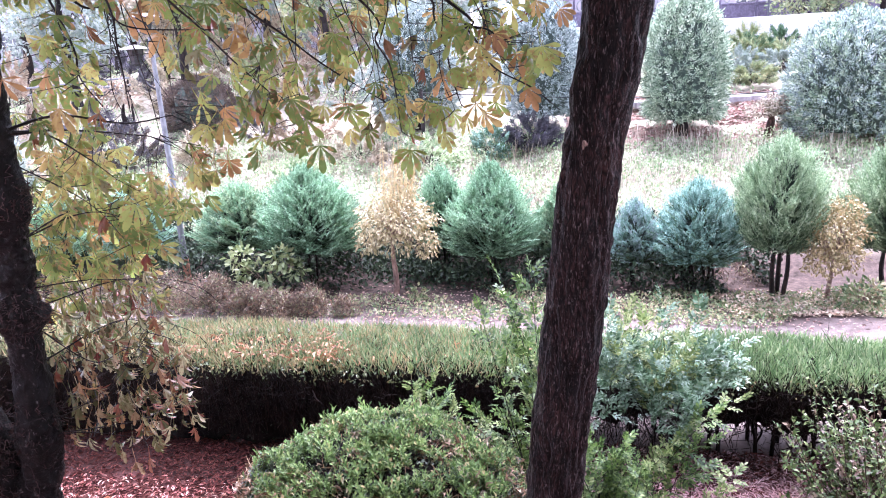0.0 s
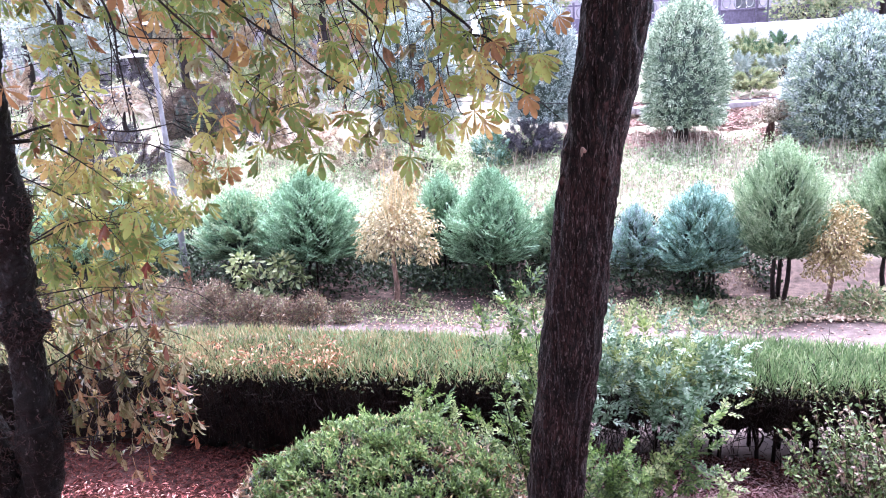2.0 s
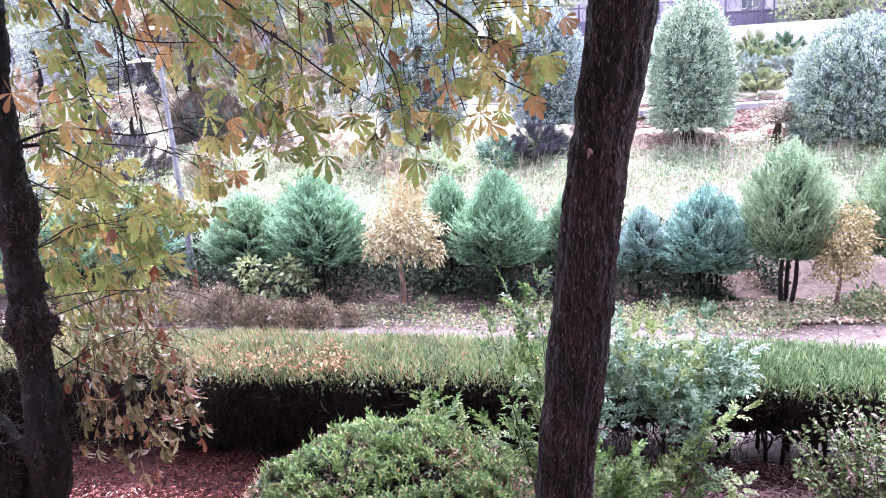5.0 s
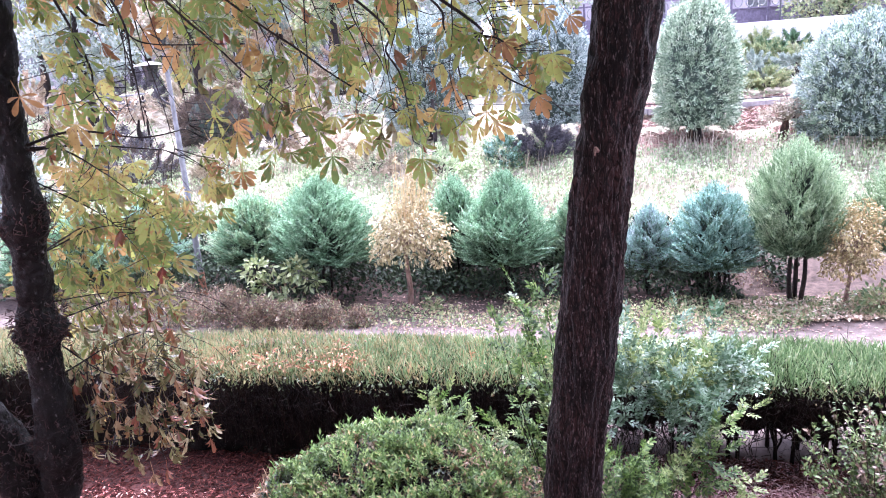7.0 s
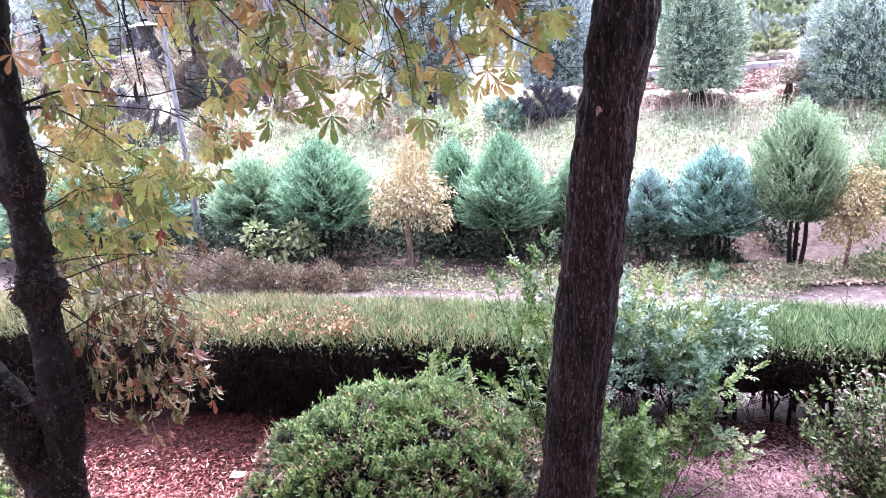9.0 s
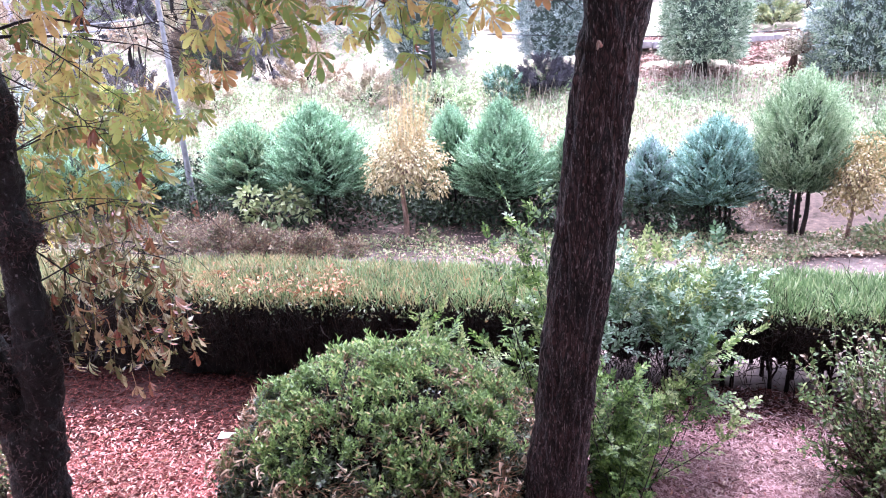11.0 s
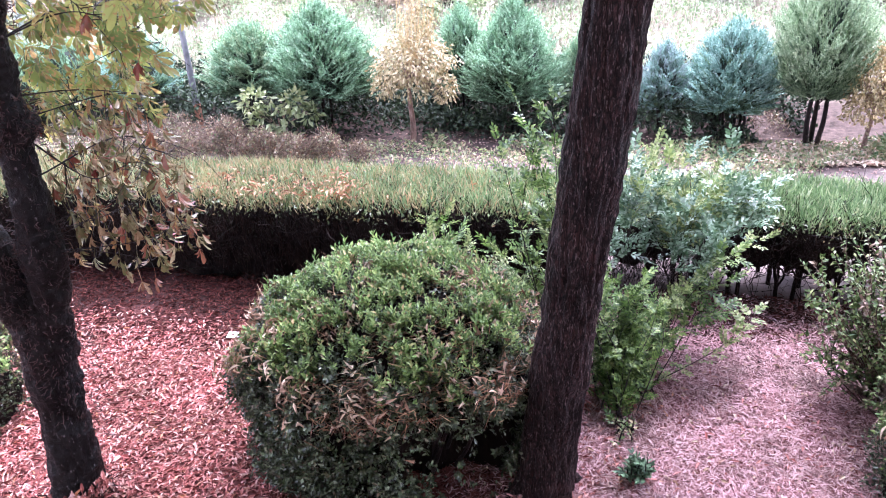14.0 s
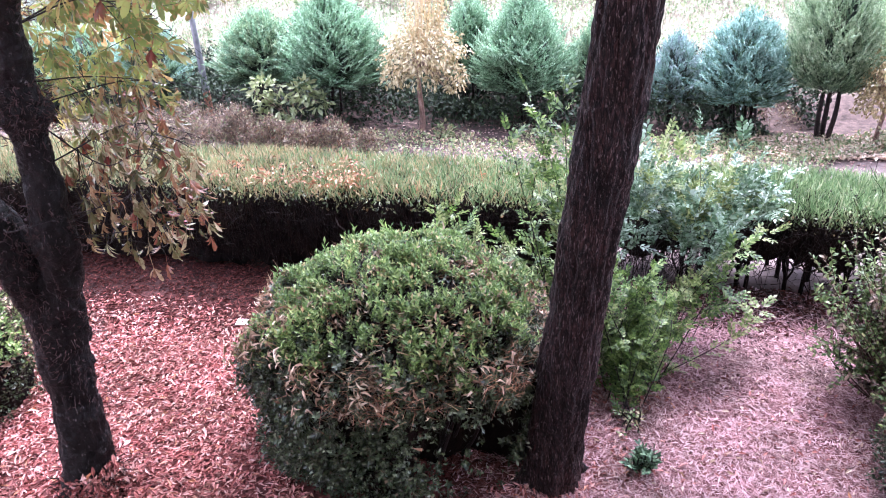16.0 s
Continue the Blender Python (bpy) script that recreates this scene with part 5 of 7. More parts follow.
arching_shrub("tall_sprout", (0.50, 5.4, 0), [(0.12, 5.5, 2.5), (0.30, 5.5, 2.3), (0.40, 5.5, 2.55), (0.24, 5.5, 2.0), (-0.04, 5.5, 2.24), (0.44, 5.6, 2.1), (0.36, 5.4, 1.75), (0.46, 5.5, 1.9)], [PINNATE], "tall thin sprout with drooping feathery leaves", leaf=(0.13, 0.23), per=15, start=0.5, thick=0.007)
arching_shrub("little_plant", (0.96, 4.08, 0), around((0.96, 4.06, 0.13), (0.07, 0.06, 0.05), 22), [DARK_OR_SHADED_GREEN], "small dark green seedling among the needles", leaf=(0.035, 0.06), per=16, simple=True, spread=0.03)
arching_shrub("little_plant", (0.93, 4.5, 0), around((0.93, 4.5, 0.12), (0.06, 0.05, 0.04), 8), [STRIP_LEAF], "small fading seedling beside the pine", leaf=(0.03, 0.05), per=8, simple=True)
arching_shrub("shrub_sprig", (-0.55, 5.6, 0), [(-0.66, 5.6, 1.56), (-0.55, 5.65, 1.46), (-0.45, 5.6, 1.50), (-0.36, 5.6, 1.36), (-0.62, 5.55, 1.36), (-0.5, 5.55, 1.3), (-0.3, 5.6, 1.25)], [PINNATE_PALE, PINNATE], "bright green seedling standing behind the round shrub", leaf=(0.10, 0.17), per=16, start=0.5)
clipped_shrub("low_clipped_shrub", (-4.75, 4.75, 0), 0.52, 0.6, 1.05, 9000, "dark clipped evergreen shrub beside the chestnut", group="clipped shrubs")
clipped_shrub("low_clipped_shrub", (2.95, 3.85, 0), 0.42, 0.5, 0.85, 7000, "dark clipped evergreen shrub on the needle litter", group="clipped shrubs")


# ---- the row of conifers behind the path ----
def conifer(name, place, rx, ry, z0, z1, count, mats, label, category="shrub", sprig=(0.15, 0.30), lift=0.75, point=1.0, stems=3, stem_r=0.03, stem_mat=TWIG, group="", foot=0.06, shape=(SPRIG, SPRIG_F)):
    """A shrub of upright flat sprays; point > 1 makes the top more pointed."""
    place = (place[0], place[1], float(ground_height(place[0], place[1])) - 0.02)
    t = thing(name, place, label, category, group)
    h = z1 - z0
    lobes = 16
    la = rng.uniform(0, 2 * math.pi, lobes)
    lz = rng.uniform(0.1, 0.9, lobes)
    amp = rng.uniform(0.05, 0.22, lobes)
    # plumes: each a bundle of sprays along a curved shoot that ends on the outline
    m = max(30, count // 24)
    z = rng.random(m) ** 1.05
    a = rng.uniform(0, 2 * math.pi, m)
    prof = np.sin(np.pi * np.clip(0.16 + 0.84 * z, 0, 1) ** 0.75) ** (0.5 * point)
    lump = 0.88 + sum(amp[k] * np.exp(-((np.angle(np.exp(1j * (a - la[k])))) / 0.45) ** 2 - ((z - lz[k]) / 0.16) ** 2) for k in range(lobes))
    r = prof * lump * rng.uniform(0.8, 1.06, m)
    tip = np.stack([rx * r * np.cos(a), ry * r * np.sin(a), z0 + h * z], -1)
    root = np.stack([tip[:, 0] * 0.42, tip[:, 1] * 0.42, z0 + h * np.maximum(0, z - 0.30 * lift) * 0.9], -1)
    n = count
    j = rng.integers(0, m, n)
    u = rng.uniform(0.12, 1.0, (n, 1)) ** 0.8
    bow = np.stack([np.zeros(m), np.zeros(m), -0.10 * h * np.ones(m)], -1)[j] * (4 * u * (1 - u))
    fat = 0.10 * (1.12 - u) * min(rx, 1.0)
    p = root[j] * (1 - u) + tip[j] * u + bow * 0.5 + rng.normal(0, 1, (n, 3)) * fat * 0.55
    way = unit(tip - root)
    out = np.stack([np.cos(a), np.sin(a), np.zeros(m)], -1)[j]
    d = way[j] + rng.normal(0, 0.24, (n, 3)) + np.array([0, 0, 0.12 * lift])
    size = rng.uniform(sprig[0], sprig[1], n)
    which = rng.integers(0, len(mats), n)
    for k, mat in enumerate(mats):
        q = which == k
        v, f = scatter(*shape, p[q], d[q], rng.normal(size=(q.sum(), 3)) + out[q], size[q])
        part("foliage", mesh("foliage", v, f, mat, False), t)
    for k in range(stems):
        b = rng.normal(0, foot, 2) * (stems > 1)
        e = np.array([rng.normal(0, 0.12) * rx, rng.normal(0.12, 0.1) * ry])
        v, f = tube([(b[0], b[1], -0.05), (b[0] * 1.6 + e[0] * 0.2, b[1] * 1.6 + e[1] * 0.2, z0 * 0.7), (e[0], e[1], z0 + h * 0.42)], [stem_r, stem_r * 0.8, stem_r * 0.3], 14, 8, lambda q, u: 0.006 * noise.noise(Vector(q) * 25))
        part("stem", mesh("stem", v, f, stem_mat), t)
    n = count // 12
    a = rng.uniform(0, 2 * math.pi, n)
    rr = rng.random(n) ** 0.5 * 0.85
    e = np.stack([rx * rr * np.cos(a), ry * rr * np.sin(a), z0 + h * rng.uniform(0.0, 0.5, n)], -1)
    s0 = np.stack([e[:, 0] * 0.25, e[:, 1] * 0.25, rng.uniform(z0 * 0.55, z0 + 0.3 * h, n)], -1)
    v, f = sticks(s0, e, rng.uniform(0.003, 0.008, n), 0.08)
    part("twig_mass", mesh("twig_mass", v, f, TWIG_AND_SHADE), t)
    return t


FEATHER, FEATHER_F = [], []
for q in range(20):
    a, y0 = q * 2.4, 0.08 + 0.84 * q / 20
    ln = 0.19 * (1 - 0.45 * q / 20)
    d = np.array([math.cos(a) * 0.52, 0.86, math.sin(a) * 0.52])
    n = unit(np.cross(d, np.array([math.sin(a), 0.0, -math.cos(a)]) + 0.3)) * 0.026
    FEATHER += [np.array([0, y0, 0.0]) - n, np.array([0, y0, 0.0]) + n, np.array([0, y0, 0.0]) + d * ln]
    FEATHER_F.append((3 * q, 3 * q + 1, 3 * q + 2))
FEATHER = np.array(FEATHER + [np.array([-0.016, 0, 0]), np.array([0.016, 0, 0]), np.array([0, 1.05, 0.02])])
FEATHER_F = np.array(FEATHER_F + [(60, 61, 62)])


def juniper(name, place, rx, ry, z0, z1, count, mats, label, category="shrub", sprig=(0.26, 0.46), stems=3, stem_r=0.03, foot=0.06, up=0.22, lean=0.0, prof=(0.86, 1.0, 1.0, 0.90, 0.70, 0.45, 0.05), old=0.22, core=0.48, twigs=8):
    """A loose dome of long feathery shoots that fan out and up from the middle; shade inside and below is put into
    darker colours.
    """
    place = (place[0], place[1], float(ground_height(place[0], place[1])) - 0.02)
    t = thing(name, place, label, category, ROW)
    count = int(count * 1.7)
    h = z1 - z0
    levels = [0, 0.12, 0.3, 0.5, 0.7, 0.86, 1.0]
    lobes = 14
    la, lz, amp = rng.uniform(0, 2 * math.pi, lobes), rng.uniform(0.0, 0.95, lobes), rng.uniform(0.04, 0.17, lobes)

    def radius(a, z):
        bulge = sum(amp[k] * np.exp(-(np.angle(np.exp(1j * (a - la[k]))) / 0.4) ** 2 - ((z - lz[k]) / 0.14) ** 2) for k in range(lobes))
        return np.interp(z, levels, prof) * (0.9 + bulge)

    m = max(40, count // 10)
    z = rng.random(m) ** 0.9
    a = rng.uniform(0, 2 * math.pi, m)
    r = radius(a, z) * rng.uniform(0.82, 1.05, m)
    tip = np.stack([rx * r * np.cos(a) + lean * z, ry * r * np.sin(a), z0 + h * z], -1)
    root = np.stack([tip[:, 0] * 0.12, tip[:, 1] * 0.12, z0 + h * np.maximum(0.0, z - 0.30) * 0.75], -1)
    way = unit(tip - root)
    side = unit(np.cross(way, np.array([0, 0, 1.0]) + rng.normal(0, 0.3, (m, 3))))
    j = rng.integers(0, m, count)
    u = rng.uniform(0.3, 1.0, (count, 1)) ** 0.7
    p = root[j] * (1 - u) + tip[j] * u + rng.normal(0, 0.03, (count, 3))
    fan = rng.normal(0, 0.55, (count, 1))
    d = way[j] + side[j] * fan + np.array([0, 0, up]) * rng.uniform(0.3, 1.0, (count, 1)) + rng.normal(0, 0.12, (count, 3))
    size = rng.uniform(sprig[0], sprig[1], count) * (1.15 - 0.4 * u[:, 0])
    p = p - unit(d) * size[:, None] * 0.6
    # Inner and low shoots take a darker green: shade put into their colour.
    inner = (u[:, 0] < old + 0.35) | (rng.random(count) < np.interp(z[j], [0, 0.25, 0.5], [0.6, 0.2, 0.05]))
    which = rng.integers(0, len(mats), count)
    for k, mat in list(enumerate(mats)) + [(-1, DARK_OR_SHADED_GREEN)]:
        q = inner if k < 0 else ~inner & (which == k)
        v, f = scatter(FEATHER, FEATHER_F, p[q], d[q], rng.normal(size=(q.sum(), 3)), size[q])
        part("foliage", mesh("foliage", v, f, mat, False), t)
    # Opaque dark shell in place of the shade between the shoots.
    zs, seg = np.linspace(0.06, 0.86, 8), 22
    b = np.linspace(0, 2 * math.pi, seg, endpoint=False)
    v = []
    for y in zs:
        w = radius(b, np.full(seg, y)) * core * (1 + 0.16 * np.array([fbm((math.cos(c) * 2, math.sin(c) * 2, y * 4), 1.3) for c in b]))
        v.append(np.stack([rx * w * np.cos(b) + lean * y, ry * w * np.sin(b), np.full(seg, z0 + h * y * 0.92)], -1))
    i, jj = np.meshgrid(np.arange(7), np.arange(seg), indexing="ij")
    k = (jj + 1) % seg
    f = np.stack([i * seg + jj, i * seg + k, (i + 1) * seg + k, (i + 1) * seg + jj], -1).reshape(-1, 4)
    f = np.vstack([f, [[7 * seg + q, 7 * seg + q + 1, 7 * seg + seg - 2 - q, 7 * seg + seg - 1 - q] for q in range(seg // 2 - 1)]])
    part("shade_core", mesh("shade_core", np.concatenate(v), f, CORE_SHADE), t, "solid dark shell standing in for shade inside the shrub")
    for k in range(stems):
        b0 = rng.normal(0, foot, 2) * (stems > 1)
        e = np.array([rng.normal(0, 0.12) * rx, rng.normal(0.1, 0.1) * ry])
        v, f = tube([(b0[0], b0[1], -0.05), (b0[0] * 1.6 + e[0] * 0.2, b0[1] * 1.6 + e[1] * 0.2, z0 * 0.7), (e[0], e[1], z0 + h * 0.42)], [stem_r, stem_r * 0.8, stem_r * 0.3], 14, 8, lambda q, w: 0.006 * noise.noise(Vector(q) * 25))
        part("stem", mesh("stem", v, f, TWIG), t)
    n = count // twigs
    a = rng.uniform(0, 2 * math.pi, n)
    rr = rng.random(n) ** 0.5 * 0.85
    e = np.stack([rx * rr * np.cos(a), ry * rr * np.sin(a), z0 + h * rng.uniform(0.0, 0.3, n)], -1)
    s0 = np.stack([e[:, 0] * 0.25, e[:, 1] * 0.25, rng.uniform(z0 * 0.85, z0 + 0.2 * h, n)], -1)
    v, f = sticks(s0, e, rng.uniform(0.003, 0.008, n), 0.08)
    part("twig_mass", mesh("twig_mass", v, f, TWIG_AND_SHADE), t)
    return t


ROW = "row of shrubs"
TALL = (0.6, 0.88, 1.0, 0.98, 0.86, 0.6, 0.08)
juniper("juniper_shrub", (-3.22, 12.95), 1.14, 0.95, 0.84, 2.38, 3400, [CONIFER], "feathery green juniper shrub in the row")
juniper("juniper_shrub", (-4.62, 13.2), 1.02, 0.85, 0.88, 2.1, 2500, [THUJA, CONIFER], "lighter feathery juniper shrub in the row")
juniper("juniper_shrub", (0.22, 12.75), 1.04, 0.85, 0.68, 2.32, 3100, [CONIFER], "pointed feathery green juniper in the row", prof=(0.8, 1.0, 1.0, 0.82, 0.58, 0.34, 0.04))
juniper("juniper_shrub", (-0.75, 13.6), 0.7, 0.6, 0.6, 2.1, 1300, [CONIFER], "green juniper behind the yellow tree")
juniper("juniper_shrub", (1.5, 12.95), 0.62, 0.6, 0.5, 1.75, 1400, [CONIFER, THUJA], "small green juniper beside the pine")
juniper("blue_juniper", (3.75, 12.0), 0.86, 0.8, 0.58, 1.95, 2600, [CONIFER_BLUE], "rounded blue-green juniper on dark stems", stems=7, foot=0.12)
juniper("grey_juniper", (2.72, 12.25), 0.56, 0.55, 0.55, 1.62, 1700, [CONIFER_GREY, CONIFER_BLUE], "small blue-grey juniper on a dark stem", stems=2, sprig=(0.18, 0.3))
juniper("thuja_tree", (4.92, 11.5), 0.84, 0.78, 0.88, 2.72, 3000, [THUJA], "round thuja on three bare dark stems", category="tree", stems=3, stem_r=0.045, foot=0.09, up=0.6, core=0.36, twigs=40, old=0.15, prof=TALL, sprig=(0.2, 0.36))
juniper("thuja_tree", (6.85, 11.6), 0.85, 0.8, 0.75, 2.6, 2000, [THUJA], "round thuja at the end of the row", category="tree", stems=3, stem_r=0.045, foot=0.12, up=0.6, core=0.36, twigs=40, old=0.15, prof=TALL)
juniper("juniper_shrub", (-7.2, 14.0), 1.0, 0.8, 0.6, 1.9, 1500, [CONIFER, CONIFER_BLUE], "dark green juniper near the lamp post")
juniper("juniper_shrub", (-8.9, 14.4), 1.0, 0.8, 0.4, 1.8, 1200, [CONIFER], "dark green juniper at the far end of the row")
juniper("juniper_shrub", (-9.8, 14.2), 1.1, 0.9, 0.4, 1.9, 1000, [CONIFER], "dark green juniper at the far end of the row")


def leafy_tree(name, place, stem, blobs, mat, leaf, label, category="tree", stem_mat=TAN_STEM, r0=0.05, spray=None, droop=0.0):
    """A small tree: a stem with limbs to several clumps of leaves (centre, radii, count)."""
    place = (place[0], place[1], float(ground_height(place[0], place[1])) - 0.02)
    t = thing(name, place, label, category)
    v, f = tube(stem, [r0 * 1.2, r0, r0 * 0.8, r0 * 0.4], 24, 10, lambda q, u: 0.006 * noise.noise(Vector(q) * 18))
    part("trunk", mesh("trunk", v, f, stem_mat), t)
    top = np.array(stem[-1], dtype=float)
    ps, ds = [], []
    st, en = [], []
    for c, rad, n in blobs:
        c, rad = np.array(c, dtype=float), np.array(rad, dtype=float)
        way = unit(rng.normal(size=(n, 3)))
        p = c + way * rad * (0.3 + 0.7 * rng.random((n, 1)) ** 0.5) * (1 + 0.18 * np.sin(way[:, :1] * 9 + way[:, 2:] * 7))
        ps.append(p)
        ds.append(way * 0.8 + rng.normal(0, 0.5, (n, 3)) + np.array([0, 0, -droop]))
        k = max(3, n // 30)
        st.append(np.repeat(top[None] * 0.7 + c[None] * 0.3 - np.array([[0, 0, rad[2] * 0.7]]), k, 0)), en.append(p[:k])
    p, d = np.concatenate(ps), np.concatenate(ds)
    tv, tf = (LEAF, LEAF_F) if spray is None else spray
    v, f = scatter(tv, tf, p, d, rng.normal(size=p.shape) + np.array([0, 0, 0.6]), rng.uniform(leaf[0], leaf[1], len(p)))
    part("crown", mesh("crown", v, f, mat, False), t)
    v, f = sticks(np.concatenate(st), np.concatenate(en), 0.006, 0.08)
    part("branch_mass", mesh("branch_mass", v, f, stem_mat), t)
    return t


yellow = leafy_tree("yellow_tree", (-1.60, 12.4), [(0, 0, -0.1), (0.03, 0, 0.3), (0, 0.02, 0.8), (0.02, 0, 1.4)],
                    [((0.12, 0, 1.46), (0.72, 0.66, 0.46), 2500), ((-0.38, -0.15, 1.08), (0.26, 0.3, 0.24), 300), ((0.66, -0.15, 1.0), (0.22, 0.3, 0.28), 300), ((0.12, -0.25, 0.98), (0.26, 0.2, 0.18), 130)],
                    YELLOW, (0.045, 0.095), "small tree with drooping yellow autumn leaves", droop=0.7)
n_up = 60
tips = np.stack([rng.normal(0.2, 0.24, n_up), rng.normal(0, 0.2, n_up), rng.uniform(2.1, 3.0, n_up)], -1)
v_up, f_up = sticks(np.stack([tips[:, 0] * 0.45, tips[:, 1] * 0.45, np.full(n_up, 1.35)], -1), tips, 0.006, 0.03)
part("upright_growth", mesh("upright_growth", v_up, f_up, plain_material("straw_shoot", (0.42, 0.30, 0.14), (0.60, 0.46, 0.24), 12)), yellow, "tall bare straw-coloured shoots")
n_l = 520
j = rng.integers(0, n_up, n_l)
k = rng.uniform(0.4, 1.0, (n_l, 1))
base_up = np.stack([tips[:, 0] * 0.45, tips[:, 1] * 0.45, np.full(n_up, 1.35)], -1)
v_up, f_up = scatter(LEAF, LEAF_F, base_up[j] * (1 - k) + tips[j] * k, rng.normal(0, 0.6, (n_l, 3)) + np.array([0, 0, 0.4]), rng.normal(size=(n_l, 3)), rng.uniform(0.04, 0.08, n_l))
part("shoot_foliage", mesh("shoot_foliage", v_up, f_up, YELLOW, False), yellow)
leafy_tree("orange_shrub", (5.55, 11.1), [(0, 0, -0.1), (0.02, 0, 0.3), (0.05, 0, 0.6), (0.08, 0, 1.0)],
           [((0.05, 0, 1.15), (0.46, 0.42, 0.42), 1900), ((0.2, 0, 1.5), (0.3, 0.3, 0.25), 450), ((-0.15, -0.1, 0.75), (0.3, 0.3, 0.25), 500), ((0.3, 0, 0.8), (0.25, 0.25, 0.3), 380)],
           ORANGE, (0.04, 0.08), "small orange-leaved shrub on a thin stem", droop=0.4, r0=0.035)
leafy_tree("pale_sapling", (-3.95, 12.1), [(0, 0, -0.1), (0.02, 0, 0.2), (0.05, 0, 0.4), (0.05, 0, 0.6)],
           [((-0.36, 0, 0.92), (0.22, 0.2, 0.22), 110), ((0.34, 0, 0.86), (0.22, 0.2, 0.22), 110), ((0.62, 0, 0.66), (0.18, 0.18, 0.16), 60), ((0.0, -0.1, 0.62), (0.42, 0.2, 0.2), 90), ((-0.1, -0.15, 0.30), (0.55, 0.25, 0.2), 150)],
           PALE_LEAF, (0.09, 0.16), "sapling with broad pale green leaves", category="shrub", droop=0.3, r0=0.02)
leafy_tree("low_green_plant", (5.95, 10.75), [(0, 0, -0.1), (0, 0, 0.1), (0, 0, 0.2), (0, 0, 0.3)],
           [((0, 0, 0.25), (0.5, 0.3, 0.22), 500)], STRIP_LEAF, (0.06, 0.11), "low green plant beside the path", category="plant", r0=0.015)
leafy_tree("ivy_clump", (-1.15, 12.05), [(0, 0, -0.1), (0, 0, 0.05), (0, 0, 0.1), (0, 0, 0.15)],
           [((0, 0, 0.12), (0.16, 0.14, 0.14), 90)], STRIP_LEAF, (0.06, 0.11), "small ivy clump at the foot of the yellow tree", category="plant", r0=0.012)


def dry_clump(place, rx, h, n, label):
    place = (place[0], place[1], float(ground_height(place[0], place[1])))
    t = thing("dry_shrub", place, label, "shrub", "dry shrubs along the path")
    a, r = rng.uniform(0, 6.28, n), rng.random(n) ** 0.5
    lump = 1 + 0.3 * np.sin(3 * a + place[0] * 7) + 0.2 * np.sin(5 * a + place[1] * 9)
    up = np.sqrt(np.clip(1 - r ** 2, 0, 1)) * rng.random(n) ** 0.4 * (0.75 + 0.25 * lump)
    p = np.stack([rx * r * lump * np.cos(a), rx * 0.8 * r * lump * np.sin(a), h * 0.85 * up], -1)
    d = np.stack([np.cos(a) * r, np.sin(a) * r, 0.3 + up], -1) * 0.5 + rng.normal(0, 0.8, (n, 3))
    ln = rng.uniform(0.05, 0.17, n)
    v, f = scatter(BLADE, BLADE_F, p, d, rng.normal(size=(n, 3)), np.stack([rng.uniform(0.005, 0.013, n), ln, ln], -1))
    part("stalk_mass", mesh("stalk_mass", v, f, DRY_STEM, False), t)
    for mat, k in ((STRIP_LEAF, n // 8), (BEIGE_LEAF, n // 16), (RUST_NEEDLES, n // 9)):
        j = rng.integers(0, n, k)
        v, f = scatter(LEAF, LEAF_F, p[j] + rng.normal(0, 0.03, (k, 3)) + np.array([0, 0, 0.02]), rng.normal(size=(k, 3)), rng.normal(size=(k, 3)), rng.uniform(0.025, 0.06, k))
        part("leaf_mass", mesh("leaf_mass", v, f, mat, False), t)


for x, y, rx, h, n in ((-4.75, 11.75, 0.42, 0.6, 2600), (-4.05, 11.5, 0.30, 0.46, 1600), (-3.5, 11.35, 0.30, 0.42, 1500), (-2.95, 11.45, 0.27, 0.44, 1400), (-2.4, 11.4, 0.2, 0.28, 700), (-5.6, 11.8, 0.34, 0.45, 1200), (-5.9, 12.3, 0.6, 0.55, 1300), (-6.8, 12.4, 0.6, 0.5, 1000), (-8.0, 12.7, 0.7, 0.5, 900), (4.35, 12.3, 0.55, 0.3, 500)):
    dry_clump((x, y), rx * 1.05, h * 1.4, int(n * 1.2), "withered reddish-brown shrub beside the dirt path")


# ---- the lamp post ----
def lathe(profile, seg=20):
    v = np.array([(r * math.cos(a), r * math.sin(a), z) for r, z in profile for a in np.linspace(0, 2 * math.pi, seg, endpoint=False)])
    i, j = np.meshgrid(np.arange(len(profile) - 1), np.arange(seg), indexing="ij")
    k = (j + 1) % seg
    return v, np.stack([i * seg + j, i * seg + k, (i + 1) * seg + k, (i + 1) * seg + j], -1).reshape(-1, 4)


def lantern(parent, at, hood_mat=LAMP_WHITE, text="pale enamel lamp hood"):
    k = 0.78
    hood = part("hood", mesh("hood", *lathe([(0.0, 0.15), (0.05, 0.14), (0.40, 0.055), (0.41, 0.04), (0.39, 0.04), (0.06, 0.11)], 8), hood_mat, False), parent, text, at)
    hood.scale = (k, k, k)
    part("glass", mesh("glass", *lathe([(0.10, -0.28), (0.12, -0.27), (0.19, 0.04), (0.18, 0.06)], 8), LAMP_GLASS, False), hood)
    for k in range(8):
        a = k * math.pi / 4
        v, f = tube([(0.12 * math.cos(a), 0.12 * math.sin(a), -0.30), (0.20 * math.cos(a), 0.20 * math.sin(a), 0.05)], [0.010, 0.010], 4, 5)
        part("bar", mesh("bar", v, f, BLACK_IRON), hood)
    part("collar", mesh("collar", *lathe([(0.0, -0.36), (0.05, -0.35), (0.13, -0.30), (0.13, -0.27), (0.0, -0.27)], 12), BLACK_IRON), hood)


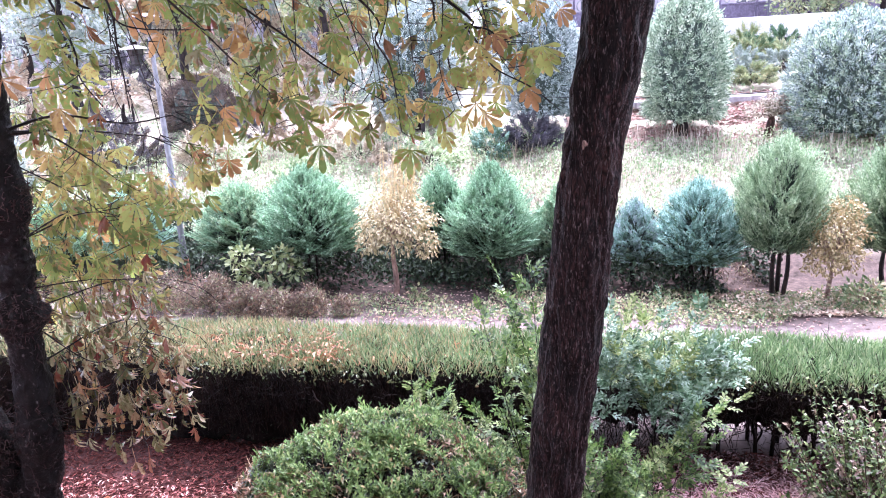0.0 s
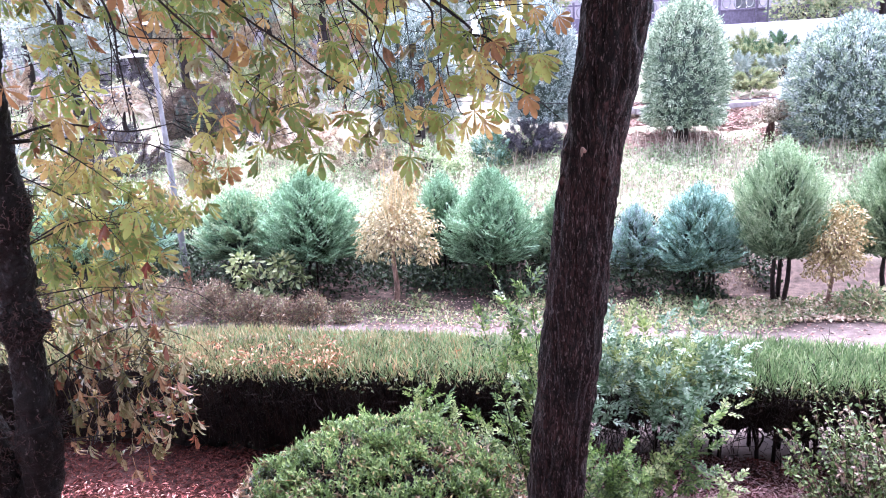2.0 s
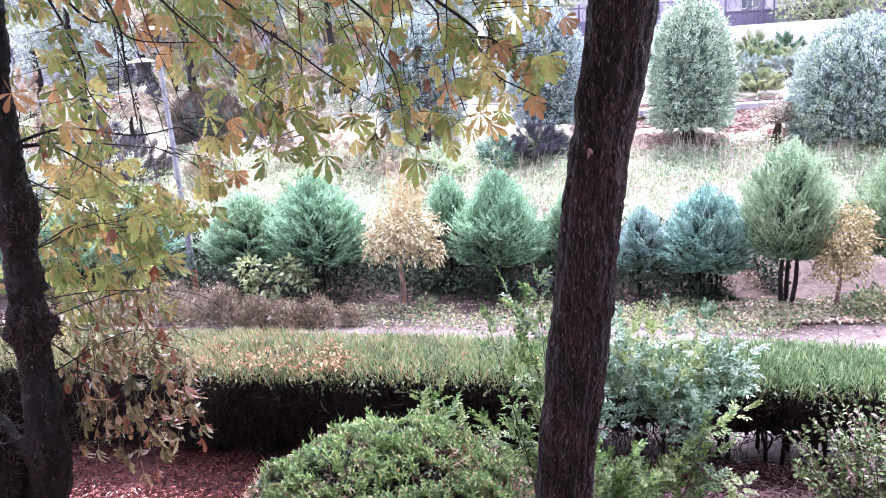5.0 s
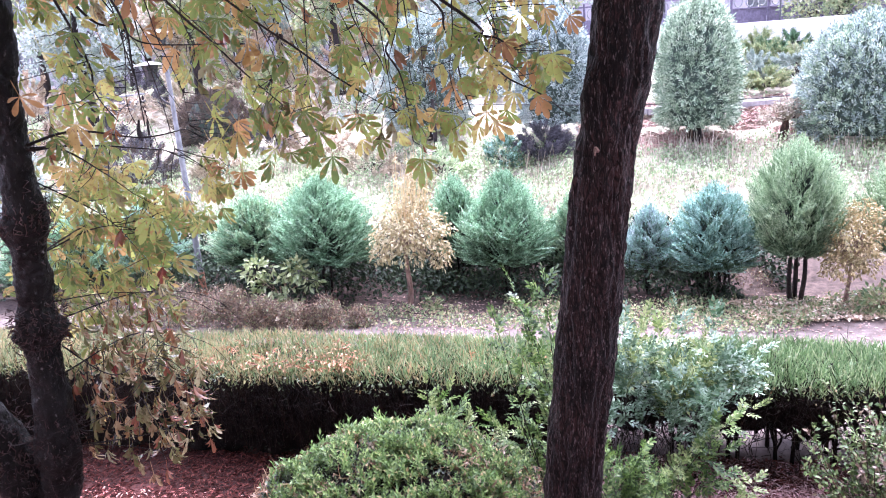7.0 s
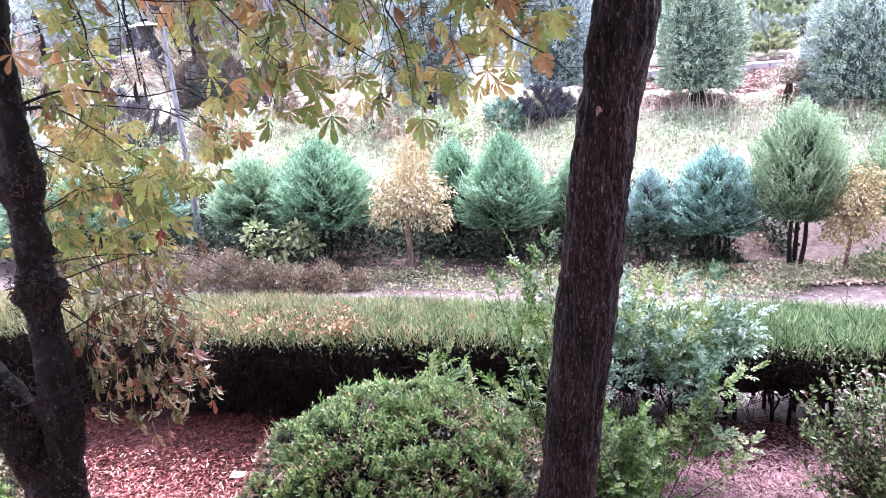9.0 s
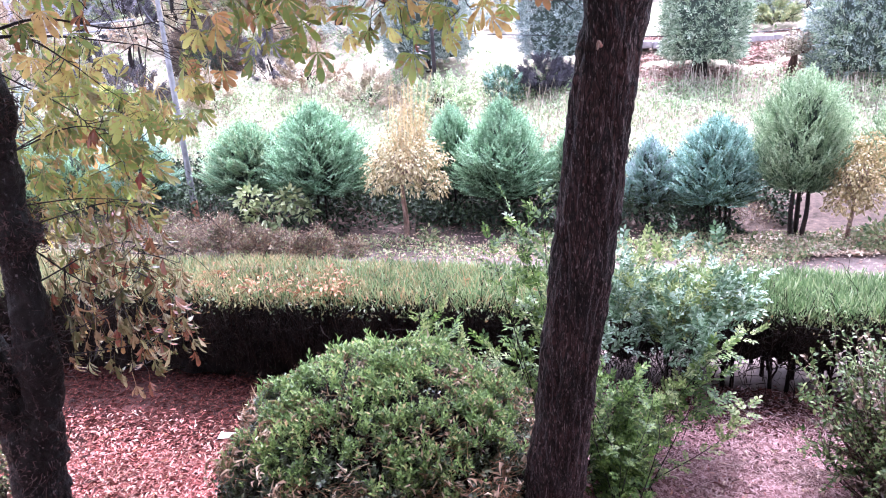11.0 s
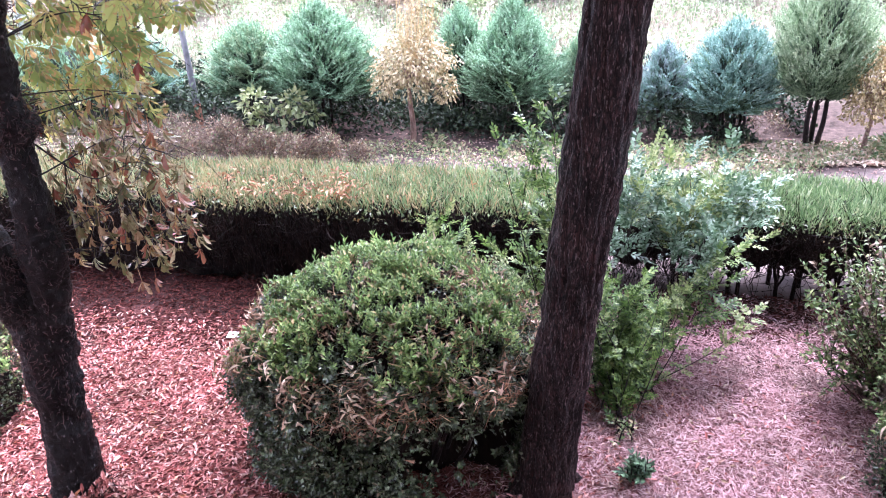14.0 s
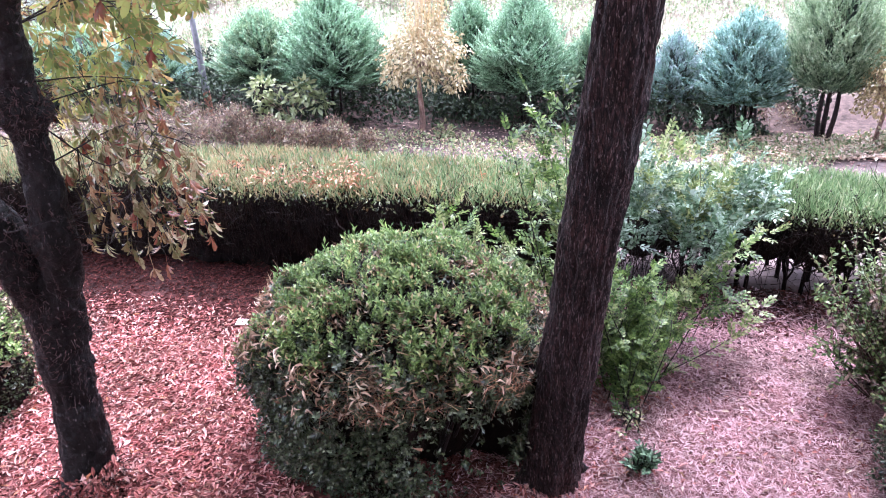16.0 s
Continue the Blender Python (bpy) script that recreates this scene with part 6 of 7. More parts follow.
lamp = thing("street_lamp", (-6.02, 13.72, float(ground_height(-6.02, 13.72)) - 0.03), "old steel lamp post with two lanterns and rusty foot", "street lamp")
part("pole", mesh("pole", *lathe([(0.062, 0.3), (0.060, 1.2), (0.055, 1.25), (0.052, 3.3), (0.045, 3.35), (0.04, 4.86)], 16), STEEL), lamp)
part("foot", mesh("foot", *lathe([(0.11, 0.0), (0.10, 0.06), (0.075, 0.10), (0.068, 0.5), (0.064, 0.52)], 16), RUST), lamp, "rusty steel foot")
for end, up in (((-0.30, -0.05), 4.62), ((-0.06, 0.0), 5.18)):
    v, f = tube([(0, 0, up - 0.75), (end[0] * 0.6, end[1], up - 0.6), (end[0], end[1], up - 0.36)], [0.02, 0.018, 0.02], 10, 8)
    part("arm", mesh("arm", v, f, BLACK_IRON), lamp)
    lantern(lamp, (end[0], end[1], up), *(() if up < 5 else (GREY_STONE, "dull grey lamp hood")))


# ---- the bank: large clipped trees and low planting ----
def topiary(place, rx, h, z0, n, mats, label, flat=0.6, cat="tree"):
    place = (place[0], place[1], float(ground_height(place[0], place[1])) - 0.03)
    t = thing("topiary_tree", place, label, cat, "topiary on the bank")
    v, f = tube([(0, 0, -0.1), (0.03, 0, z0 * 0.6), (0, 0, z0 + 0.6)], [0.13, 0.11, 0.09], 10, 12, lambda q, u: 0.01 * noise.noise(Vector(q) * 12))
    part("trunk", mesh("trunk", v, f, TWIG), t)
    z = rng.random(n)
    a = rng.uniform(0, 6.283, n)
    prof = np.interp(z, [0, 0.06, 0.3, flat, flat + (1 - flat) * 0.5, flat + (1 - flat) * 0.82, 1], [0.72, 0.92, 1, 0.95, 0.80, 0.48, 0])
    lump = 1 + 0.04 * np.sin(5 * a + 7 * z) + 0.03 * np.sin(11 * a - 13 * z) + 0.025 * np.sin(23 * a + 19 * z)
    tuft = np.sin(17 * a + 4 * np.sin(9 * z)) * np.sin(31 * z + 3 * np.cos(6 * a))
    r = rx * prof * lump * (1 + 0.055 * tuft) * (1 - 0.2 * rng.random(n) ** 1.6)
    p = np.stack([r * np.cos(a), r * np.sin(a), z0 + (h - z0) * z], -1)
    out = np.stack([np.cos(a), np.sin(a), np.interp(z, [0, flat, 1], [-0.3, 0.3, 3])], -1)
    d = unit(out) + rng.normal(0, 0.45, (n, 3)) + np.array([0, 0, 0.35])
    which = rng.integers(0, len(mats), n)
    for k, mat in enumerate(mats):
        q = which == k
        v, f = scatter(FAR_SPRIG, FAR_SPRIG_F, p[q], d[q], rng.normal(size=(q.sum(), 3)), rng.uniform(0.17, 0.32, q.sum()))
        part("foliage", mesh("foliage", v, f, mat, False), t)
    # Dark green shell that shows as shade between the sprays.
    zs, seg = np.linspace(0.02, 0.96, 9), 24
    v = [(rx * 0.8 * w * math.cos(b), rx * 0.8 * w * math.sin(b), z0 + (h - z0) * y) for y, w in zip(zs, np.interp(zs, [0, 0.06, 0.3, flat, 0.9, 1], [0.72, 0.92, 1, 0.95, 0.6, 0.1])) for b in np.linspace(0, 6.283, seg, endpoint=False)]
    i, j = np.meshgrid(np.arange(8), np.arange(seg), indexing="ij")
    k = (j + 1) % seg
    part("shade_core", mesh("shade_core", np.array(v), np.stack([i * seg + j, i * seg + k, (i + 1) * seg + k, (i + 1) * seg + j], -1).reshape(-1, 4), CORE_SHADE_GREEN), t)


topiary((5.43, 19.2), 0.98, 3.62, 0.42, 3700, [TOPIARY], "tall clipped dome-topped evergreen on the bank", 0.5)
topiary((9.25, 18.35), 1.52, 2.86, 0.1, 5400, [TOPIARY_BLUE, TOPIARY], "broad clipped blue-green evergreen on the bank", 0.5)
topiary((1.9, 20.2), 0.95, 3.6, 0.5, 3000, [TOPIARY_BLUE], "tall clipped blue-grey evergreen on the bank", 0.55)
topiary((-1.7, 21.5), 1.2, 3.5, 0.35, 3000, [TOPIARY_BLUE, FAR_PALE], "tall clipped pale evergreen on the bank", 0.6)
topiary((13.6, 21.0), 1.5, 3.3, 0.3, 2500, [TOPIARY], "clipped evergreen at the end of the bank", 0.6)
conifer("purple_shrub", (1.42, 19.2), 0.82, 0.7, 0.1, 0.9, 1500, [PURPLE_LEAF], "low dark purple-leaved shrub", sprig=(0.14, 0.24), shape=(FAR_SPRIG, FAR_SPRIG_F))
conifer("purple_shrub", (-6.6, 22.0), 0.9, 0.8, 0.1, 1.5, 900, [PURPLE_LEAF], "dark purple-leaved shrub on the bank", sprig=(0.14, 0.24), shape=(FAR_SPRIG, FAR_SPRIG_F))
conifer("green_shrub", (0.4, 18.9), 0.6, 0.6, 0.1, 0.8, 900, [DARK_OR_SHADED_GREEN, CONIFER_BLUE], "low teal-green shrub on the bank", sprig=(0.14, 0.24), shape=(FAR_SPRIG, FAR_SPRIG_F))
topiary((-8.9, 23.4), 1.15, 1.55, 0.0, 2000, [DARK_CLUMP], "dark brown clipped dome shrub on the bank", 0.5, cat="shrub")
conifer("brown_shrub", (-10.2, 20.5), 1.3, 0.7, 0.1, 1.3, 1500, [DARK_CLUMP, PURPLE_LEAF], "dark brown withered shrub on the bank", sprig=(0.14, 0.24), shape=(FAR_SPRIG, FAR_SPRIG_F))
conifer("pale_shrub", (-4.6, 18.0), 0.7, 0.6, 0.1, 0.8, 900, [BANK_LEAF], "low pale green shrub on the bank", sprig=(0.14, 0.24), shape=(FAR_SPRIG, FAR_SPRIG_F))
conifer("green_shrub", (7.6, 24.6), 0.7, 0.6, 0.1, 1.3, 1100, [FAR_LEAF, DARK_OR_SHADED_GREEN], "green shrub below the pale wall", sprig=(0.14, 0.24), shape=(FAR_SPRIG, FAR_SPRIG_F))
conifer("green_shrub", (9.2, 24.8), 0.6, 0.6, 0.1, 1.1, 900, [FAR_LEAF, DARK_OR_SHADED_GREEN], "green shrub below the pale wall", sprig=(0.14, 0.24), shape=(FAR_SPRIG, FAR_SPRIG_F))
conifer("pale_shrub", (8.4, 23.6), 0.9, 0.6, 0.0, 0.9, 900, [FAR_PALE], "low pale green shrub on the bank", sprig=(0.14, 0.24), shape=(FAR_SPRIG, FAR_SPRIG_F))
leafy_tree("flat_topped_tree", (7.44, 18.7), [(0, 0, -0.1), (0.03, 0, 0.2), (0.06, 0, 0.4), (0.08, 0, 0.6)],
           [((-0.2, 0, 0.66), (0.38, 0.45, 0.15), 420), ((0.42, 0, 0.72), (0.45, 0.5, 0.16), 600), ((0.2, 0.1, 0.9), (0.4, 0.4, 0.14), 420)], GREY_DRY, (0.06, 0.12), "small leaning tree with a flat dry greyish crown", stem_mat=RUST_BARK, r0=0.11)
for x, y, rx, h, m in ((7.9, 25.6, 0.9, 1.3, DARK_OR_SHADED_GREEN), (9.3, 25.7, 0.9, 1.1, FAR_LEAF), (10.4, 25.8, 0.8, 0.9, DARK_OR_SHADED_GREEN), (8.7, 24.4, 0.8, 0.9, FAR_LEAF), (7.2, 23.2, 0.9, 0.7, FAR_PALE), (8.4, 22.6, 0.9, 0.6, FAR_LEAF), (9.6, 23.4, 1.0, 0.8, FAR_PALE), (6.6, 24.4, 0.8, 0.8, FAR_PALE), (10.2, 24.6, 0.9, 0.8, FAR_LEAF)):
    conifer("green_shrub", (x, y), rx, 0.7, 0.1, h, 1000, [m], "green shrub below the pale terrace", sprig=(0.14, 0.26), shape=(FAR_SPRIG, FAR_SPRIG_F))


def strewn_plants(name, n, xr, sr, size, mat, label, tall=0.25, keep=None, shape=(CARD, CARD_F)):
    x = rng.uniform(*xr, n)
    s = rng.uniform(*sr, n)
    y = s - 0.165 * x
    if keep is not None:
        k = keep(x, y)
        x, y = x[k], y[k]
    m = len(x)
    lump = 0.5 + 0.5 * np.sin(x * 1.7 + np.sin(y * 2.3)) * np.cos(y * 1.9)
    p = on_ground(x, y) + np.stack([np.zeros(m), np.zeros(m), rng.random(m) * tall * (0.3 + lump)], -1)
    d = rng.normal(0, 0.7, (m, 3)) + np.array([0, -0.2, 0.5])
    v, f = scatter(*shape, p, d, rng.normal(0, 0.5, (m, 3)) + np.array([0, 0, 1.0]), rng.uniform(*size, m))
    return tagged(new(name, mesh(name, v, f, mat, False)), label, "ground cover", kind="stuff")


strewn_plants("bank_plants", 84000, (-14, 15), (14.4, 20.5), (0.05, 0.11), BANK_LEAF, "pale weeds and straw covering the bank", 0.35, keep=lambda x, y: (np.sin(x * 1.1 + 0.7 * y) + np.sin(y * 1.9) > -1.6) & ~((x > 3.0) & (x < 9) & (y + 0.165 * x > 19.6)))
strewn_plants("bank_plants_far", 26000, (-22, 20), (20.5, 30), (0.07, 0.15), BANK_LEAF, "pale weeds higher on the bank", 0.35, keep=lambda x, y: ~((x > 3.0) & (x < 9.2) & (y + 0.165 * x < 23.0)) & (np.sin(x * 0.8 + y) > -0.3))
# Leaves coloured near black to give the shade beneath the row.
strewn_plants("undergrowth", 54000, (-11, 9), (12.15, 14.9), (0.06, 0.13), SHADED_UNDER_LEAF, "undergrowth beneath the row of shrubs, coloured with the shade there", 0.75, keep=lambda x, y: ~((x > 4.1) & (x < 4.75)) & (x < 5.2) & ((y + 0.165 * x > 12.8) | ((x < 4.1) & (rng.random(len(x)) < 0.6))))
strewn_plants("low_ivy", 14000, (-1.0, 8), (10.8, 12.4), (0.035, 0.08), STRIP_LEAF, "low ivy and weeds along the path", 0.14, keep=lambda x, y: (rng.random(len(x)) < np.interp(x, [-1, 1.5], [0.35, 1.0])) & (np.sin(x * 2.1) + np.sin(y * 3) > -0.7))
strewn_plants("low_weeds", 4600, (-9, -0.5), (10.8, 11.9), (0.035, 0.08), STRIP_LEAF, "low weeds and litter under the shrubs", 0.12)
def stalk_field(name, n, xr, sr, mat, label):
    """Thin dry stalks standing on the bank, each leaning a little."""
    x, q = rng.uniform(*xr, n), rng.uniform(*sr, n)
    k = np.sin(x * 2.3) + np.sin(q * 3.1 + x) > -0.6
    x, q = x[k], q[k]
    p = on_ground(x, q - 0.165 * x, -0.02)
    e = p + np.stack([rng.normal(0, 0.09, len(x)), rng.normal(0, 0.09, len(x)), rng.uniform(0.25, 0.75, len(x))], -1)
    v, f = sticks(p, e, 0.008, 0.04)
    return tagged(new(name, mesh(name, v, f, mat)), label, "weeds", kind="stuff")


stalk_field("dry_stalks", 1500, (2.5, 9.0), (14.6, 19.8), PINK_DRY, "thin pale dry weed stalks on the bank")
stalk_field("dry_stalks_far", 1800, (-9.0, 2.5), (14.8, 19.5), BEIGE_LEAF, "thin straw-coloured weed stalks on the bank")
flat_scatter("bank_litter", 32000, (2.6, 10.5), (19.3, 23.4), (0.06, 0.12), CARD, CARD_F, PINK_LITTER, "reddish leaf litter on the bank", "leaf litter")
flat_scatter("pale_litter", 4200, (3.9, 7.4), (11.3, 12.2), (0.05, 0.10), LEAF, LEAF_F, PALE_LITTER, "pale dry leaves lying along the path", "leaf litter", lift=0.07, tilt=0.6)
flat_scatter("path_litter", 9000, (-9, 8), (8.9, 12.6), (0.03, 0.08), CARD, CARD_F, PINK_LITTER, "brown leaves strewn on the dirt path", "leaf litter")
CHIP = CARD * np.array([0.5, 1, 1.6])


def under_shrub(x, y):
    return ((x + 0.86) / 1.12) ** 2 + ((y - 4.62) / 1.08) ** 2 < 1


flat_scatter("leaf_litter", 150000, (-7.0, 3.2), (2.2, 7.4), (0.032, 0.085), CHIP, CARD_F, LITTER, "thick reddish-brown leaf litter under the chestnut", "leaf litter", lift=0.045, tilt=0.6,
             keep=lambda x, y: ~under_shrub(x, y) & (rng.random(len(x)) < np.interp(x, [-0.6, 0.5, 1.2], [1.0, 0.30, 0.05]) * np.interp(y + 0.165 * x, [2.2, 3.0, 5.1, 5.6, 6.0], [0.4, 1.0, 1.0, 0.4, 0.0])))
flat_scatter("broad_leaf_litter", 900, (-7.0, 0.4), (2.2, 5.2), (0.045, 0.085), LEAF * np.array([0.8, 1, 1.6]), LEAF_F, LITTER, "broader curled leaves over the leaf litter", "leaf litter", lift=0.06, tilt=0.6, keep=lambda x, y: ~under_shrub(x, y))
flat_scatter("shrub_foot_litter", 9000, (-2.0, 0.4), (3.3, 5.9), (0.03, 0.07), CHIP, CARD_F, SHADED_OLD_LITTER, "old leaves under the round shrub, darkened with its shade", "leaf litter", lift=0.05, tilt=0.5, keep=lambda x, y: under_shrub(x, y))
flat_scatter("shaded_old_litter", 46000, (-7.0, 5.0), (5.0, 7.3), (0.03, 0.08), CHIP, CARD_F, SHADED_OLD_LITTER, "old leaves along the foot of the hedge, darkened with its shade", "leaf litter", lift=0.035, tilt=0.5,
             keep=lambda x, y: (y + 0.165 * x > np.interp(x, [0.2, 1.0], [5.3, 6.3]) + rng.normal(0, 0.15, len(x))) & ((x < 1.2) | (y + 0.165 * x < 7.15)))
flat_scatter("pine_needles", 170000, (-0.5, 5.0), (2.3, 7.1), (0.045, 0.10), CARD * np.array([0.19, 1, 0.25]), CARD_F, NEEDLES, "pinkish-brown fallen pine needles", "pine needles", lift=0.035, tilt=0.35,
             keep=lambda x, y: rng.random(len(x)) < np.interp(x, [-0.5, 0.7], [0.2, 1.0]) * np.interp(y + 0.165 * x, [6.3, 7.0], [1.0, 0.3]))
flat_scatter("stray_leaves", 900, (-0.2, 4.8), (3.0, 6.4), (0.03, 0.075), LEAF * np.array([0.7, 1, 2.4]), LEAF_F, TAN_DEAD, "tan leaves strewn over the pine needles", "leaf litter", lift=0.045, tilt=0.6)

# ---- small things on the ground ----
paper = tagged(new("paper_scrap", mesh("paper_scrap", *join((np.array([(-0.09, -0.05, 0.015), (0.08, -0.06, 0.03), (0.10, 0.05, 0.02), (-0.08, 0.06, 0.035), (-0.09, -0.05, 0.010), (0.08, -0.06, 0.024), (0.10, 0.05, 0.014), (-0.08, 0.06, 0.03)]), np.array([(0, 1, 2, 3), (7, 6, 5, 4), (0, 4, 5, 1), (1, 5, 6, 2), (2, 6, 7, 3), (3, 7, 4, 0)]))), PAPER, False)), "crumpled scrap of white paper on the leaf litter", "litter")
paper.location = (-2.75, 6.02, 0.02)
paper.scale = (0.85, 0.85, 0.85)


# ---- the terrace above the bank ----
def block(x0, x1, y0, y1, z0, z1, bevel=0.02):
    bm = bmesh.new()
    bmesh.ops.create_cube(bm, size=1)
    for q in bm.verts:
        q.co = ((x0 + x1) / 2 + q.co.x * (x1 - x0), (y0 + y1) / 2 + q.co.y * (y1 - y0), (z0 + z1) / 2 + q.co.z * (z1 - z0))
    bmesh.ops.bevel(bm, geom=bm.edges, offset=bevel, segments=1, affect="EDGES")
    return bm


def block_part(name, parent, dims, mat, label="", bevel=0.02):
    bm = block(*dims, bevel)
    me = bpy.data.meshes.new(name)
    bm.to_mesh(me)
    bm.free()
    me.materials.append(mat)
    return part(name, me, parent, label)


terrace = thing("terrace_wall", (10.5, 27.5, 3.0), "pale concrete terrace walk over a dark recess", "wall", kind="structure")
block_part("walk_slab", terrace, (-7.2, 8, -0.2, 3.2, 1.15, 1.35), CONCRETE)
block_part("fascia", terrace, (-7.2, 8, -0.3, -0.1, 0.98, 1.74), CONCRETE)
block_part("back_kerb", terrace, (-7.2, 8, 3.2, 3.5, 1.15, 1.75), CONCRETE)
# Dark colour gives the shade of the recess under the walk.
block_part("recess_wall", terrace, (-7.2, 8, 0.3, 0.6, -0.8, 1.15), RECESS_SHADE)
for x in (-5, -1.0, 4.0):
    block_part("pier", terrace, (x, x + 0.3, -0.15, 0.5, -0.8, 0.93), GREY_STONE)
low = thing("low_stone_wall", (7.5, 21.3, float(ground_height(7.5, 21.3)) - 0.1), "low grey stone edging on the bank", "wall", kind="structure")
x = -4.2
while x < 4.2:
    w = rng.uniform(0.5, 0.8)
    block_part("stone", low, (x, x + w - 0.03, -0.15, 0.15, -0.1 - 0.165 * 0.26 * x, 0.24 + rng.uniform(-0.02, 0.02)), GREY_STONE, bevel=0.03)
    x += w

# purple metal fence behind the terrace, with rings in its panels
fence = thing("metal_fence", (12.6, 34.0, 4.0), "dark purple metal fence with rings in its panels", "fence")
for k in range(-6, 7):
    block_part("post", fence, (k * 1.6 - 0.05, k * 1.6 + 0.05, -0.05, 0.05, 0, 2.2), FENCE_PAINT)
    for z in (0.25, 1.45, 2.05):
        block_part("rail", fence, (k * 1.6 + 0.05, k * 1.6 + 1.55, -0.025, 0.025, z - 0.035, z + 0.035), FENCE_PAINT, bevel=0.008)
    block_part("panel", fence, (k * 1.6 + 0.06, k * 1.6 + 1.54, 0.03, 0.05, 0.28, 1.42), FENCE_PAINT, bevel=0.004)
    for q in range(3):
        a = np.linspace(0, 2 * math.pi, 17)
        ring = [(k * 1.6 + 0.3 + q * 0.5 + 0.17 * math.cos(b), -0.01, 1.75 + 0.22 * math.sin(b)) for b in a]
        v, f = tube(ring, [0.025, 0.025], 24, 6)
        part("ring", mesh("ring", v, f, STEEL), fence, "pale metal ring")
sign = thing("walk_post", (11.05, 28.6, 4.36), "thin dark post on the terrace walk", "post")
part("shaft", mesh("shaft", *lathe([(0.04, -0.02), (0.035, 1.3), (0.0, 1.32)], 10), BLACK_IRON), sign)
stub = thing("tree_stump", (5.35, 19.5, float(ground_height(5.35, 19.5)) - 0.02), "short brown stump with a pale sawn top", "stump")
part("trunk", mesh("trunk", *tube([(0, 0, -0.05), (0.01, 0, 0.2), (-0.01, 0, 0.46)], [0.14, 0.11, 0.10], 14, 14, lambda q, u: 0.014 * noise.noise(Vector(q) * 14)), RUST_BARK), stub)
part("sawn_top", mesh("sawn_top", *lathe([(0.10, 0.45), (0.085, 0.475), (0.0, 0.48)], 12), PALE_WOOD), stub, "pale sawn top")
wire = thing("cable", (2.6, 19.0, 2.7), "thin sagging dark cable over the bank", "cable")
v, f = tube([(-4, 0.3, 0.5), (0, 0.1, 0.18), (3, 0, 0.05), (6.5, 0.2, 0.1), (10, 0.4, 0.4)], [0.012, 0.012], 40, 5)
part("strand", mesh("strand", v, f, BLACK_IRON), wire)
for x, z in ((-4.0, 0.5), (10.0, 0.4)):
    yy = 0.3 if x < 0 else 0.4
    g = float(ground_height(2.6 + x, 19.0 + yy)) - 2.7 - 0.05
    v, f = lathe([(0.06, g), (0.05, z + 0.1), (0.0, z + 0.12)], 10)
    part("cable_post", mesh("cable_post", v + np.array([x, yy, 0]), f, TWIG), wire)


# the overgrown bank beyond the lamp
for x, y, rx, h, mat, label in (
        (-13.5, 19.5, 1.1, 1.6, FAR_PALE, "pale green shrub on the bank"), (-12.0, 22.5, 1.2, 1.5, PURPLE_LEAF, "dark purple-brown shrub on the bank"),
        (-6.4, 24.8, 1.1, 1.7, RED_LEAF, "reddish autumn shrub on the bank"), (-7.8, 20.2, 0.8, 1.0, BEIGE_LEAF, "low beige shrub on the bank"),
        (-5.2, 21.0, 1.0, 1.3, RED_LEAF, "reddish autumn shrub on the bank"), (-4.4, 24.5, 1.3, 1.9, FAR_PALE, "pale green shrub on the bank"),
        (-3.2, 19.4, 0.8, 1.0, BEIGE_LEAF, "beige withered shrub on the bank"), (-1.2, 18.6, 0.8, 0.8, BANK_LEAF, "low pale green shrub on the bank"),
        (-7.4, 26.0, 1.4, 2.2, FAR_LEAF, "light green shrub on the bank"), (-11.0, 26.0, 1.4, 2.0, BEIGE_LEAF, "beige withered shrub on the bank"),
        (-15.5, 24.0, 1.5, 2.2, RED_LEAF, "reddish autumn shrub on the bank"), (-2.0, 26.5, 1.3, 2.0, FAR_LEAF, "light green shrub on the bank"),
        (1.0, 25.0, 1.2, 1.9, TOPIARY_BLUE, "grey-green shrub on the bank"), (3.6, 24.5, 1.1, 1.7, FAR_PALE, "pale green shrub on the bank"), (-17.5, 20.0, 1.3, 2.0, FAR_LEAF, "light green shrub on the bank"), (-14.0, 29.0, 1.5, 1.6, PURPLE_LEAF, "dark purple-brown shrub on the bank"), (-18.0, 28.0, 1.7, 2.2, RED_LEAF, "reddish autumn shrub on the bank"), (-10.0, 30.5, 1.6, 2.0, RED_LEAF, "reddish autumn shrub on the bank"), (-5.5, 30.0, 1.5, 2.0, RED_LEAF, "reddish autumn shrub on the bank"), (-12.5, 33.0, 2.0, 2.6, FAR_LEAF, "light green shrub on the bank")):
    conifer("bank_shrub", (x, y), rx, rx * 0.9, 0.1, h, int(560 * rx), [mat], label, sprig=(0.2, 0.36), group="shrubs on the bank", stems=2, shape=(FAR_SPRIG, FAR_SPRIG_F))

for x, y, rx, h, mat in ((-21, 37, 2.4, 3.6, FAR_PALE), (-17.5, 36, 2.2, 3.2, FAR_LEAF), (-14.5, 38, 2.4, 3.8, FAR_PALE), (-11.0, 39, 2.2, 3.4, BEIGE_LEAF), (-8.0, 38, 2.2, 3.6, FAR_PALE), (-5.0, 37, 2.0, 3.2, FAR_LEAF), (-1.5, 34, 2.0, 3.2, FAR_PALE), (2.0, 33, 1.8, 3.0, FAR_PALE)):
    conifer("tall_far_shrub", (x, y), rx, rx * 0.8, 0.1, h, 1500, [mat], "tall pale shrub before the long building", sprig=(0.3, 0.55), group="far tall shrubs", stems=2, shape=(FAR_SPRIG, FAR_SPRIG_F))

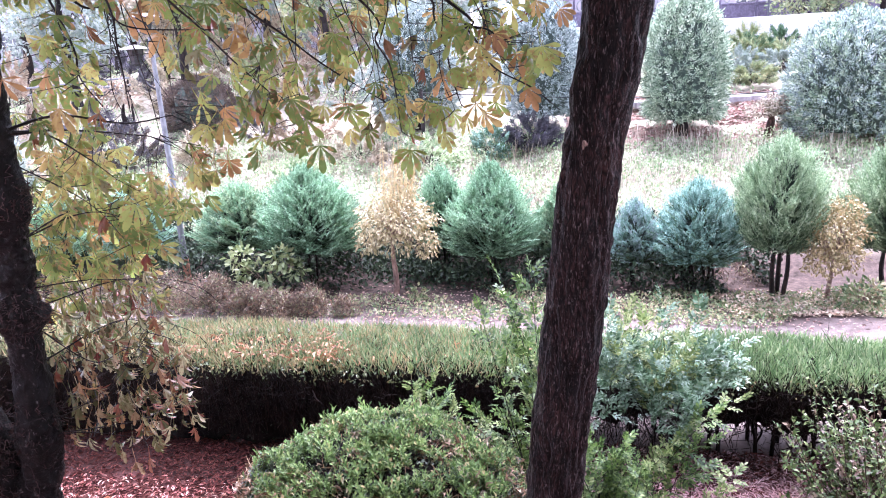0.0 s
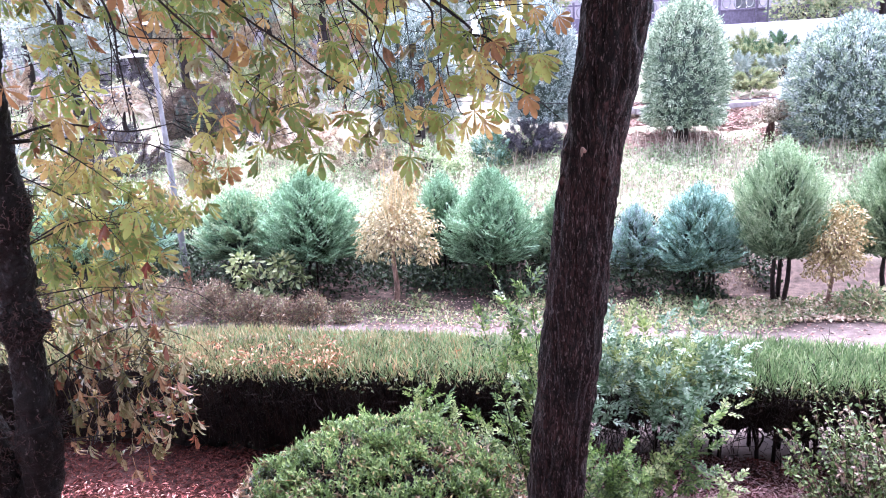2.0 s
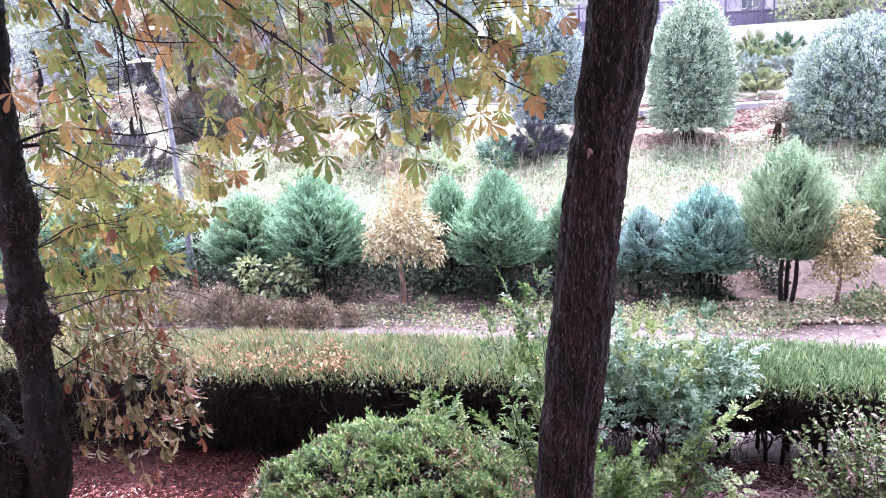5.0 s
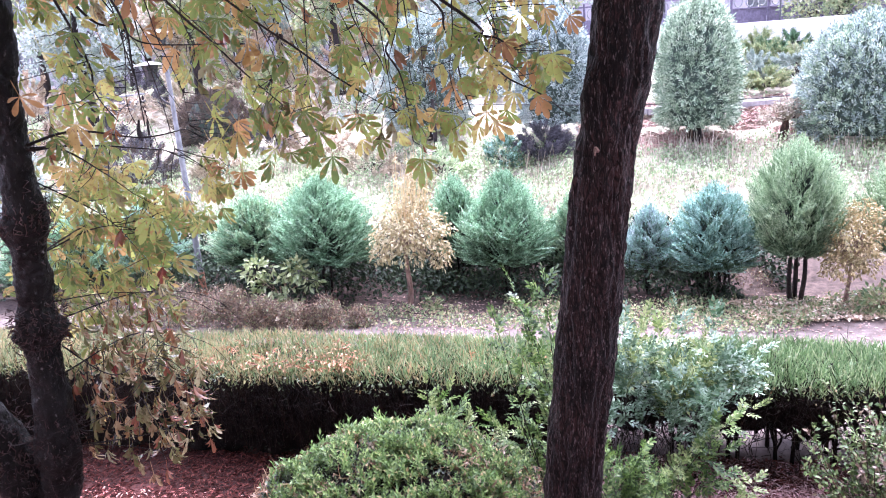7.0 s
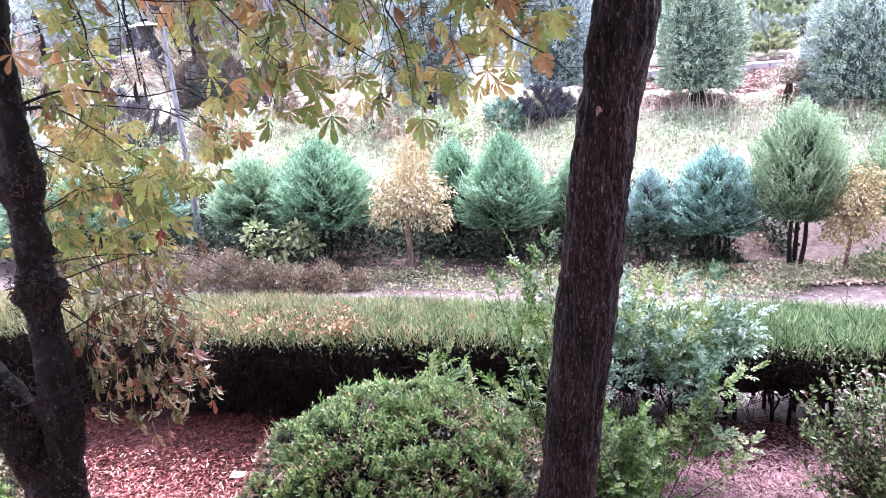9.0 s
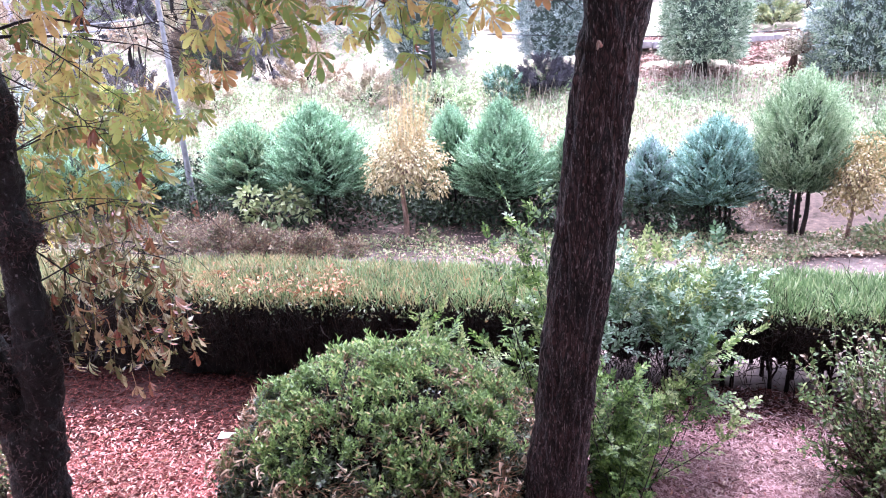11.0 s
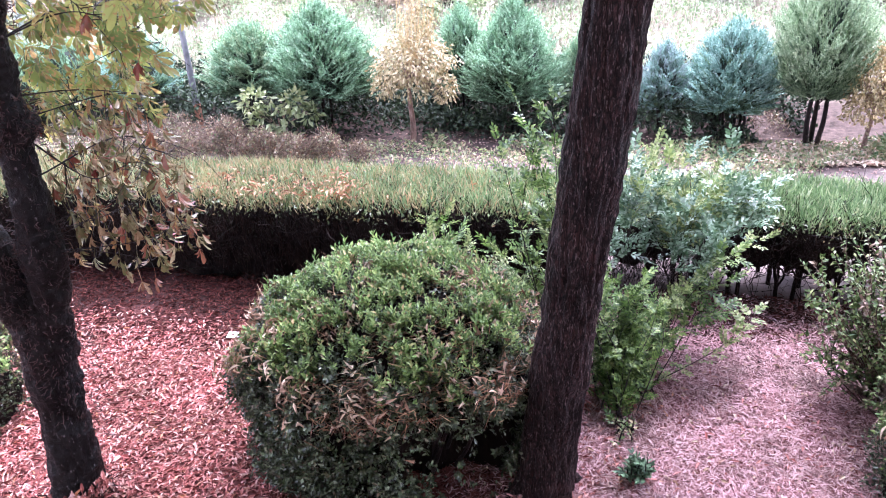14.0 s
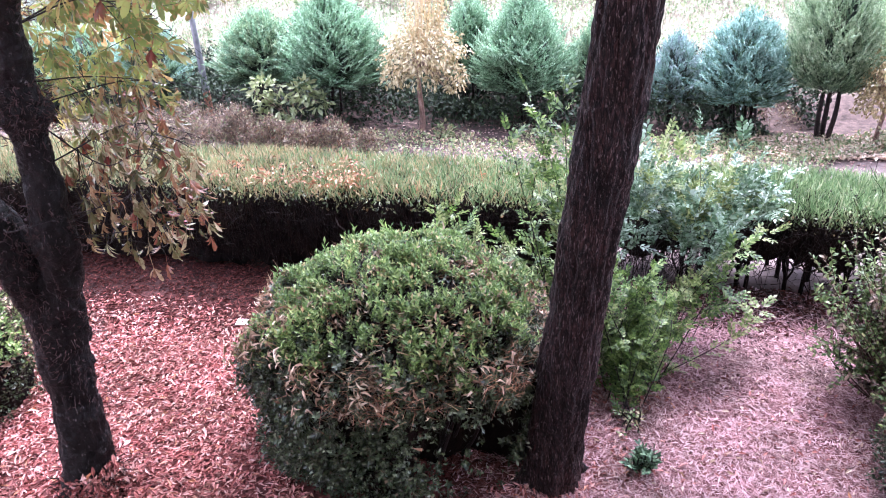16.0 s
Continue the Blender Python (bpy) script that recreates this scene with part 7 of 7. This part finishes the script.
rail = thing("bank_rail", (-12.4, 23.0, 2.3), "thin grey rail on short posts across the bank", "rail")
for k, z in ((0, 1.58), (1, 1.36)):
    v, f = tube([(-1.9, 0, z - 0.05), (-0.2, 0, z + 0.02), (1.5, 0, z + 0.09)], [0.03, 0.03], 10, 8)
    part("bar", mesh("bar", v, f, STEEL), rail)
for x in (-1.8, -0.2, 1.4):
    v, f = lathe([(0.04, -0.4), (0.035, 1.6), (0.0, 1.63)], 10)
    part("post", mesh("post", v + np.array([x, 0.06, 0.0]), f, TWIG), rail)
leafy_tree("little_bank_tree", (-11.3, 23.0), [(0, 0, -0.1), (0.05, 0, 0.4), (0.0, 0, 0.8), (0.06, 0, 1.2)], [((0, 0, 1.5), (0.6, 0.5, 0.4), 260)], RED_LEAF, (0.12, 0.2), "little dark-stemmed tree with reddish leaves", stem_mat=TWIG, r0=0.09)
flat_scatter("bare_slope", 5200, (-15.0, -11.0), (18.0, 19.9), (0.10, 0.24), CARD, CARD_F, PALE_LITTER, "pale flattened straw on the bare slope", "straw", lift=0.16, tilt=0.3)

# ---- far buildings and trees ----
def far_building(place, w, h, storeys, label):
    t = thing("far_building", place, label, "building")
    step = 3.2
    cols = int(w // step)
    # wall in strips between the openings
    z = 0.0
    for k in range(storeys):
        z0 = k * 3.2
        block_part("wall", t, (0, w, 0, 0.4, z0 - (1.0 if k == 0 else 0), z0 + 1.0), PLASTER)
        block_part("wall", t, (0, w, 0, 0.4, z0 + 2.5, z0 + 3.2), PLASTER)
        for c in range(cols + 1):
            block_part("pillar", t, (max(0, c * step - 0.9), min(w, c * step + 0.9), 0, 0.4, z0 + 1.0, z0 + 2.5), PLASTER, bevel=0.004)
        for c in range(cols):
            win = block_part("window", t, (c * step + 0.9, (c + 1) * step - 0.9, 0.2, 0.26, z0 + 1.0, z0 + 2.5), DARK_GLASS)
            block_part("frame", win, ((c + 0.5) * step - 0.03, (c + 0.5) * step + 0.03, 0.15, 0.2, z0 + 1.0, z0 + 2.5), CONCRETE, bevel=0.004)
    block_part("roof", t, (-0.3, w + 0.3, -0.4, 6, storeys * 3.2, storeys * 3.2 + 0.3), GREY_STONE)
    block_part("back", t, (0, w, 0.4, 6, -1, storeys * 3.2), PLASTER)


far_building((-42, 44, 4.2), 42, 9.6, 3, "long lilac plastered building behind the trees")
far_building((6, 48, 4.4), 29, 9.6, 3, "long lilac plastered building beyond the fence")

far = [(-15, 27, 6.5, FAR_PALE), (-11.5, 29, 7.0, FAR_LEAF), (-8.5, 31, 6.5, FAR_PALE), (-5.5, 28, 6.0, FAR_LEAF), (-3.0, 32, 7.5, FAR_PALE), (0.5, 29, 6.5, FAR_PALE), (3.5, 33, 7.0, FAR_LEAF), (7.0, 36, 7.0, FAR_PALE), (14.5, 31.5, 5.0, FAR_LEAF), (18, 34, 6.5, FAR_LEAF), (-19, 31, 7.5, FAR_LEAF), (22, 30, 7, FAR_LEAF), (-13, 31, 6.0, BEIGE_LEAF), (-9.6, 35, 7.5, RED_LEAF), (-6.6, 34, 7.0, BEIGE_LEAF), (-16.5, 34, 7.5, FAR_PALE), (-1.2, 36, 7.5, BEIGE_LEAF), (-12.2, 37, 8.0, FAR_PALE), (-17.5, 38, 8.5, BEIGE_LEAF), (-4.2, 38, 8.0, FAR_LEAF)]
for x, y, h, mat in far:
    blobs = [((rng.normal(0, 0.9), rng.normal(0, 0.7), h * rng.uniform(0.35, 0.9)), (rng.uniform(0.7, 1.2), rng.uniform(0.7, 1.1), rng.uniform(0.6, 1.0)), 420) for _ in range(9)]
    leafy_tree("far_tree", (x, y), [(0, 0, -0.2), (0.1, 0, h * 0.2), (-0.05, 0.1, h * 0.45), (0.1, 0, h * 0.7)], blobs, mat, (0.12, 0.24), "tree with pale autumn leaves beyond the bank", stem_mat=TWIG, r0=0.16, spray=(CARD, CARD_F))
leafy_tree("bright_shrub", (13.2, 30.6), [(0, 0, -0.1), (0, 0, 0.4), (0, 0, 0.8), (0, 0, 1.2)], [((0, 0, 1.5), (1.3, 0.9, 1.0), 1500), ((1.8, 0, 1.6), (1.2, 0.9, 1.0), 1200)], FAR_LEAF, (0.10, 0.2), "light green shrub on the terrace", category="shrub", stem_mat=TWIG)

# unseen house from which the garden is seen, added to block half the sky
house = thing("house_wall", (0, -1.4, 0), "unseen plain plastered house wall behind the viewer, blocking half the sky", "wall", kind="structure")
block_part("wall_face", house, (-14, 14, -0.3, 0, -0.5, 9.5), HOUSE_PLASTER)
